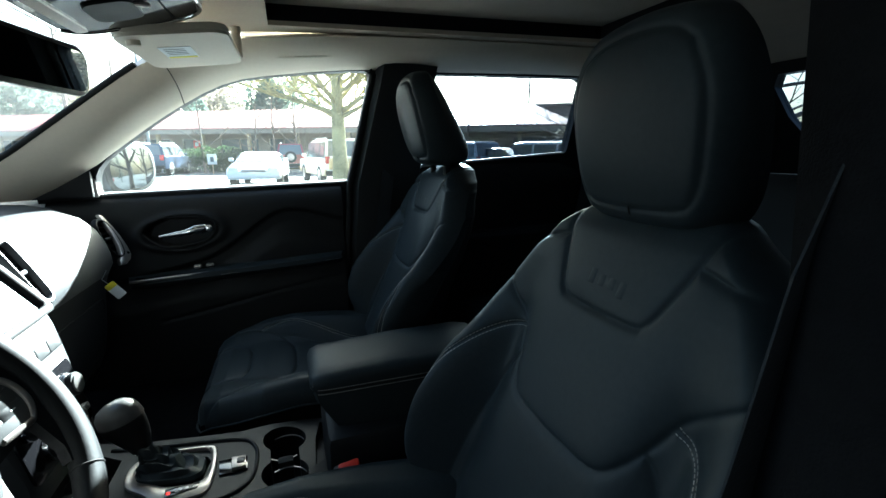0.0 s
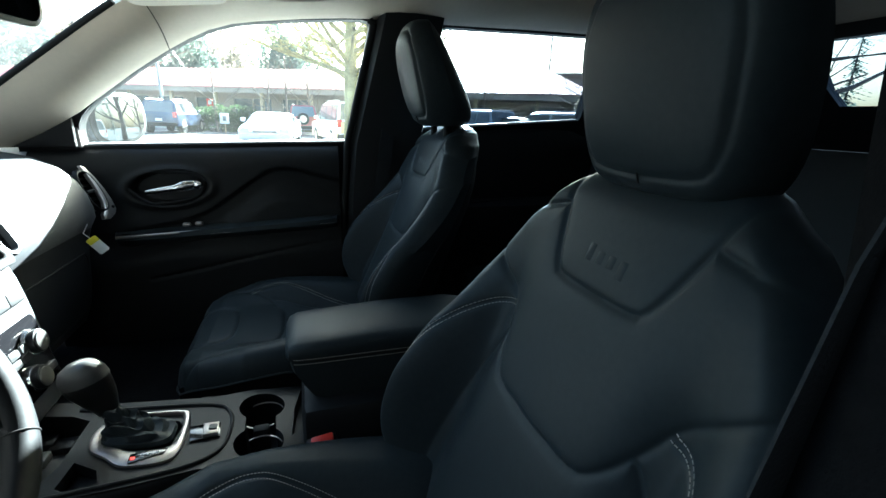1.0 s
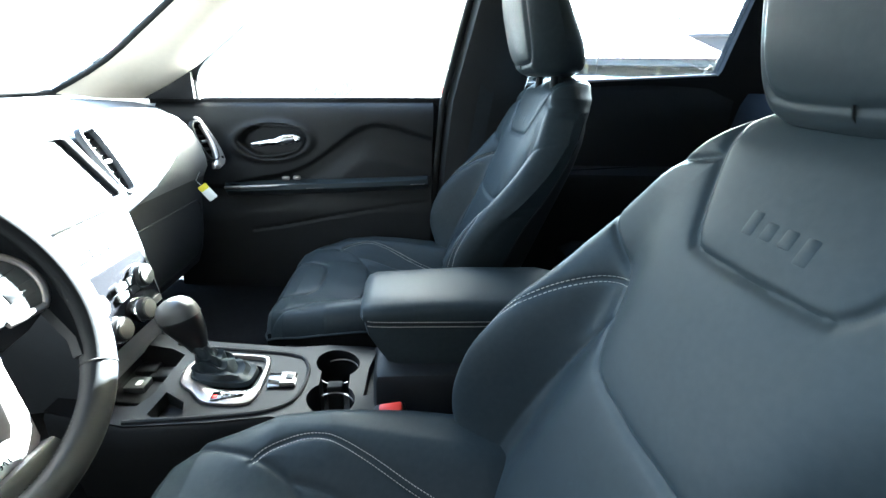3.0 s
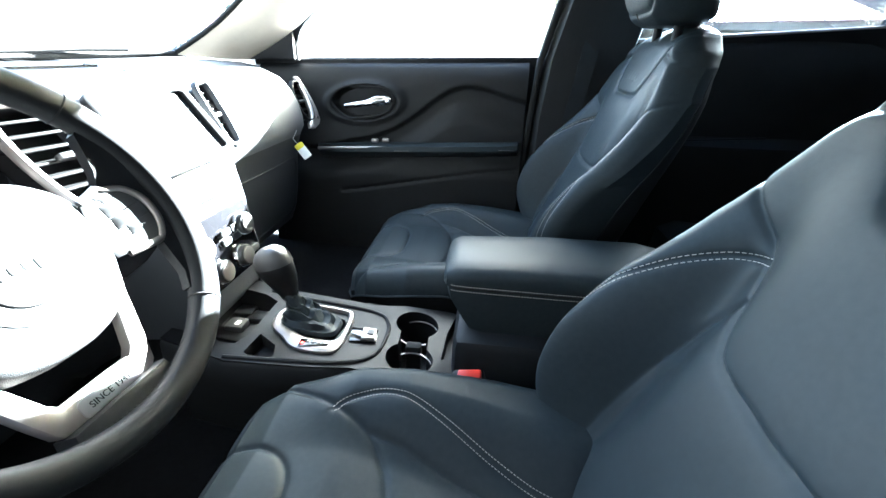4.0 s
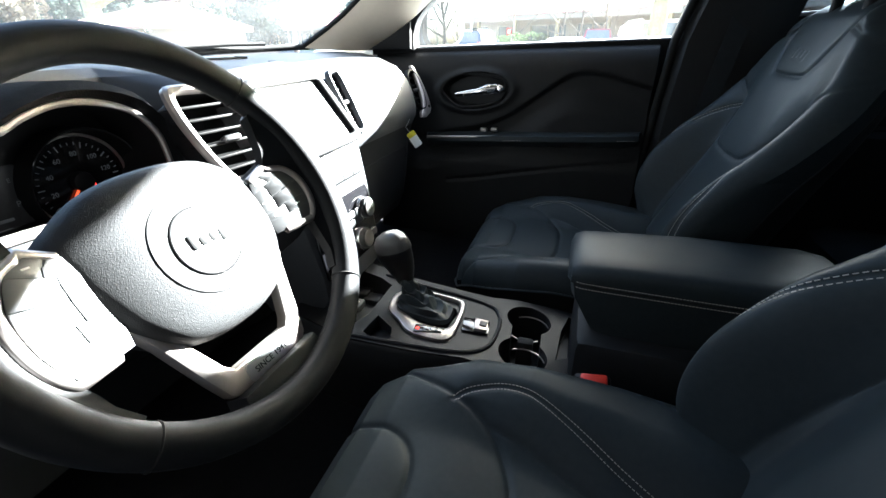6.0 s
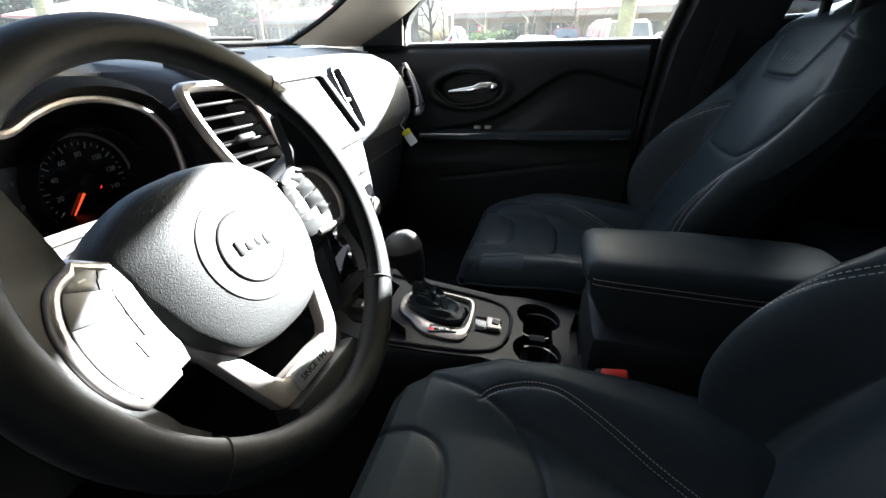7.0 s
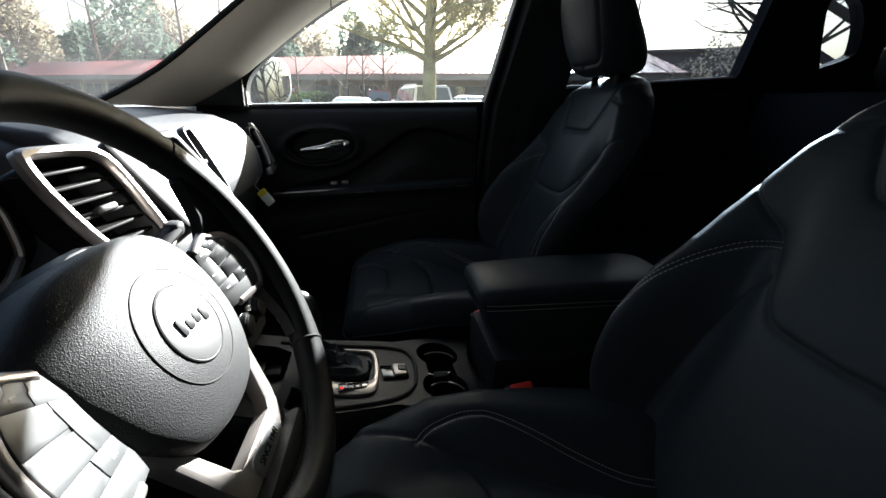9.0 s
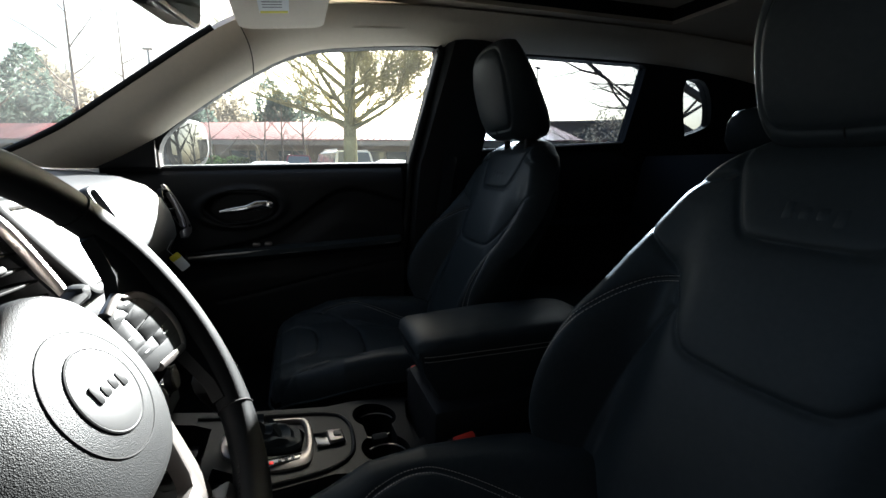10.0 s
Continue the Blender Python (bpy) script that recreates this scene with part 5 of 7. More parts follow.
plate("console_top", outer, [cups, SLOT, SHIFT, TRAY, USB], lambda a, b, h: (a, b, con_z(a) - h), 0.006, HARD, con, "black console top")
rings = []
for k, z in ((0.0, -0.004), (0.004, -0.010), (0.006, -0.05), (-0.01, -0.14), (-0.02, -0.26)):
    rings.append([(a, MID - 0.01 + (b - MID + 0.01) * (1 + k / 0.11), con_z(a) + z) for a, b in outer])
loft("console_side", rings, SOFT, con, "black console sides", cap=False)


def well(name, loop, depth, mat, parent, label="", taper=0.96):
    cx, cy = sum(p[0] for p in loop) / len(loop), sum(p[1] for p in loop) / len(loop)
    rings = [[(a, b, con_z(a) - 0.003) for a, b in loop], [(cx + (a - cx) * taper, cy + (b - cy) * taper, con_z(a) - depth) for a, b in loop]]
    w = loft(name, rings, mat, parent, label, cap=False)
    slab(name + "_floor", [(cx + (a - cx) * taper, cy + (b - cy) * taper) for a, b in loop], 0.003, mat, (0, 0, con_z(cx) - depth - 0.002), (1, 0, 0), (0, 1, 0), parent)
    return w


well("cup_holder", cups, 0.085, HARD, con, "black double cup holder well")
well("card_slot", SLOT, 0.03, HARD, con)
well("coin_tray", TRAY, 0.022, HARD, con)
well("front_tray", USB, 0.045, RUBBER, con, "deep black tray")
for c in (CA, CB):
    for a0 in (200, 20):
        tube("cup_trim", [(c[0] + 0.041 * math.cos(radians(a0 + a)), c[1] + 0.041 * math.sin(radians(a0 + a)), con_z(c[0]) - 0.022) for a in range(0, 110, 8)], 0.0013, SILVER, con, "thin bright line in the cup holder", sides=6)
rbox("cup_mat", (-0.05, 0.815, con_z(-0.05) - 0.04), (0.03, 0.02, 0.06), 0.004, RUBBER, con)
panel_line = smooth_line([(-0.345, 0.668), (-0.225, 0.694), (-0.15, 0.716), (-0.112, 0.748), (-0.102, 0.80), (-0.108, 0.85), (-0.145, 0.877), (-0.30, 0.873), (-0.36, 0.875)], 0.012)
tube("panel_edge", [(a, b, con_z(a) + 0.001) for a, b in panel_line], 0.0038, HARD, con, "raised rim round the shifter panel", sides=8)
bez_out = smooth_line([(-0.312, 0.768), (-0.316, 0.815), (-0.285, 0.848), (-0.200, 0.857), (-0.180, 0.848), (-0.174, 0.800), (-0.178, 0.742), (-0.200, 0.724), (-0.252, 0.722), (-0.282, 0.744)], 0.006, closed=True)
bez_out = resample(np.vstack([bez_out, bez_out[:1]]), 61)[:-1]
bez_mid = bez_out.mean(0)
bez_in = [(bez_mid[0] + (a - bez_mid[0]) * 0.84, bez_mid[1] + 0.012 + (b - bez_mid[1] - 0.012) * (0.88 if b > bez_mid[1] else 0.60)) for a, b in bez_out]
frame_slab("shift_bezel", [tuple(q) for q in bez_out], bez_in, 0.008, SILVER, (0, 0, con_z(0) + 0.0), (1, 0, -0.15), (0, 1, 0), con, "satin silver shifter frame", 0.003)
slab("gear_display", [(-0.243, 0.722), (-0.196, 0.738), (-0.193, 0.752), (-0.245, 0.742)], 0.002, GLOSS, (0, 0, con_z(0) + 0.0075), (1, 0, -0.15), (0, 1, 0), con, "dark gear display", 0.0005)
slab("gear_lamp", round_poly(0.006, 0.006, 0.001, cx=-0.238, cy=0.731), 0.0012, REDLAMP, (0, 0, con_z(0) + 0.0092), (1, 0, -0.15), (0, 1, 0), con, "red gear letter")
for i in range(3):
    slab("gear_mark", round_poly(0.005, 0.006, 0.001, cx=-0.226 + i * 0.010, cy=0.735 + i * 0.003), 0.0012, DIAL, (0, 0, con_z(0) + 0.0092), (1, 0, -0.15), (0, 1, 0), con, "pale gear letter")
sw = thing("parking_brake_switch", "small grey parking brake switch in the console", "switch")
slab("switch_bed", [(-0.172, 0.811), (-0.166, 0.770), (-0.118, 0.781), (-0.122, 0.818)], 0.003, GLOSS, (0, 0, con_z(0) + 0.001), (1, 0, -0.15), (0, 1, 0), sw, "gloss black switch bed", 0.001)
slab("switch_lever", [(-0.150, 0.812), (-0.146, 0.778), (-0.121, 0.784), (-0.124, 0.815)], 0.007, SILVER, (0, 0, con_z(0) + 0.003), (1, 0, -0.15), (0, 1, 0), sw, "silver switch lever", 0.003)
slab("switch_pad", round_poly(0.014, 0.014, 0.003, cx=-0.131, cy=0.798), 0.003, GREYBTN, (0, 0, con_z(0) + 0.0095), (1, 0, -0.15), (0, 1, 0), sw, "", 0.001)
for (x, y), mk in (((-0.395, 0.79), GREYBTN), ((-0.37, 0.825), HARD), ((-0.40, 0.835), HARD)):
    rbox("socket", (x, y, con_z(x) - 0.035), (0.036, 0.032, 0.016), 0.004, mk, con, "socket in the front tray")
rbox("socket_panel", (-0.385, 0.800, con_z(-0.385) - 0.043), (0.085, 0.10, 0.010), 0.004, HARD, con, "black panel that holds the sockets", Matrix.Rotation(radians(8.5), 3, "Y"))
slab("socket_print", round_poly(0.010, 0.014, 0.003, cx=-0.39, cy=0.788), 0.001, WHITE, (0, 0, con_z(-0.39) - 0.0265), (1, 0, 0), (0, 1, 0), con, "pale symbol on a socket")
# armrest
rest = thing("console_armrest", "padded black leather armrest with pale stitching on the console", "armrest")
ar = []
for x, k, zb in ((0.008, 0.72, 0.012), (0.014, 0.9, 0.004), (0.03, 0.98, 0.0), (0.06, 1.0, 0.0), (0.2, 1.03, 0.0), (0.36, 1.03, 0.0), (0.39, 0.95, 0.004)):
    w = 0.083 * k
    z0 = 0.858 + 0.01 * min(x, 0.2) / 0.2 - zb
    half = [(1.0, 0.828), (1.02, 0.837), (1.01, z0 - 0.015), (0.975, z0 - 0.009), (0.91, z0 - 0.0045), (0.80, z0 - 0.0015), (0.5, z0 + 0.001)]
    ring = [(-w * a, b) for a, b in half] + [(0, z0 + 0.002)] + [(w * a, b) for a, b in half[::-1]]
    ar.append([(x, 0.846 + a, b) for a, b in ring])
loft("armrest_pad", ar, LEATHER, rest, "padded leather lid")
rings = []
for x, k in ((0.012, 0.7), (0.018, 0.92), (0.04, 0.98), (0.2, 1.0), (0.38, 1.0)):
    w = 0.082 * k
    f = max(0.0, 0.04 - x) * 0.8
    rings.append([(x + max(0.0, 0.81 - b) * 0.55 * smoothstep(0.2, 0.02, x), 0.846 + a, b) for a, b in ((-w, 0.826), (-w * 1.01, 0.80), (-w * 0.97, 0.745 + f), (-w * 0.9, 0.72 + f), (w * 0.9, 0.72 + f), (w * 0.97, 0.745 + f), (w * 1.01, 0.80), (w, 0.826))])
loft("armrest_bin", rings, LEATHER, rest, "leather-covered armrest box")
tube("armrest_seam", [(0.014, 0.775, 0.827), (0.03, 0.7645, 0.827), (0.06, 0.7625, 0.827), (0.2, 0.7605, 0.827), (0.38, 0.7605, 0.827)], 0.0016, RUBBER, rest, "dark seam", sides=6)
for z in (0.8318, 0.8225):
    stitches("armrest_stitching", [(0.022, z), (0.2, z), (0.38, z)], lambda a, b: (a, 0.846 - 0.0845 * np.interp(a, [0.014, 0.03, 0.06, 0.2, 0.36], [0.92, 0.985, 1.005, 1.03, 1.03]) , b), THREAD, rest)
rbox("console_rear", (0.21, 0.835, 0.60), (0.36, 0.20, 0.28), 0.02, SOFT, rest, "black lower console")

# gear lever
lev = thing("gear_lever", "leather gear lever with gaiter in a silver frame", "gear lever")
kc = [(-0.290, 0.815, 0.750), (-0.293, 0.815, 0.762), (-0.297, 0.815, 0.774), (-0.302, 0.815, 0.787), (-0.308, 0.815, 0.801), (-0.313, 0.815, 0.815), (-0.317, 0.815, 0.829), (-0.319, 0.815, 0.841), (-0.319, 0.815, 0.849), (-0.319, 0.815, 0.8515)]
rings = []
for (x, y, z), a in zip(kc, (0.0150, 0.0185, 0.0232, 0.0275, 0.0312, 0.0330, 0.0315, 0.0260, 0.0155, 0.004)):
    rings.append([(x + a * 1.05 * math.cos(t), y + a * 0.86 * math.sin(t), z + 0.28 * a * math.cos(t)) for t in np.linspace(0, 2 * math.pi, 28, endpoint=False)])
loft("knob", rings, KNOB_SKIN, lev, "smooth black shift knob")
loft("knob_cap", [[(x + 0.0006 + (p - x) * 1.025, y + (q - y) * 1.025, r + 0.0015) for p, q, r in ring] for ring, (x, y, z) in zip(rings[5:], kc[5:])], KNOB_CAP, lev, "smooth cap on the shift knob, paled to look sunlit")
disc("collar", (-0.2895, 0.815, 0.746), (-0.25, 0, 1), 0.0140, 0.006, CHROME, lev, "chrome collar", bevel=0.001)
gait = []
cxs, cys = -0.243, 0.797
for k, z, tx in ((1.0, 0.004, 0.0), (0.96, 0.012, -0.001), (0.84, 0.0125, -0.004), (0.76, 0.021, -0.006), (0.62, 0.019, -0.010), (0.56, 0.030, -0.012), (0.45, 0.028, -0.016), (0.40, 0.038, -0.018), (0.32, 0.037, -0.022), (0.29, 0.047, -0.025), (0.24, 0.054, -0.027)):
    ring = []
    for i in range(56):
        a = 2 * math.pi * i / 56
        rr = 1 + (0.09 * math.sin(3 * a + z * 170) + 0.06 * math.sin(5 * a - z * 260 + 1) + 0.035 * math.sin(9 * a + z * 400)) * min(1.0, (1 - k) * 3) * (0.4 if k < 0.3 else 1.0)
        lean = max(0.0, (1 - k) - 0.2)
        px = cxs + tx - 0.024 * lean + k * rr * 0.054 * math.copysign(abs(math.cos(a)) ** 0.6, math.cos(a))
        py = cys + 0.023 * lean + k * rr * 0.036 * math.copysign(abs(math.sin(a)) ** 0.6, math.sin(a))
        ring.append((px, py, con_z(px) + z + 0.004 * math.sin(4 * a + z * 300) * min(1.0, (1 - k) * 3)))
    gait.append(ring)
loft("gaiter", gait, LEATHER, lev, "creased leather gaiter")

# belt buckle
bk = thing("belt_buckle", "red and black belt buckle beside the driver's seat", "belt buckle")
brot = Matrix.Rotation(radians(-8), 3, "Y") @ Matrix.Rotation(radians(25), 3, "X")
rbox("housing", (0.066, 0.688, 0.69), (0.052, 0.026, 0.07), 0.006, HARD, bk, "black buckle housing", brot)
rbox("release_button", (0.064, 0.676, 0.722), (0.038, 0.016, 0.013), 0.004, RED, bk, "red release button", brot)
bk2 = copy_thing(bk, pose(0.0, 0.265, 0.0))
tagged(bk2, "red and black belt buckle beside the passenger seat")

# ---- seat belts ----
def strap(name, pts, across, width, parent, label=""):
    rings = []
    for p, a in zip(pts, across):
        p, a = Vector(p), Vector(a).normalized() * width / 2
        nrm = Vector((0, 1, 0)) * 0.0008
        rings.append([p - a - nrm, p + a - nrm, p + a + nrm, p - a + nrm])
    return loft(name, rings, WEBBING, parent, label)


belt = thing("seat_belt", "dark seat belt webbing hanging beside the driver's seat", "seat belt")
strap("webbing", [(0.31, 0.135, 1.33), (0.275, 0.14, 1.22), (0.255, 0.142, 1.10), (0.225, 0.142, 0.98), (0.17, 0.145, 0.85), (0.16, 0.145, 0.62)], [(1, 0, 0.25)] * 6, 0.047, belt, "dark webbing")
rbox("belt_guide", (0.315, 0.125, 1.345), (0.07, 0.02, 0.035), 0.008, HARD, belt, "black belt guide")
belt2 = thing("seat_belt", "dark seat belt webbing on the passenger's middle pillar", "seat belt")
strap("webbing", [(0.35, 1.49, 1.315), (0.335, 1.492, 1.20), (0.32, 1.495, 1.09), (0.30, 1.495, 0.95), (0.29, 1.495, 0.6)], [(1, 0, 0.1)] * 5, 0.047, belt2, "dark webbing")
rbox("belt_guide", (0.352, 1.483, 1.33), (0.07, 0.025, 0.04), 0.008, HARD, belt2, "black belt guide")

# ---- rear bench ----
bench = thing("rear_bench", "black leather rear bench", "rear seat")
rings = []
for y, k in ((0.13, 0.85), (0.15, 0.97), (0.4, 1.0), (0.6, 0.985), (MID, 1.0), (1.02, 0.985), (1.25, 1.0), (1.47, 0.97), (1.49, 0.85)):
    rings.append([(1.14 + (a) * k, y, 0.62 + (b - 0.62) * (0.985 + 0.015 * k) - 0.05 * (b > 1.0)) for a, b in ((-0.1, 0.66), (-0.07, 0.8), (0.0, 1.05), (0.04, 1.24), (0.06, 1.275), (0.10, 1.275), (0.14, 1.24), (0.12, 0.9), (0.08, 0.6))])
# back in the darker plastic black, standing in for the shade behind
loft("backrest", rings, SOFT, bench, "black leather bench back, coloured darker for shade")
rings = [[(0.62 + a, y, b) for a, b in ((0.0, 0.62), (0.01, 0.69), (0.06, 0.715), (0.4, 0.69), (0.5, 0.66), (0.5, 0.5), (0.02, 0.5))] for y in (0.13, 0.4, MID, 1.2, 1.49)]
loft("cushion", rings, LEATHER, bench, "black leather bench cushion")
for y in (0.45, 1.05):
    rings = []
    for z, w, d in ((1.27, 0.06, 0.03), (1.285, 0.105, 0.045), (1.32, 0.125, 0.052), (1.38, 0.122, 0.05), (1.41, 0.10, 0.04), (1.42, 0.06, 0.02)):
        rings.append([(1.225 + d * math.copysign(abs(math.cos(a)) ** 0.7, math.cos(a)), y + w * math.copysign(abs(math.sin(a)) ** 0.7, math.sin(a)), z - 0.05) for a in np.linspace(0, 2 * math.pi, 24, endpoint=False)])
    loft("headrest", rings, LEATHER, bench, "black leather headrest")

# ---- overhead: mirror, console, visor, grab handle ----
rv = thing("rear_view_mirror", "black-backed rear-view mirror on the windscreen", "rear-view mirror")
mc = Vector((-0.341, 0.818, 1.412))
ma, mb = Vector((0.20, 0.98, 0.0)).normalized(), Vector((0.06, -0.01, 0.998)).normalized()
slab("mirror_back", round_poly(0.245, 0.075, 0.025), -0.035, GLOSS, mc, ma, mb, rv, "black mirror housing", 0.0)
slab("mirror_rim", round_poly(0.25, 0.08, 0.027), 0.006, HARD, mc, ma, mb, rv, "black mirror rim", 0.003)
slab("mirror_glass", round_poly(0.235, 0.064, 0.02), 0.001, TINTMIRROR, mc + ma.cross(mb) * 0.0062, ma, mb, rv, "mirror glass")
tube("mirror_stem", [mc - ma.cross(mb) * 0.03, mc + Vector((-0.09, -0.03, 0.05)), mc + Vector((-0.12, -0.03, 0.12))], 0.012, HARD, rv, "black mirror stem")

oc = thing("overhead_console", "beige overhead console with a chrome-edged lens", "overhead console")
oca, ocb = Vector((1, 0, 0.25)).normalized(), Vector((0, 1, 0))
och = oca.cross(ocb)
occ = Vector((-0.235, MID, 1.509))


def under(a, b, h):
    """A place on the console's tilted underside, h above it."""
    return occ + oca * a + ocb * b + och * h


shape = round_poly(0.225, 0.345, 0.06, n=8)
loft("console_shell", [[under(a * k + 0.02 * (k - 1), b * k, h) for a, b in shape] for k, h in ((1.3, 0.09), (1.2, 0.05), (1.10, 0.018), (1.04, 0.004), (1.0, 0.0))], BEIGE_HARD, oc, "beige console shell")
tube("chrome_edge", [under(a, b, -0.002) for a, b in shape], 0.0042, CHROME, oc, "chrome edge", closed=True, sides=8)
slab("lens_panel", [(a * 0.955, b * 0.97) for a, b in shape], -0.005, GLOSS, under(0, 0, 0.002), oca, ocb, oc, "dark glossy lens panel")
slab("lamp_lens", round_poly(0.07, 0.09, 0.02, cx=-0.01, cy=-0.07), -0.004, GREYBTN, under(0, 0, -0.003), oca, ocb, oc, "clear map lamp lens", 0.0)
slab("lamp_lens", round_poly(0.07, 0.09, 0.02, cx=-0.01, cy=0.07), -0.004, HARD, under(0, 0, -0.003), oca, ocb, oc, "dark map lamp lens", 0.0)
slab("lens_bar", round_poly(0.018, 0.30, 0.006, cx=-0.085), -0.004, SILVER, under(0, 0, -0.003), oca, ocb, oc, "pale bar along the lens")
rbox("overhead_switch", under(0.035, 0.055, -0.006), (0.022, 0.010, 0.006), 0.002, SILVER, oc, "small bright switch")
tube("lens_groove", [under(0.06, -0.15, -0.0035), under(0.06, 0.15, -0.0035)], 0.0014, RUBBER, oc, "groove across the lens")

vz = thing("sun_visor", "folded beige sun visor with a printed label", "sun visor")
va, vb = Vector((0.2, 0, 0.026)).normalized(), Vector((0, 1, 0.004)).normalized()
vc = Vector((-0.19, 1.145, 1.5025))
# cloth visor takes the paler plastic beige to look better lit
slab("visor_board", round_poly(0.20, 0.33, 0.035, n=7), 0.014, BEIGE_HARD, vc, va, vb, vz, "beige cloth visor", 0.005)
slab("visor_board_under", [(a * 0.985, b * 0.99) for a, b in round_poly(0.20, 0.33, 0.035, n=7)], -0.006, BEIGE_HARD, vc, va, vb, vz, "beige cloth visor face")
vd = vb.cross(va)
slab("visor_label", round_poly(0.062, 0.105, 0.003, cx=-0.015, cy=-0.01), -0.0008, PAPER, vc + vd * 0.0066, va, vb, vz, "white printed label")
for i in range(4):
    slab("label_line", round_poly(0.040, 0.0035, 0.001, cx=-0.018, cy=-0.045 + i * 0.016), -0.0004, GREYBTN, vc + vd * 0.0076, va, vb, vz, "grey printed line")
slab("label_warning", round_poly(0.058, 0.014, 0.002, cx=-0.015, cy=0.034), -0.0004, YELLOW, vc + vd * 0.0076, va, vb, vz, "yellow warning strip")
disc("visor_clip", vc + va * -0.07 + vb * -0.125 + vd * 0.006, vd, 0.012, 0.010, BEIGE_HARD, vz, "round visor clip", bevel=0.003)
tube("visor_bracket", [(-0.10, 1.30, 1.52), (-0.10, 1.315, 1.55), (-0.10, 1.315, 1.60)], 0.012, BEIGE_HARD, vz)
tube("visor_bracket", [(-0.24, 1.0, 1.50), (-0.24, 1.0, 1.58)], 0.010, BEIGE_HARD, vz)
gh = thing("grab_handle", "folded beige grab handle on the roof rail", "grab handle")
tube("handle_bar", smooth_line([(-0.03, 1.42, 1.566), (-0.01, 1.40, 1.552), (0.08, 1.395, 1.556), (0.17, 1.395, 1.57), (0.19, 1.415, 1.588)], 0.02), 0.009, BEIGE_HARD, gh, "", flat=0.8)
for x, z in ((-0.02, 1.565), (0.18, 1.585)):
    rbox("handle_foot", (x, 1.418, z), (0.04, 0.03, 0.022), 0.008, BEIGE_HARD, gh)

# ---- outside: car park, building, trees ----
ASPHALT = material("asphalt", (0.075, 0.075, 0.077), 0.9, grain=0.6, grain_scale=60, vary=0.25, vary_scale=0.5)
CONCRETE = material("concrete", (0.36, 0.35, 0.33), 0.85, grain=0.4, grain_scale=60, vary=0.15, vary_scale=2)
GRASS = material("winter_grass", (0.10, 0.13, 0.035), 0.95, grain=0.8, grain_scale=40, vary=0.35, vary_scale=1.2)
ROOF_RED = material("red_metal_roof", (0.42, 0.215, 0.195), 0.45, vary=0.12, vary_scale=0.6)
WALL_TAN = material("tan_render", (0.30, 0.25, 0.20), 0.85, grain=0.3, grain_scale=30, vary=0.12, vary_scale=0.8)
FASCIA = material("fascia_paint", (0.34, 0.30, 0.25), 0.7, vary=0.08)
POST = material("post_paint", (0.42, 0.33, 0.20), 0.7, vary=0.1)
DARK_PANE = material("dark_pane", (0.10, 0.115, 0.125), 0.1, coat=0.6)
BARK = material("mossy_bark", (0.34, 0.30, 0.15), 0.95, grain=0.9, grain_scale=25, vary=0.65, vary_scale=2.2)
BARK_DARK = material("dark_bark", (0.17, 0.135, 0.105), 0.95, grain=0.8, grain_scale=25, vary=0.3, vary_scale=3)
LEAF = foliage("hedge_leaf", (0.055, 0.085, 0.035), 2)
# needles and twigs are coloured paler, in place of distance haze
NEEDLES = foliage("conifer_needles", (0.135, 0.170, 0.140), 0.3)
TWIGS = foliage("brown_twigs", (0.34, 0.295, 0.23), 0.4)
LINE = material("road_paint", (0.75, 0.75, 0.72), 0.7, vary=0.1)


def polar(az, d, z=0.0):
    """A place by its bearing in degrees, from the passenger's side towards the rear, and its distance."""
    return Vector((d * math.sin(radians(az)), d * math.cos(radians(az)), z))


ground = plate("ground", [(-900, -900), (900, -900), (900, 900), (-900, 900)], [], lambda a, b, h: (a, b, -0.3 + h), 0.3, ASPHALT, None, "grey asphalt car park reaching the horizon")
tagged(ground, category="ground", kind="structure")

FO, FD = Vector((0.0, 34.0, 0.0)), Vector((0.854, -0.52, 0)).normalized()
FN = Vector((FD.y, -FD.x, 0))
if FN.y > 0:
    FN = -FN


def at(s, n, z):
    """A place s along the long building's front, n out from it."""
    return FO + FD * s + FN * n + Vector((0, 0, z))


def fbox(name, s0, s1, n0, n1, z0, z1, mat, parent=None, label="", bev=0.0):
    c = at((s0 + s1) / 2, (n0 + n1) / 2, (z0 + z1) / 2)
    return rbox(name, c, (abs(s1 - s0), abs(n1 - n0), z1 - z0), bev, mat, parent, label, Matrix((FD, -FN, (0, 0, 1))).transposed())


verge = fbox("lawn", -70, 24, 0.2, 3.6, -0.02, 0.16, GRASS, None, "mown winter grass strip before the building")
tagged(verge, category="lawn", kind="structure")
kerb = fbox("kerb", -70, 24, 3.6, 3.8, -0.02, 0.17, CONCRETE, None, "pale concrete kerb along the grass", 0.03)
tagged(kerb, category="kerb", kind="structure")
hall = thing("long_building", "long low tan building with a red metal roof", "building")
S0, S1, EAVE, RIDGE = -75.0, 21.5, 2.95, 4.85
# wall with openings
opens = []
s = S0 + 3
k = 0
while s < S1 - 4:
    w = (2.6, 1.4, 3.4)[k % 3]
    opens.append((s, s + w, 0.7 if k % 3 else 0.12, 2.35))
    s += w + (1.1, 2.2, 0.9)[k % 3]
    k += 1
plate("wall", [(S0, 0), (S1, 0), (S1, 3.0), (S0, 3.0)], [[(a, c), (b, c), (b, d), (a, d)] for a, b, c, d in opens], lambda a, b, h: at(a, -1.6 - h, b), 0.25, WALL_TAN, hall, "tan rendered wall")
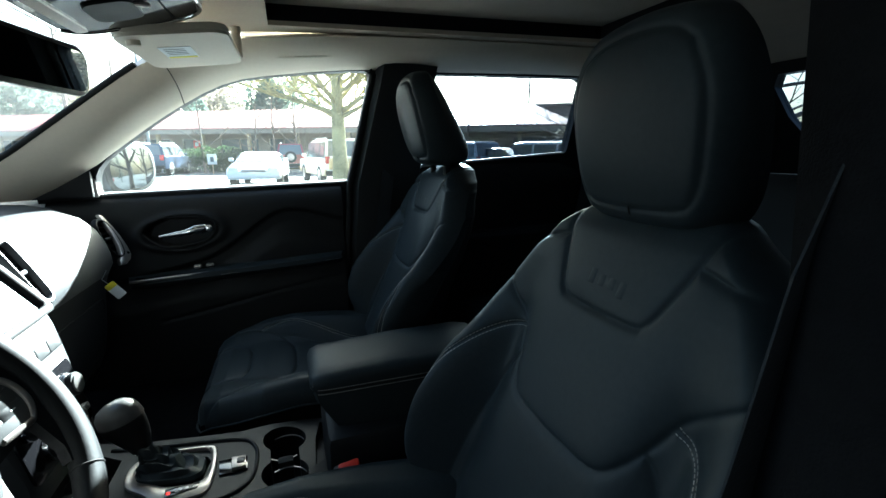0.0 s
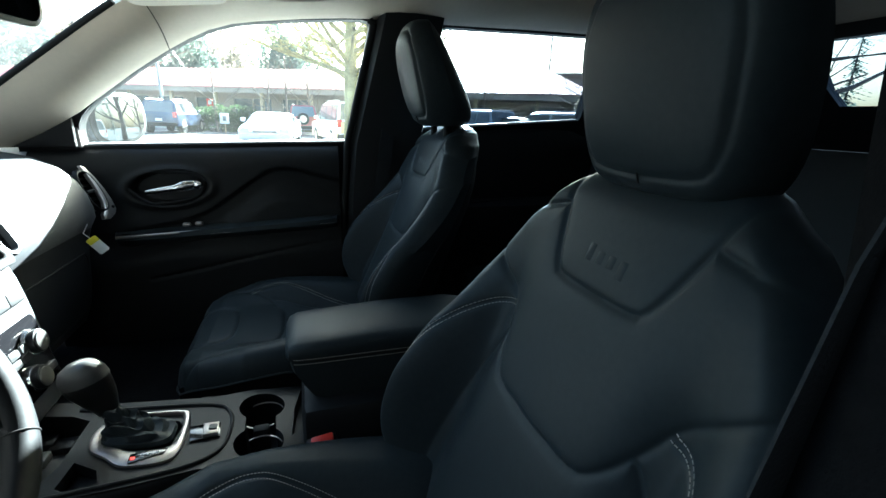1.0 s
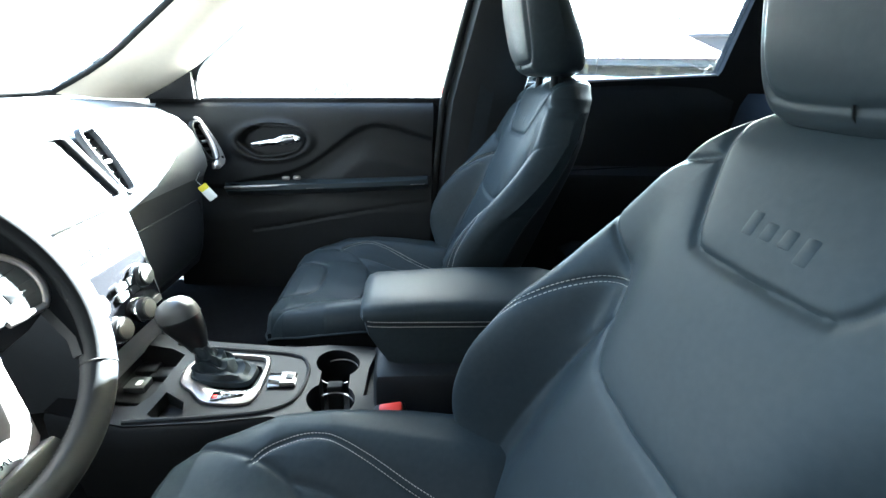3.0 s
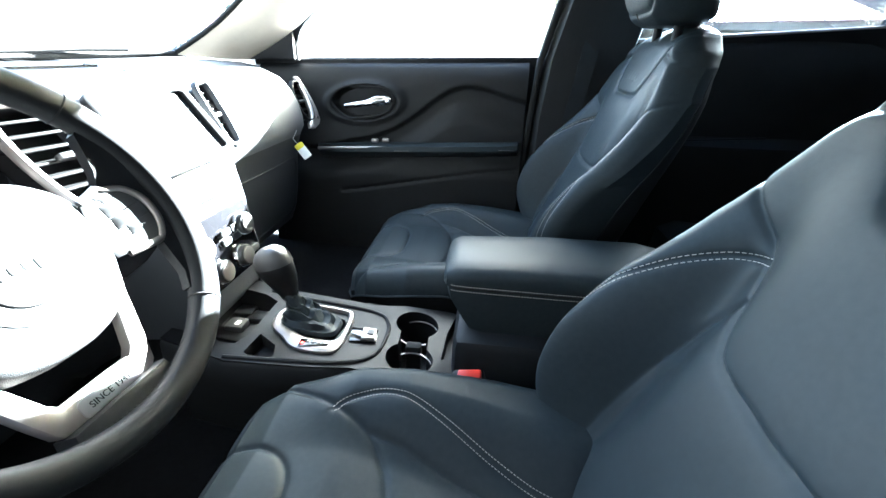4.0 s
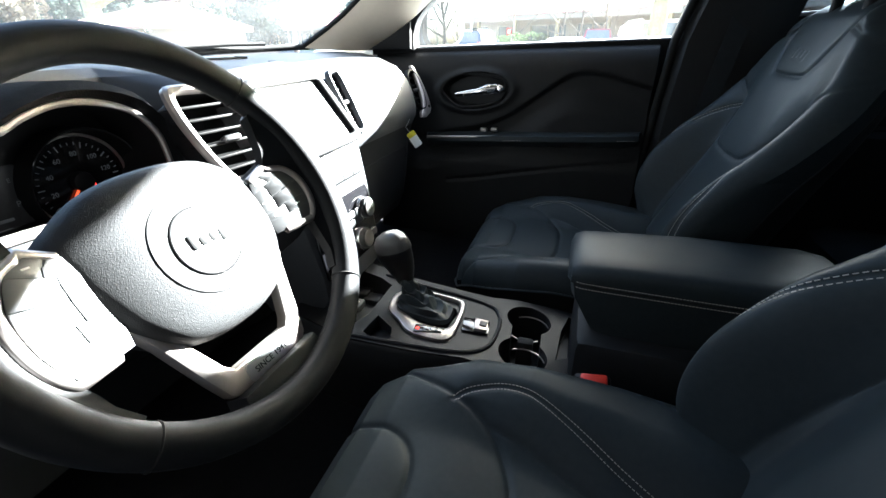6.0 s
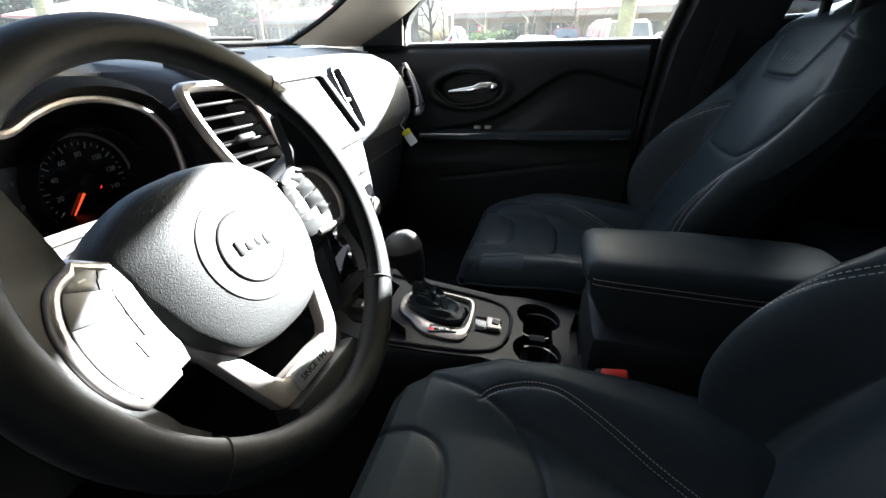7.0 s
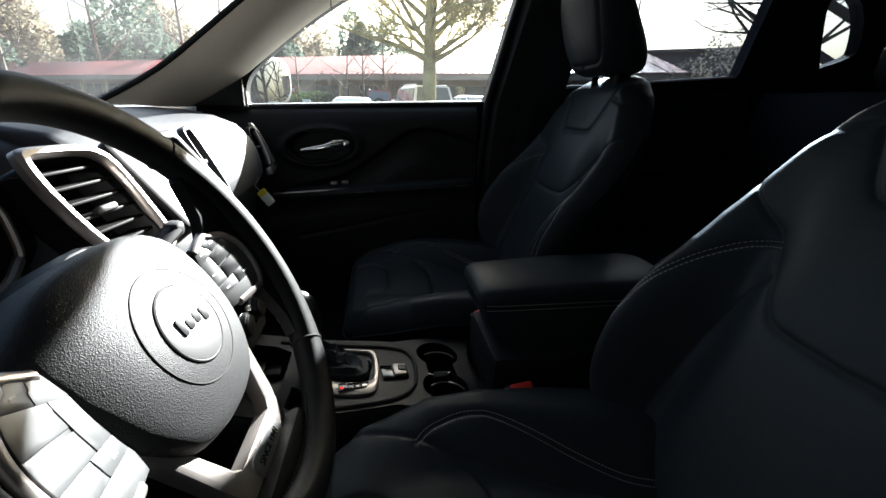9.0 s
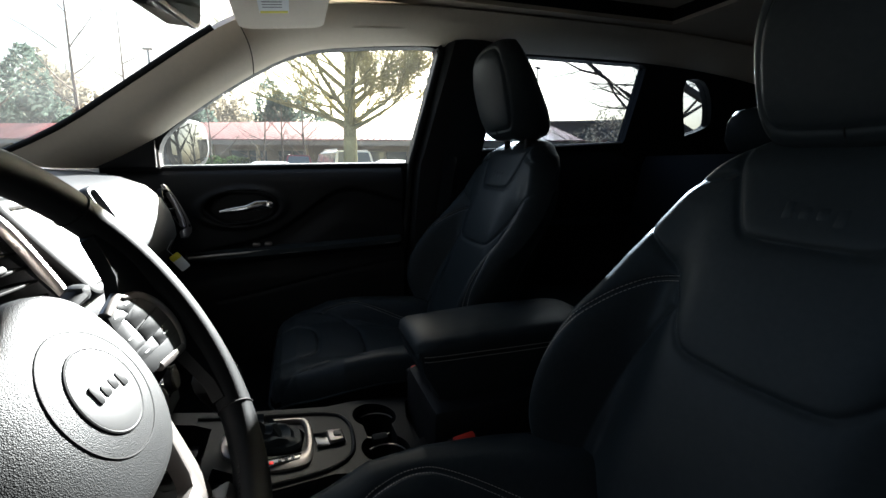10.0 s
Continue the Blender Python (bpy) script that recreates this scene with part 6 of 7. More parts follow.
for a, b, c, d in opens:
    w = fbox("window", a, b, -1.78, -1.74, c, d, DARK_PANE, hall, "dark glazed window")
    m = 2 if b - a > 2 else 1
    for i in range(m + 1):
        p = a + (b - a) * i / m
        fbox("frame", p - 0.05, p + 0.05, -1.72, -1.62, c, d, FASCIA, w)
    fbox("frame", a, b, -1.72, -1.62, d - 0.08, d, FASCIA, w)
for i in range(24):
    s = S0 + 4 + i * 4
    if s < S1:
        fbox("post", s - 0.11, s + 0.11, -0.15, 0.07, 0.1, 2.8, POST, hall, "tan timber post")
fbox("walkway", S0, S1, -1.6, 0.2, 0.0, 0.14, CONCRETE, hall, "concrete walkway under the eaves")
fbox("fascia", S0 - 0.3, S1 + 0.3, 0.22, 0.34, 2.62, 3.0, FASCIA, hall, "pale fascia board")
fbox("soffit", S0, S1, -1.6, 0.22, 2.78, 2.84, FASCIA, hall)
fbox("back_wall", S0, S1, -11.0, -10.8, 0, 3.0, WALL_TAN, hall)
rings = []
for s0, in_ in ((S0 - 0.4, 0.0), (S1 - 3.6, 0.0), (S1 + 0.4, 1.0)):
    ridge_z = RIDGE if not in_ else EAVE + 0.12
    rings.append([at(s0, 0.45, EAVE), at(s0, 0.45, EAVE + 0.08), at(s0, -5.5, ridge_z), at(s0, -11.3, EAVE + 0.08), at(s0, -11.3, EAVE)])
loft("roof", rings, ROOF_RED, hall, "red ribbed metal roof")
rib = bmesh.new()
s = S0
while s < S1 - 3.6:
    a, b = at(s, 0.45, EAVE + 0.09), at(s, -5.5, RIDGE + 0.01)
    up = (b - a).cross(FD).normalized()
    if up.z < 0:
        up = -up
    q = [rib.verts.new(v) for v in (a - FD * 0.03, a + FD * 0.03, b + FD * 0.03, b - FD * 0.03, a - FD * 0.02 + up * 0.05, a + FD * 0.02 + up * 0.05, b + FD * 0.02 + up * 0.05, b - FD * 0.02 + up * 0.05)]
    for f in ((4, 5, 6, 7), (0, 1, 5, 4), (1, 2, 6, 5), (2, 3, 7, 6), (3, 0, 4, 7)):
        rib.faces.new([q[i] for i in f])
    s += 0.45
tagged(part("roof_ribs", rib, ROOF_RED, hall, "raised seams of the metal roof"), kind="stuff")
fbox("roof_vent", -24, -23, -4.6, -3.8, 4.4, 5.4, LINE, hall, "white roof vent box")
# a far grey building past its end
far = thing("grey_building", "flat-roofed grey building far behind", "building")
c = polar(37, 60)
rbox("wall", c + Vector((0, 0, 3.4)), (14, 8, 6.8), 0.05, WALL_TAN, far, "grey-brown wall", Matrix.Rotation(radians(-37), 3, "Z"))
rbox("roof", c + Vector((0, 0, 6.95)), (14.5, 8.5, 0.35), 0.05, FASCIA, far, "flat roof edge", Matrix.Rotation(radians(-37), 3, "Z"))
c = polar(-47, 30)
hut = thing("red_roofed_house", "small building with a steep red hipped roof", "building")
hr = Matrix.Rotation(radians(40), 3, "Z")
rbox("wall", c + Vector((0, 0, 0.9)), (7, 7, 1.8), 0.03, WALL_TAN, hut, "tan wall", hr)
rings = [[c + hr @ Vector((x * k, y * k, z)) for x, y in ((-4, -4), (4, -4), (4, 4), (-4, 4))] for k, z in ((1, 1.75), (1, 1.85), (0.05, 3.1))]
loft("roof", rings, ROOF_RED, hut, "red hipped metal roof")

# ---- plants ----


def grow(bm, p, d, length, r, depth, rng, sides=5, droop=0.0, spread=0.6, kids=(2, 4), twigs=0):
    """A tapering branch and its offspring, joined into bm."""
    pts, rad = [p.copy()], [r]
    n = 4 if depth > 0 else 3
    q, dd = p.copy(), d.copy()
    for i in range(n):
        dd = (dd + Vector((rng.uniform(-1, 1), rng.uniform(-1, 1), rng.uniform(-0.5, 1.0) - droop)) * 0.22).normalized()
        q = q + dd * length / n
        pts.append(q.copy())
        rad.append(r * (1 - 0.62 * (i + 1) / n))
    prev = None
    for i, (c, rr) in enumerate(zip(pts, rad)):
        t = (pts[min(i + 1, n)] - pts[max(i - 1, 0)]).normalized()
        a = t.orthogonal().normalized()
        b = t.cross(a)
        ring = [bm.verts.new(c + (a * math.cos(2 * math.pi * k / sides) + b * math.sin(2 * math.pi * k / sides)) * rr) for k in range(sides)]
        if prev:
            for k in range(sides):
                bm.faces.new((prev[k], prev[(k + 1) % sides], ring[(k + 1) % sides], ring[k]))
        prev = ring
    if twigs and depth >= 1:
        for _ in range(twigs):
            i = rng.randint(1, n)
            t = (pts[i] - pts[i - 1]).normalized()
            e = pts[i - 1].lerp(pts[i], rng.random())
            td = (t * 0.6 + Vector((rng.uniform(-1, 1), rng.uniform(-1, 1), rng.uniform(-0.4, 0.9))) * 0.8).normalized()
            grow(bm, e, td, rng.uniform(0.35, 0.9), 0.011, 0, rng, 3)
    if depth <= 0:
        return
    for _ in range(rng.randint(*kids)):
        i = rng.randint(1, n)
        t = (pts[i] - pts[i - 1]).normalized()
        side = Vector((rng.uniform(-1, 1), rng.uniform(-1, 1), rng.uniform(-0.5, 0.8)))
        nd = (t * (1 - spread * 0.6) + side * spread).normalized()
        grow(bm, pts[i], nd, length * rng.uniform(0.5, 0.78), rad[i] * rng.uniform(0.42, 0.66), depth - 1, rng, max(3, sides - 1), droop, spread, kids, twigs)


def bare_tree(at_, height, r, seed, bark, label, limbs=7, first=0.3, depth=4, lean=0.0, spread=0.62, reach=0.45, skew=1.0, kids=(2, 4)):
    rng = random.Random(seed)
    tree = thing("bare_tree", label, "tree", "bare trees")
    pts, rad = [], []
    for i in range(9):
        f = i / 8
        pts.append(Vector((lean * height * f + 0.05 * math.sin(5 * f + seed), 0.05 * math.cos(4 * f + seed), height * f)) + at_)
        rad.append(r * (1.25 - 0.25 * min(1, f * 8)) * (1 - 0.85 * f))
    tube("trunk", pts, rad, bark, tree, "mossy bare trunk", sides=10)
    bm = bmesh.new()
    for i in range(limbs):
        f = first + (0.95 - first) * ((i + rng.random() * 0.5) / limbs) ** skew
        k = min(7, int(f * 8))
        p = pts[k].lerp(pts[k + 1], f * 8 - k)
        a = i * 2.4 + rng.uniform(-0.4, 0.4)
        d = Vector((math.cos(a), math.sin(a), rng.uniform(0.05, 0.55) + 0.6 * f)).normalized()
        short = 0.5 if skew != 1.0 and d.x > 0.15 else 1.0
        grow(bm, p, d, short * height * reach * (1.15 - 0.7 * f) * (1.0 if f < 0.4 or skew == 1.0 else 0.42), r * (0.45 if skew == 1.0 else 0.36) * (1.1 - 0.75 * f), depth, rng, 6, 0.0, spread, kids, 0 if skew == 1.0 else 5)
    tagged(part("limbs", bm, bark, tree, "bare forking limbs and twigs"), kind="stuff")
    return tree


bare_tree(polar(6.7, 14), 9.5, 0.25, 4, BARK, "large bare tree with mossy limbs in the car park", limbs=32, first=0.24, depth=4, reach=0.38, spread=0.55, skew=1.9, kids=(3, 4))
for i, (az, d, h, r) in enumerate(((-1.5, 30, 5.0, 0.10), (1.5, 31, 5.2, 0.12), (-3.5, 31.5, 4.6, 0.10), (-9, 31, 5.5, 0.08), (23, 24, 4.4, 0.09))):
    bare_tree(polar(az, d), h, r, 20 + i, BARK_DARK, "small bare tree on the grass strip", limbs=8, first=0.2, depth=3, lean=0.04 * (-1) ** i)
for i, (az, d, h, r) in enumerate(((-20.5, 52, 17, 0.22), (-16.5, 60, 18, 0.2), (-35, 46, 13, 0.2), (-53.5, 22, 9, 0.34), (-28, 70, 18, 0.25))):
    bare_tree(polar(az, d), h, r, 40 + i, BARK_DARK if i != 3 else BARK, "tall bare tree behind the building" if i != 3 else "stout bare tree ahead of the car", limbs=9, first=0.25, depth=3, spread=0.5, reach=0.36)
bare_tree(polar(50, 13), 9, 0.27, 77, BARK_DARK, "bare dark tree past the building's end", limbs=20, first=0.15, depth=4, spread=0.7, reach=0.5, kids=(2, 4))
bare_tree(polar(44.5, 20), 8, 0.2, 78, BARK_DARK, "bare dark tree past the building's end", limbs=18, first=0.12, depth=4, spread=0.8, reach=0.5)


def clump(name, centre, size, count, leaf, mat, seed, parent=None, label="", flat=0.6):
    """Many small leaf blades through an uneven lump."""
    rng = random.Random(seed)
    verts, faces = [], []
    lobes = [Vector((rng.uniform(-0.7, 0.7) * size[0], rng.uniform(-0.7, 0.7) * size[1], rng.uniform(0.1, 0.75) * size[2])) for _ in range(14)]
    for _ in range(count):
        l = rng.choice(lobes)
        v = Vector((rng.gauss(0, 1), rng.gauss(0, 1), rng.gauss(0, 1))).normalized() * rng.uniform(0.6, 1.0) ** 0.5
        p = centre + l + Vector((v.x * size[0] * 0.38, v.y * size[1] * 0.38, v.z * size[2] * 0.3))
        if p.z < 0.02:
            continue
        a = Vector((rng.gauss(0, 1), rng.gauss(0, 1), rng.gauss(0, flat))).normalized() * leaf
        b = a.orthogonal().normalized() * leaf * 0.5
        k = len(verts)
        verts += [p - a, p + b, p + a, p - b]
        faces.append((k, k + 1, k + 2, k + 3))
    return tagged(solid(name, verts, faces, mat, parent, label, smooth=False), kind="stuff")


for i, (az, d, sx, h) in enumerate(((-8.6, 31.5, 1.5, 1.7), (-6.2, 31.6, 1.4, 1.6), (-3.6, 32.2, 1.3, 1.5), (-11.5, 33, 0.9, 0.9))):
    b = thing("hedge_bush", "clipped dark green bush on the grass strip", "bush", "hedge bushes")
    clump("leaves", polar(az, d), (sx, 1.0, h), 3800, 0.07, LEAF, 100 + i, b, "dense small leaves")
    tube("stem", [polar(az, d, 0.0), polar(az, d, h * 0.5)], 0.05, BARK_DARK, b)


def conifer(at_, h, seed, label, mat=NEEDLES):
    rng = random.Random(seed)
    t = thing("conifer", label, "tree", "conifers")
    tube("trunk", [at_, at_ + Vector((0, 0, h))], [h * 0.014, h * 0.003], BARK_DARK, t, sides=6)
    verts, faces = [], []
    n = int(h * 3.2)
    for i in range(n):
        f = 0.15 + 0.85 * i / n
        ln = (1.03 - f) * h * 0.17 * rng.uniform(0.6, 1.2) + 0.2
        for j in range(7):
            a = rng.uniform(0, 6.3)
            o = at_ + Vector((0, 0, f * h + rng.uniform(-0.3, 0.3)))
            d = Vector((math.cos(a), math.sin(a), -0.35))
            s = Vector((-math.sin(a), math.cos(a), 0))
            for m in range(4):
                p = o + d * ln * (m + 0.6) / 4
                w = ln * 0.16 * (1.2 - m / 4)
                e = s * w + Vector((0, 0, rng.uniform(-0.5, 0.1) * w))
                g = d * ln * 0.17
                k = len(verts)
                verts += [p - e, p + g, p + e, p - g * 0.4]
                faces.append((k, k + 1, k + 2, k + 3))
    tagged(solid("crown", verts, faces, mat, t, "dark green needled boughs", smooth=False), kind="stuff")
    return t


rng = random.Random(9)
for i in range(44):
    az = -66 + i * 1.7 + rng.uniform(-1, 1)
    d = rng.uniform(85, 115)
    conifer(polar(az, d), d * math.tan(radians(rng.uniform(6.4, 10.0))) + 1, 200 + i, "tall conifer behind the building")
for i, (az, e) in enumerate(((24.5, 8.0), (27.5, 7.0), (13.5, 6.3), (16, 6.1))):
    conifer(polar(az, 120), 120 * math.tan(radians(e)) * 0.93, 300 + i, "thin leafless tree far behind the roof", TWIGS)
for i in range(16):
    az = -64 + i * 4.3
    w = thing("woodland", "hazy brown leafless woodland behind the building", "woodland", "far woods", "stuff")
    clump("twigs", polar(az, 78 + 10 * (i % 3)), (6.0, 4.0, 14.5 + 3 * math.sin(i * 2.1)), 5200, 0.42, TWIGS if i % 3 == 1 else NEEDLES, 400 + i, w, "massed twigs", 1.2)
conifer(polar(-49.6, 26), 4.2, 500, "young conifer ahead of the car")
for i, (az, d, h) in enumerate(((60, 40, 9), (66, 36, 11), (72, 45, 12), (79, 38, 10), (88, 50, 14), (98, 44, 12), (108, 48, 13), (56, 55, 12))):
    conifer(polar(az, d), h, 520 + i, "dark conifer beyond the back of the car")
w = thing("shrubbery", "brown leafless shrubbery past the building", "shrub", "far woods", "stuff")
clump("twigs", polar(42, 26), (3.4, 2.4, 5.2), 6500, 0.09, TWIGS, 600, w, "massed twigs", 1.2)
for az, d, h in ((-14.2, 38, 9), (31, 45, 11), (-42, 45, 9)):
    pl = thing("utility_pole", "thin grey pole by the car park", "pole")
    tube("pole", [polar(az, d), polar(az, d, h)], [0.11, 0.08], CONCRETE, pl)
    rbox("lamp_head", polar(az, d, h), (0.7, 0.3, 0.15), 0.04, FASCIA, pl)
for k in range(3):
    a, b = polar(18, 46, 9.6 - k * 0.6), polar(44, 40, 8.6 - k * 0.6)
    tagged(tube("overhead_cable", [a.lerp(b, t) - Vector((0, 0, 1.2 * math.sin(math.pi * t))) for t in np.linspace(0, 1, 12)], 0.025, RUBBER, None, "dark overhead cable across the sky", sides=5), category="cable")
sign = thing("small_sign", "small white sign on a short post", "sign")
tube("post", [polar(-8.3, 29.6), polar(-8.3, 29.6, 0.9)], 0.03, POST, sign)
rbox("board", polar(-8.3, 29.5, 0.85), (0.5, 0.03, 0.6), 0.01, LINE, sign, "white board")
rbox("mark", polar(-8.3, 29.47, 0.85), (0.2, 0.02, 0.3), 0.01, DARK_PANE, sign, "dark symbol")
wsign = thing("wall_sign", "small red and white sign on the tan wall", "sign")
fbox("board", -9.2, -8.6, -1.6, -1.56, 1.6, 2.2, RED, wsign, "red sign board")
fbox("mark", -9.05, -8.75, -1.56, -1.54, 1.75, 2.05, LINE, wsign)
# painted bay lines
for i in range(12):
    s = -16 + i * 2.8
    ln = fbox("bay_line", s - 0.05, s + 0.05, 6.0, 11.0, 0.0, 0.006, LINE, None, "white painted parking bay line")
    tagged(ln, category="road marking", group="bay lines", kind="structure")

# ---- parked vehicles ----
TYRE = RUBBER
HEAD = material("lamp_lens", (0.75, 0.77, 0.78), 0.1, coat=0.5)
SKY_PANE = material("sky_lit_glass", (0.6, 0.65, 0.68), 0.12, metal=0.6)
TAIL = material("tail_lens", (0.5, 0.02, 0.015), 0.15, coat=0.5)


def vehicle(name, label, at_, yaw, paint, length, width, height, kind, group="parked cars", lower=None, spare=False, tail=None):
    """A parked vehicle that faces its own -x: body, cabin, panes, lamps, bumpers and wheels."""
    v = thing(name, label, "car", group)
    L, W, H = length / 2, width / 2, height
    if kind == "sedan":
        lowp = [(-L, 0.35), (-L * 0.99, 0.62), (-L * 0.93, 0.72), (-L * 0.42, 0.90), (L * 0.55, 0.95), (L * 0.96, 0.93), (L, 0.75), (L, 0.35)]
        cab = [(-L * 0.42, 0.88), (-L * 0.10, H - 0.05), (L * 0.08, H), (L * 0.32, H - 0.03), (L * 0.70, 0.93)]
    else:
        lowp = [(-L, 0.4), (-L * 0.99, 0.85), (-L * 0.93, 0.98), (-L * 0.50, 1.06), (L * 0.5, 1.08), (L * 0.98, 1.06), (L, 0.8), (L, 0.4)]
        cab = [(-L * 0.50, 1.04), (-L * 0.26, H - 0.06), (-L * 0.1, H), (L * 0.85, H - 0.02), (L * 0.97, 1.05)]

    def skin(prof, ws):
        return [[(x, y * w, z) for x, z in prof] for y, w in ws]
    rings = []
    for k in (-1.0, -0.97, -0.85, 0.0, 0.85, 0.97, 1.0):
        pull = 0.10 if abs(k) == 1.0 else 0.03 if abs(k) > 0.9 else 0.0
        rings.append([(x * (1 - pull * 0.35), W * k, z - pull * (z - 0.6) * 0.6) for x, z in lowp])
    loft("body", rings, paint, v, "painted body")
    if lower:
        fr = []
        for k in (-1.005, 1.005):
            fr.append([(x * 0.995, W * k, z) for x, z in ((-L, 0.38), (-L, 0.62), (L, 0.62), (L, 0.38))])
        loft("lower_cladding", fr, lower, v, "contrasting lower cladding")
    rings = []
    for k, zz in ((-0.93, 0.0), (-0.80, 1.0), (0.80, 1.0), (0.93, 0.0)):
        rings.append([(x * (1 if zz else 1.0), W * (k if z < 1.1 or zz else k), z if zz or z < 1.1 else 1.06 if kind != "sedan" else 0.9) for x, z in cab])
    # cabin: tapered to the roof
    cabrings = []
    for x, z in cab:
        f = (z - cab[0][1]) / (H - cab[0][1])
        f = max(0.0, min(1.0, f))
        w = W * (0.95 - 0.16 * f)
        cabrings.append([(x, -w, z - 0.10 * f), (x, -w * 0.965, z - 0.045 * f), (x, -w * 0.84, z - 0.01), (x, -w * 0.4, z), (x, w * 0.4, z), (x, w * 0.84, z - 0.01), (x, w * 0.965, z - 0.045 * f), (x, w, z - 0.10 * f), (x, W * 0.94, cab[0][1] - 0.1), (x, -W * 0.94, cab[0][1] - 0.1)])
    loft("cabin", cabrings, paint, v, "painted roof and pillars")
    base = cab[0][1] + 0.04
    # panes: front, back and sides, set proud of the cabin
    (x0, z0), (x1, z1) = cab[0], cab[1]
    ux, uz = x1 - x0, z1 - z0
    nrm = Vector((-uz, 0, ux)).normalized() * 0.012
    fq = [Vector((x0 + ux * a, W * b, z0 + uz * a)) + nrm for a, b in ((0.10, -0.82), (0.10, 0.82), (0.92, 0.70), (0.92, -0.70))]
    solid("windscreen", fq + [q - nrm * 0.8 for q in fq], [(0, 1, 2, 3), (4, 5, 1, 0), (6, 7, 3, 2), (5, 6, 2, 1), (7, 4, 0, 3)], SKY_PANE if kind == "sedan" else DARK_PANE, v, "sunlit windscreen that mirrors the sky" if kind == "sedan" else "dark windscreen", smooth=False)
    (x0, z0), (x1, z1) = cab[-1], cab[-2]
    ux, uz = x1 - x0, z1 - z0
    nrm = Vector((uz, 0, -ux)).normalized() * 0.012
    fq = [Vector((x0 + ux * a, W * b, z0 + uz * a)) + nrm for a, b in ((0.10, 0.80), (0.10, -0.80), (0.90, -0.68), (0.90, 0.68))]
    solid("rear_window", fq + [q - nrm * 0.8 for q in fq], [(0, 1, 2, 3), (4, 5, 1, 0), (6, 7, 3, 2), (5, 6, 2, 1), (7, 4, 0, 3)], DARK_PANE, v, "dark rear window", smooth=False)
    top = H - 0.13
    xs_ = [cab[0][0] + (cab[1][0] - cab[0][0]) * 0.45, cab[1][0] + 0.35 * (cab[-2][0] - cab[1][0]), cab[1][0] + 0.75 * (cab[-2][0] - cab[1][0]), cab[-1][0] - (cab[-1][0] - cab[-2][0]) * 0.3]
    for s in (-1, 1):
        for a, b, first, last in ((xs_[0], xs_[1], 1, 0), (xs_[1], xs_[2], 0, 0), (xs_[2], xs_[3], 0, 1)):
            qa = a + 0.05 + (0.25 * (cab[1][0] - cab[0][0]) if first else 0)
            qb = b - 0.05 - (0.3 * (cab[-1][0] - cab[-2][0]) if last else 0)
            fz = (top - cab[0][1]) / (H - cab[0][1])
            yb, yt = W * 0.945, W * (0.95 - 0.16 * fz) + 0.004
            fq = [Vector((a + 0.05, s * yb, base)), Vector((b - 0.05, s * yb, base)), Vector((qb, s * yt, top)), Vector((qa, s * yt, top))]
            o = Vector((0, s * 0.012, 0))
            solid("side_window", [q + o for q in fq] + [q - o for q in fq], [(0, 1, 2, 3), (4, 5, 1, 0), (6, 7, 3, 2), (5, 6, 2, 1), (7, 4, 0, 3)], DARK_PANE, v, "dark side window", smooth=False)
    zl = 0.68 if kind == "sedan" else 0.9
    for s in (-1, 1):
        rbox("headlight", (-L * 0.965, s * W * 0.72, zl), (0.12, W * 0.36, 0.16), 0.03, HEAD, v, "clear headlight")
        rbox("tail_light", (L * 0.985, s * W * 0.84, zl + 0.08), (0.10, W * 0.2, 0.28), 0.03, TAIL, v, "red tail light")
        rbox("wing_mirror", (cab[0][0] + 0.35, s * (W + 0.09), base + 0.08), (0.10, 0.18, 0.14), 0.04, paint, v)
    for x in (-1, 1):
        rbox("bumper", (x * L * 0.985, 0, 0.48), (0.16, W * 1.9, 0.20), 0.05, HARD if lower or kind != "sedan" else paint, v)
    rbox("grille", (-L * 0.992, 0, zl - 0.04), (0.06, W * 0.9, 0.09), 0.02, HARD if kind != "sedan" else SILVER, v, "grille")
    rbox("plate", (L * 1.0, 0, 0.72), (0.04, 0.32, 0.14), 0.008, LINE, v, "plain number plate")
    wr = 0.33 if kind == "sedan" else 0.37
    for x in (-0.62, 0.62):
        for s in (-1, 1):
            c = Vector((x * L, s * (W - 0.10), wr))
            w = tube("wheel", [c + Vector((0, -s * 0.11, 0)), c + Vector((0, s * 0.11, 0))], wr, TYRE, v, "black tyre", sides=20)
            disc("rim", c + Vector((0, s * 0.105, 0)), (0, s, 0), wr * 0.62, 0.012, SILVER, w, "silver wheel rim", n=16, bevel=0.004)
    if tail:
        rbox("tailgate", (L * 0.995, 0, 0.83), (0.07, W * 1.62, 0.44), 0.03, tail, v, "tan lower tailgate")
    if spare:
        c = Vector((L + 0.10, 0, 0.98))
        w = tube("spare_wheel", [c - Vector((0.1, 0, 0)), c + Vector((0.08, 0, 0))], 0.36, TYRE, v, "black spare wheel", sides=20)
        disc("rim", c + Vector((0.082, 0, 0)), (1, 0, 0), 0.22, 0.012, SILVER, w, "silver spare rim", n=16, bevel=0.004)
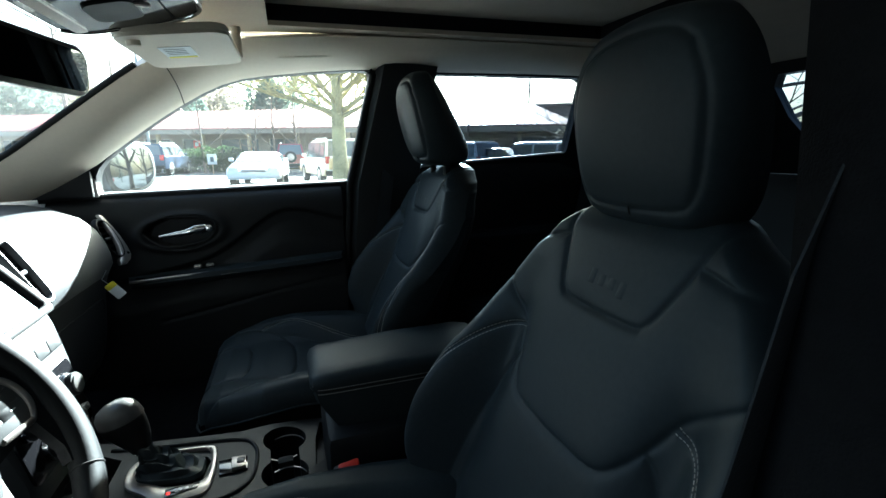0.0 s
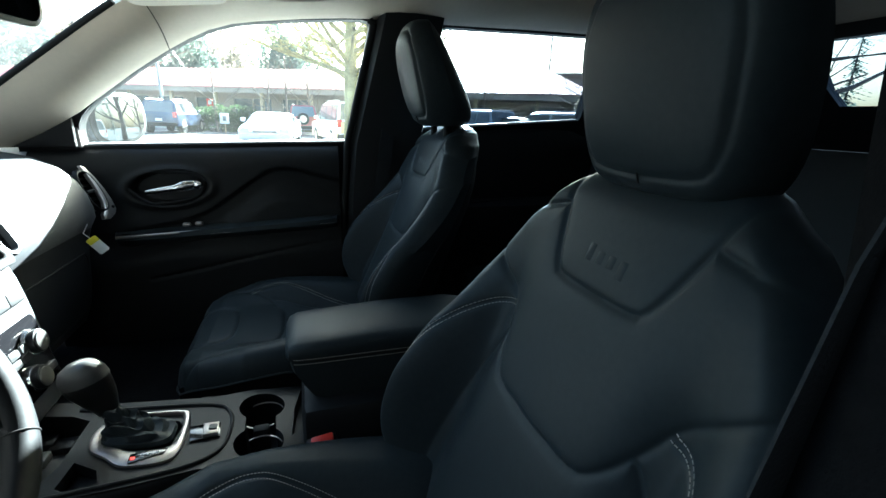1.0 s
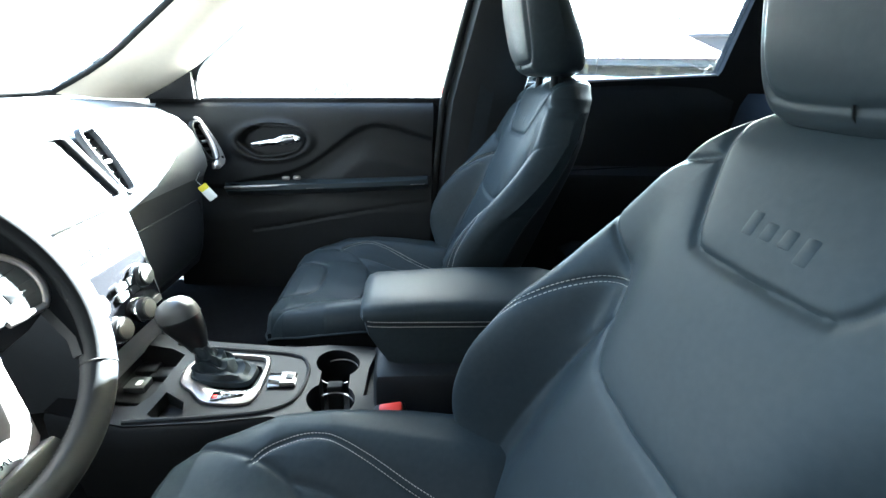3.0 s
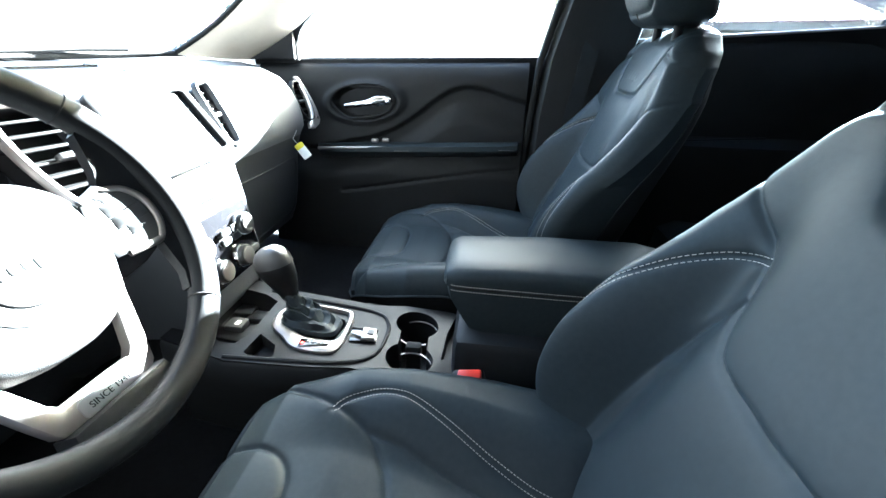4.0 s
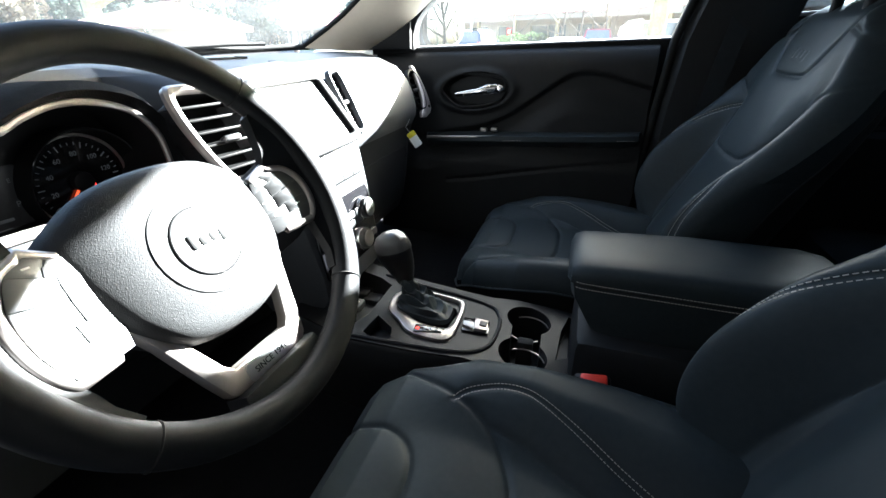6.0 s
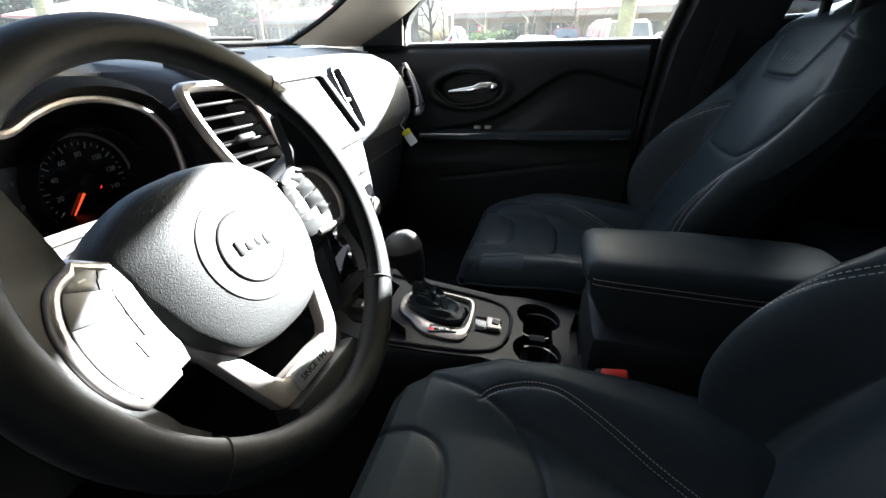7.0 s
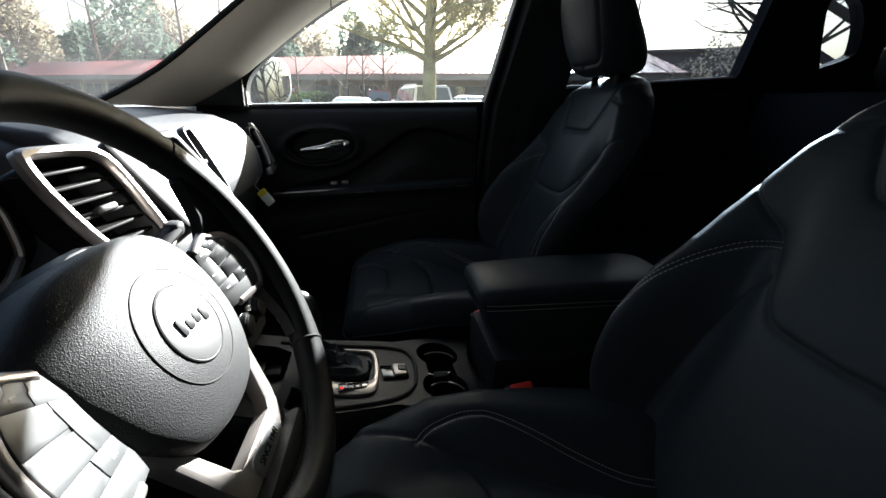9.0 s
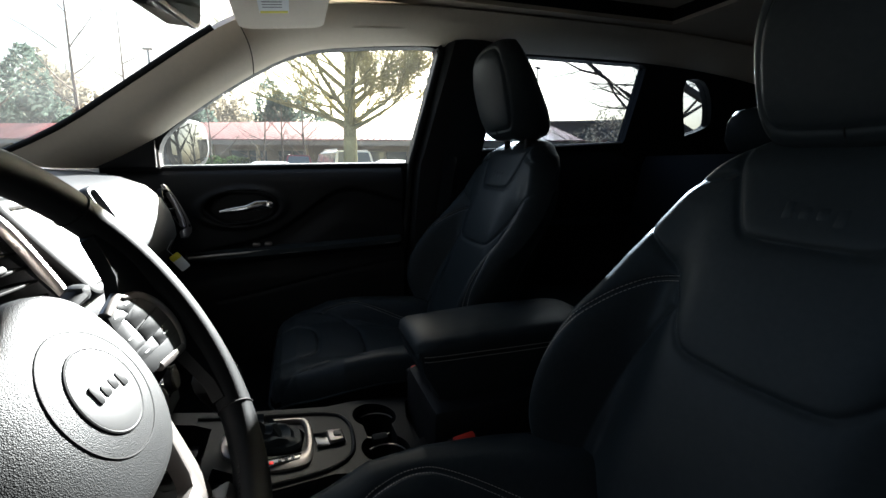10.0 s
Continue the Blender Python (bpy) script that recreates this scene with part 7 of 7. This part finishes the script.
    if kind == "suv":
        for s in (-1, 1):
            tube("roof_rail", [(-L * 0.1, s * W * 0.68, H + 0.03), (L * 0.8, s * W * 0.68, H + 0.02)], 0.02, SILVER, v, "roof rail", sides=6)
    v.matrix_world = Matrix.Translation(at_) @ Matrix.Rotation(radians(yaw), 4, "Z")
    return v


P_WHITE = material("white_paint", (0.78, 0.79, 0.80), 0.25, coat=0.5)
P_RED = material("maroon_paint", (0.20, 0.02, 0.025), 0.28, coat=0.5)
P_TAN = material("tan_paint", (0.50, 0.40, 0.25), 0.3, coat=0.4)
P_BLUE = material("dark_blue_paint", (0.012, 0.03, 0.075), 0.28, coat=0.3)
P_SILVER = material("silver_paint", (0.5, 0.51, 0.52), 0.28, metal=0.5, coat=0.4)
P_BLACK = material("dark_grey_paint", (0.05, 0.052, 0.055), 0.25, coat=0.5)
vehicle("white_sedan", "white sedan parked nose towards the lane", polar(-3.0, 18.6), 86, P_WHITE, 4.6, 1.76, 1.30, "sedan")
vehicle("maroon_suv", "maroon off-roader with a spare wheel on its back", polar(0.6, 31), -92, P_RED, 4.3, 1.78, 1.82, "suv", spare=True)
vehicle("tan_suv", "white boxy off-roader with a tan tailgate in a bay", polar(5.4, 19.5), -80, P_WHITE, 4.5, 1.8, 1.80, "suv", lower=P_TAN, tail=P_TAN)
vehicle("blue_suv", "dark blue sport utility car parked by the kerb", polar(-13.2, 30), -96, P_BLUE, 4.6, 1.85, 1.74, "suv")
for i, (az, d, p, kind, h) in enumerate(((12, 21, P_WHITE, "sedan", 1.5), (21.5, 19, P_SILVER, "suv", 1.7), (27, 18, P_BLACK, "sedan", 1.46), (32, 18.3, P_WHITE, "suv", 1.7), (37.5, 18, P_SILVER, "sedan", 1.46))):
    vehicle("parked_car", ("white", "silver", "dark grey", "white", "silver")[i] + (" sedan" if kind == "sedan" else " sport utility car") + " parked in a bay", polar(az, d), -75 + 6 * i, p, 4.5, 1.8, h, kind)
vehicle("white_van", "white van parked beyond the back of the car", polar(68, 17), 150, P_WHITE, 4.9, 1.9, 1.95, "suv")
